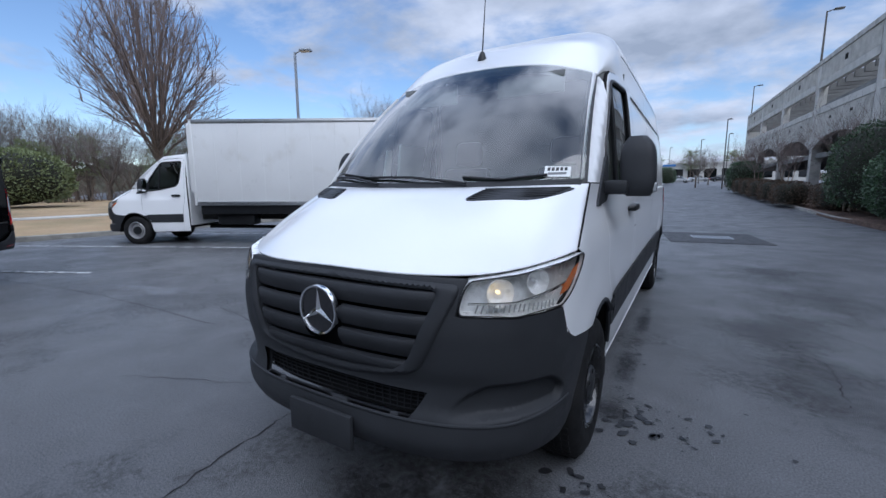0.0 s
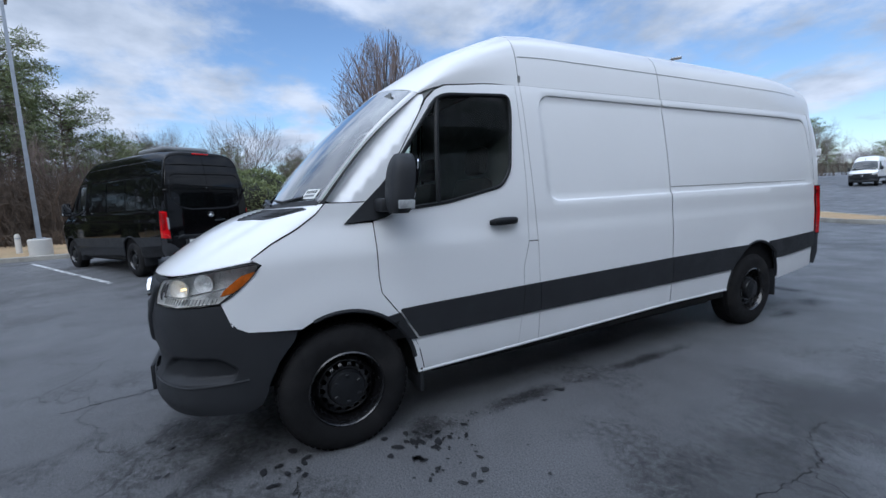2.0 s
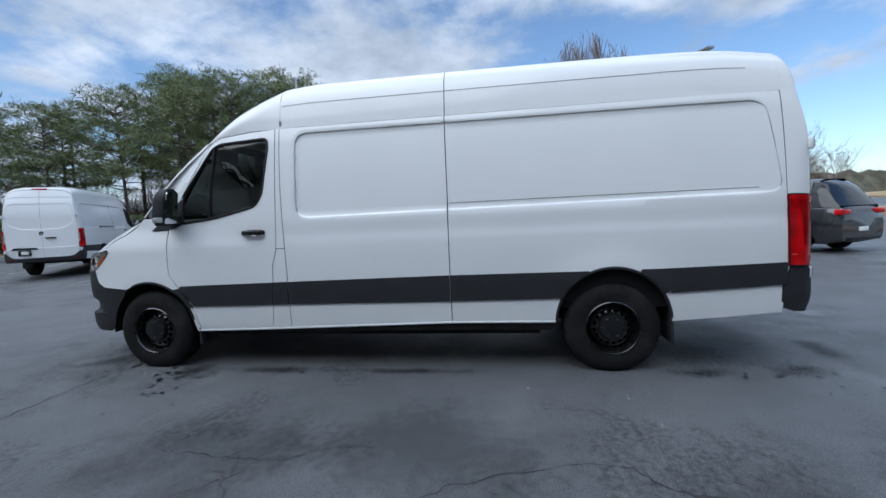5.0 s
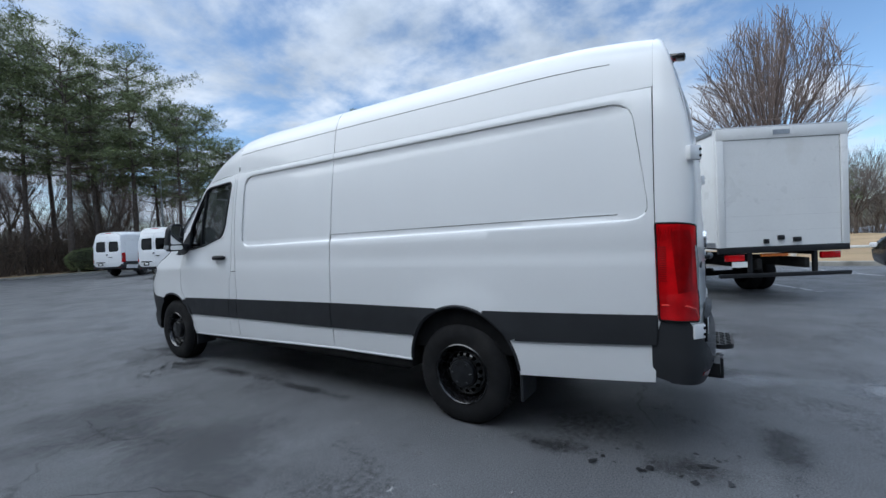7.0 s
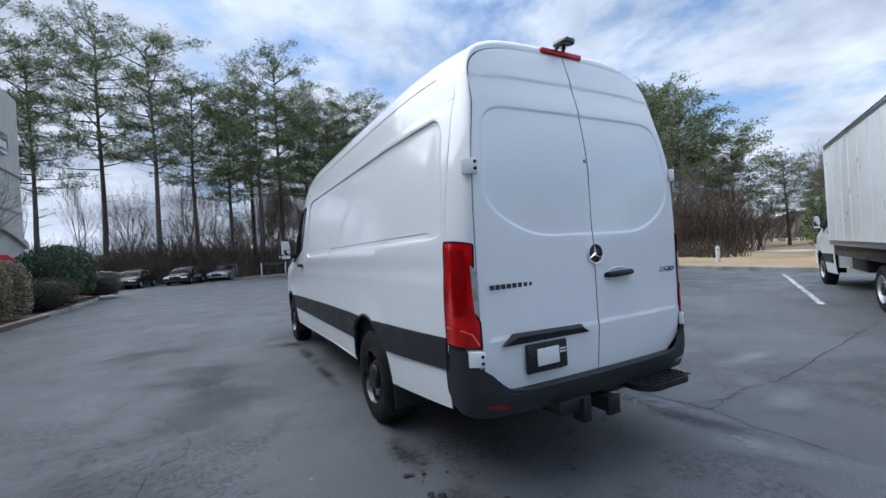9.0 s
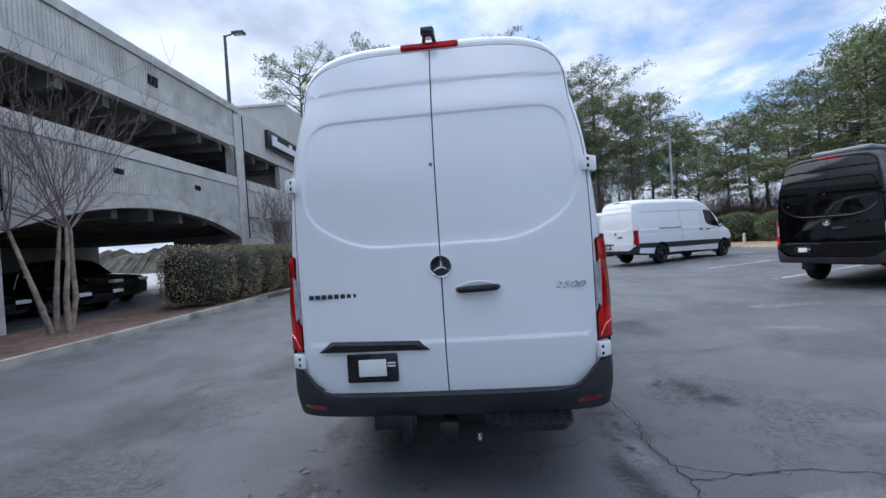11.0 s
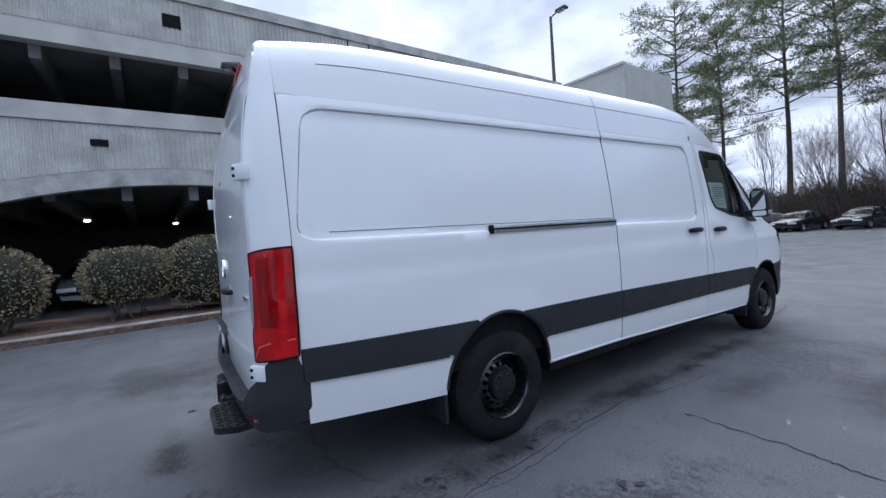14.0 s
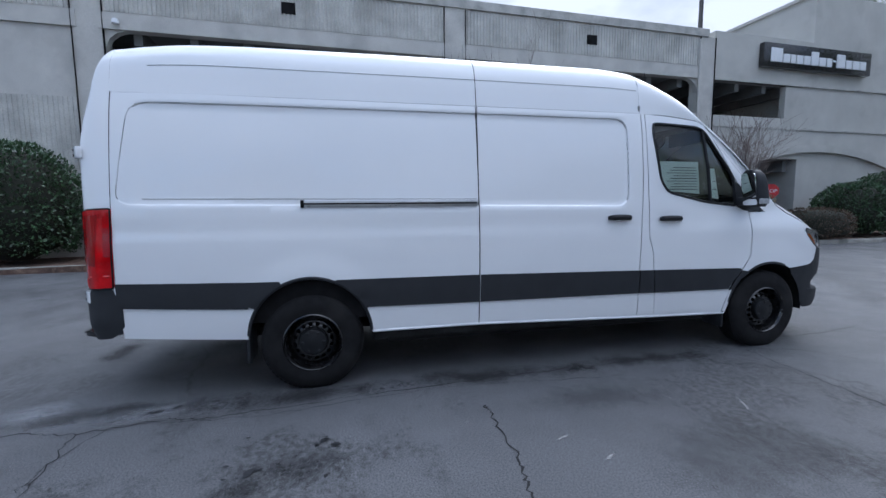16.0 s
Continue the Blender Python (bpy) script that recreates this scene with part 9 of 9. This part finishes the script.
for i in range(26):
    x, y = -70 + 5 * i + rng.uniform(-3, 3), 150 + rng.uniform(-8, 20)
    o = copy_thing(far_bare if i % 2 else pines[1], pose(x, y, 2.6, 0, 0, rng.uniform(0, 360)))
    o.scale = (0.75,) * 3
for i in range(24):
    x, y = -70 + 2.0 * i + rng.uniform(-2, 2), 60 + 20 * rng.random() + 0.4 * i
    o = copy_thing(far_bare if i % 4 else pines[1], pose(x, y, height(x, y), 0, 0, rng.uniform(0, 360)))
    s = rng.uniform(0.55, 0.85)
    o.scale = (s, s, s)
for x, y in ((-30, 38), (-26.5, 41.5), (-35, 41)):
    copy_thing(far_bare, pose(x, y, height(x, y), 0, 0, x * 70))
for x, y in ((1.5, 68), (3.4, 84), (-20, 44), (-24, 47)):
    o = copy_thing(far_bare, pose(x, y, height(x, y), 0, 0, x * 50))
    o.scale = (0.5, 0.5, 0.55)
big_bush = shrub("evergreen_bush", "broad dark evergreen bush on the lawn", pose(-27.5, 1.2, 0.1), 61, 2.4, 2.6, 3.8, NEEDLES, 7000, 2.2, 0.16, "lawn evergreens")
for x, y, s in ((-24.0, 0.2, 0.9), (-21.6, -13.6, 0.62), (-21.9, -16.0, 0.60), (-21.4, -18.6, 0.62), (-20.6, -21.4, 0.64), (-19.2, -24.4, 0.66), (-17.6, -27.6, 0.7), (-9.2, -35.9, 0.55), (-40, 8, 1.2), (-38, -4, 1.0)):
    o = copy_thing(big_bush, pose(x, y, 0.1, 0, 0, x * 31))
    o.scale = (s, s, s * 0.9)
for i, (x, y, yaw, sx, count) in enumerate(((-4, -39.5, 0, 14, 2200), (14, -37.5, 0, 14, 2200), (-24, -27, -55, 12, 2600), (-27, -14, 65, 9, 2400), (-52, 10, 90, 30, 1100), (-40, 66, 20, 26, 700))):
    brush("undergrowth", "tangled bare brown undergrowth below the trees", pose(x, y, height(x, y) + 0.1, 0, 0, yaw), 80 + i, sx, 2.6, 4.2 if i < 4 else 4.0, count, BRUSH)
low_brush = brush("ground_brush", "low brown shrubs along the lawn edge", pose(-22, -9.5, 0.1, 0, 0, 70), 95, 6.5, 0.8, 1.0, 700, BRUSH)
# distance: wooded rise and low buildings past the drive
WOODS = material("far_woods", (0.075, 0.075, 0.055), 1.0, scale=0.05, vary=0.35, fine=0.6, fine_vary=0.4, second=(0.11, 0.09, 0.075), second_at=(0.45, 0.6), second_scale=0.08)


def far_woods(name, points, tall, seed):
    """A far ridge of trees with a ragged top, of some depth."""
    bm = bmesh.new()
    line = smooth_line(points, 150)
    rows = []
    for i, (x, y) in enumerate(line):
        h = tall * (0.72 + 0.28 * noise.noise((i * 0.056, seed, 0)) + 0.22 * noise.noise((i * 0.41, seed, 3)) + 0.22 * noise.noise((i * 1.37, seed, 5)))
        z = height(x, min(y, 130))
        a, b = line[max(i - 1, 0)], line[min(i + 1, len(line) - 1)]
        d = Vector((b[0] - a[0], b[1] - a[1])).normalized()
        n = Vector((-d.y, d.x))
        rows.append([bm.verts.new((x + n.x * k * 4 + 0.8 * noise.noise((i * 0.37, k, seed)), y + n.y * k * 4, z - 1 if abs(k) == 2 else z + h * (0.72 if abs(k) == 1 else 1.0) + 1.3 * noise.noise((i * 0.83, k * 2.0, seed)))) for k in (-2, -1, 0, 1, 2)])
    for p, q in zip(rows, rows[1:]):
        for k in range(4):
            bm.faces.new((p[k], q[k], q[k + 1], p[k + 1]))
    bmesh.ops.recalc_face_normals(bm, faces=bm.faces)
    return tagged(obj(name, bm, WOODS, smooth=False), "far wooded skyline of mixed winter trees", "woods", kind="structure")


far_woods("backdrop_woods", [(-75, -60), (-78, -20), (-76, 20), (-84, 60), (-90, 110), (-60, 185), (0, 200), (70, 190)], 5.0, 4)
far_woods("backdrop_woods", [(-80, -75), (-40, -66), (0, -64), (40, -62), (90, -60)], 5.0, 9)


def far_building(name, label, x, y, w, d, h, wall_mat, roof_mat, yaw, bays):
    """A low commercial block: walls, roof edge, shop windows."""
    z = height(x, min(y, 130))
    b = thing(name, label, "building", "far buildings", at=pose(x, y, z, 0, 0, yaw))
    part("wall", bx(-w / 2, w / 2, -d / 2, d / 2, -0.5, h), wall_mat, b, smooth=False)
    part("roof", bx(-w / 2 - 0.3, w / 2 + 0.3, -d / 2 - 0.3, d / 2 + 0.3, h, h + 0.5), roof_mat, b, smooth=False)
    for i in range(bays):
        q = -w / 2 + (i + 0.5) * w / bays
        part("window", bx(q - w / bays * 0.36, q + w / bays * 0.36, -d / 2 - 0.05, -d / 2 + 0.05, 0.8, h * 0.72), CAR_GLASS, b, smooth=False)
    return b


BLUE_ROOF = material("blue_fascia", (0.05, 0.17, 0.42), 0.5)
BRICK_FAR = material("far_brick", (0.30, 0.10, 0.06), 0.85, scale=2, vary=0.2)
far_building("store", "low white store with blue fascia past the lot", -17, 128, 26, 12, 3.4, PLASTER_WALL, BLUE_ROOF, 6, 7)
far_building("store", "low tan store block past the lot", 12, 150, 34, 14, 5.0, PLASTER_WALL, CONCRETE, -4, 8)
far_building("brick_house", "low red brick building beyond the drive", -38, 64, 12, 8, 3.4, BRICK_FAR, CONCRETE_DIRTY, 40, 4)
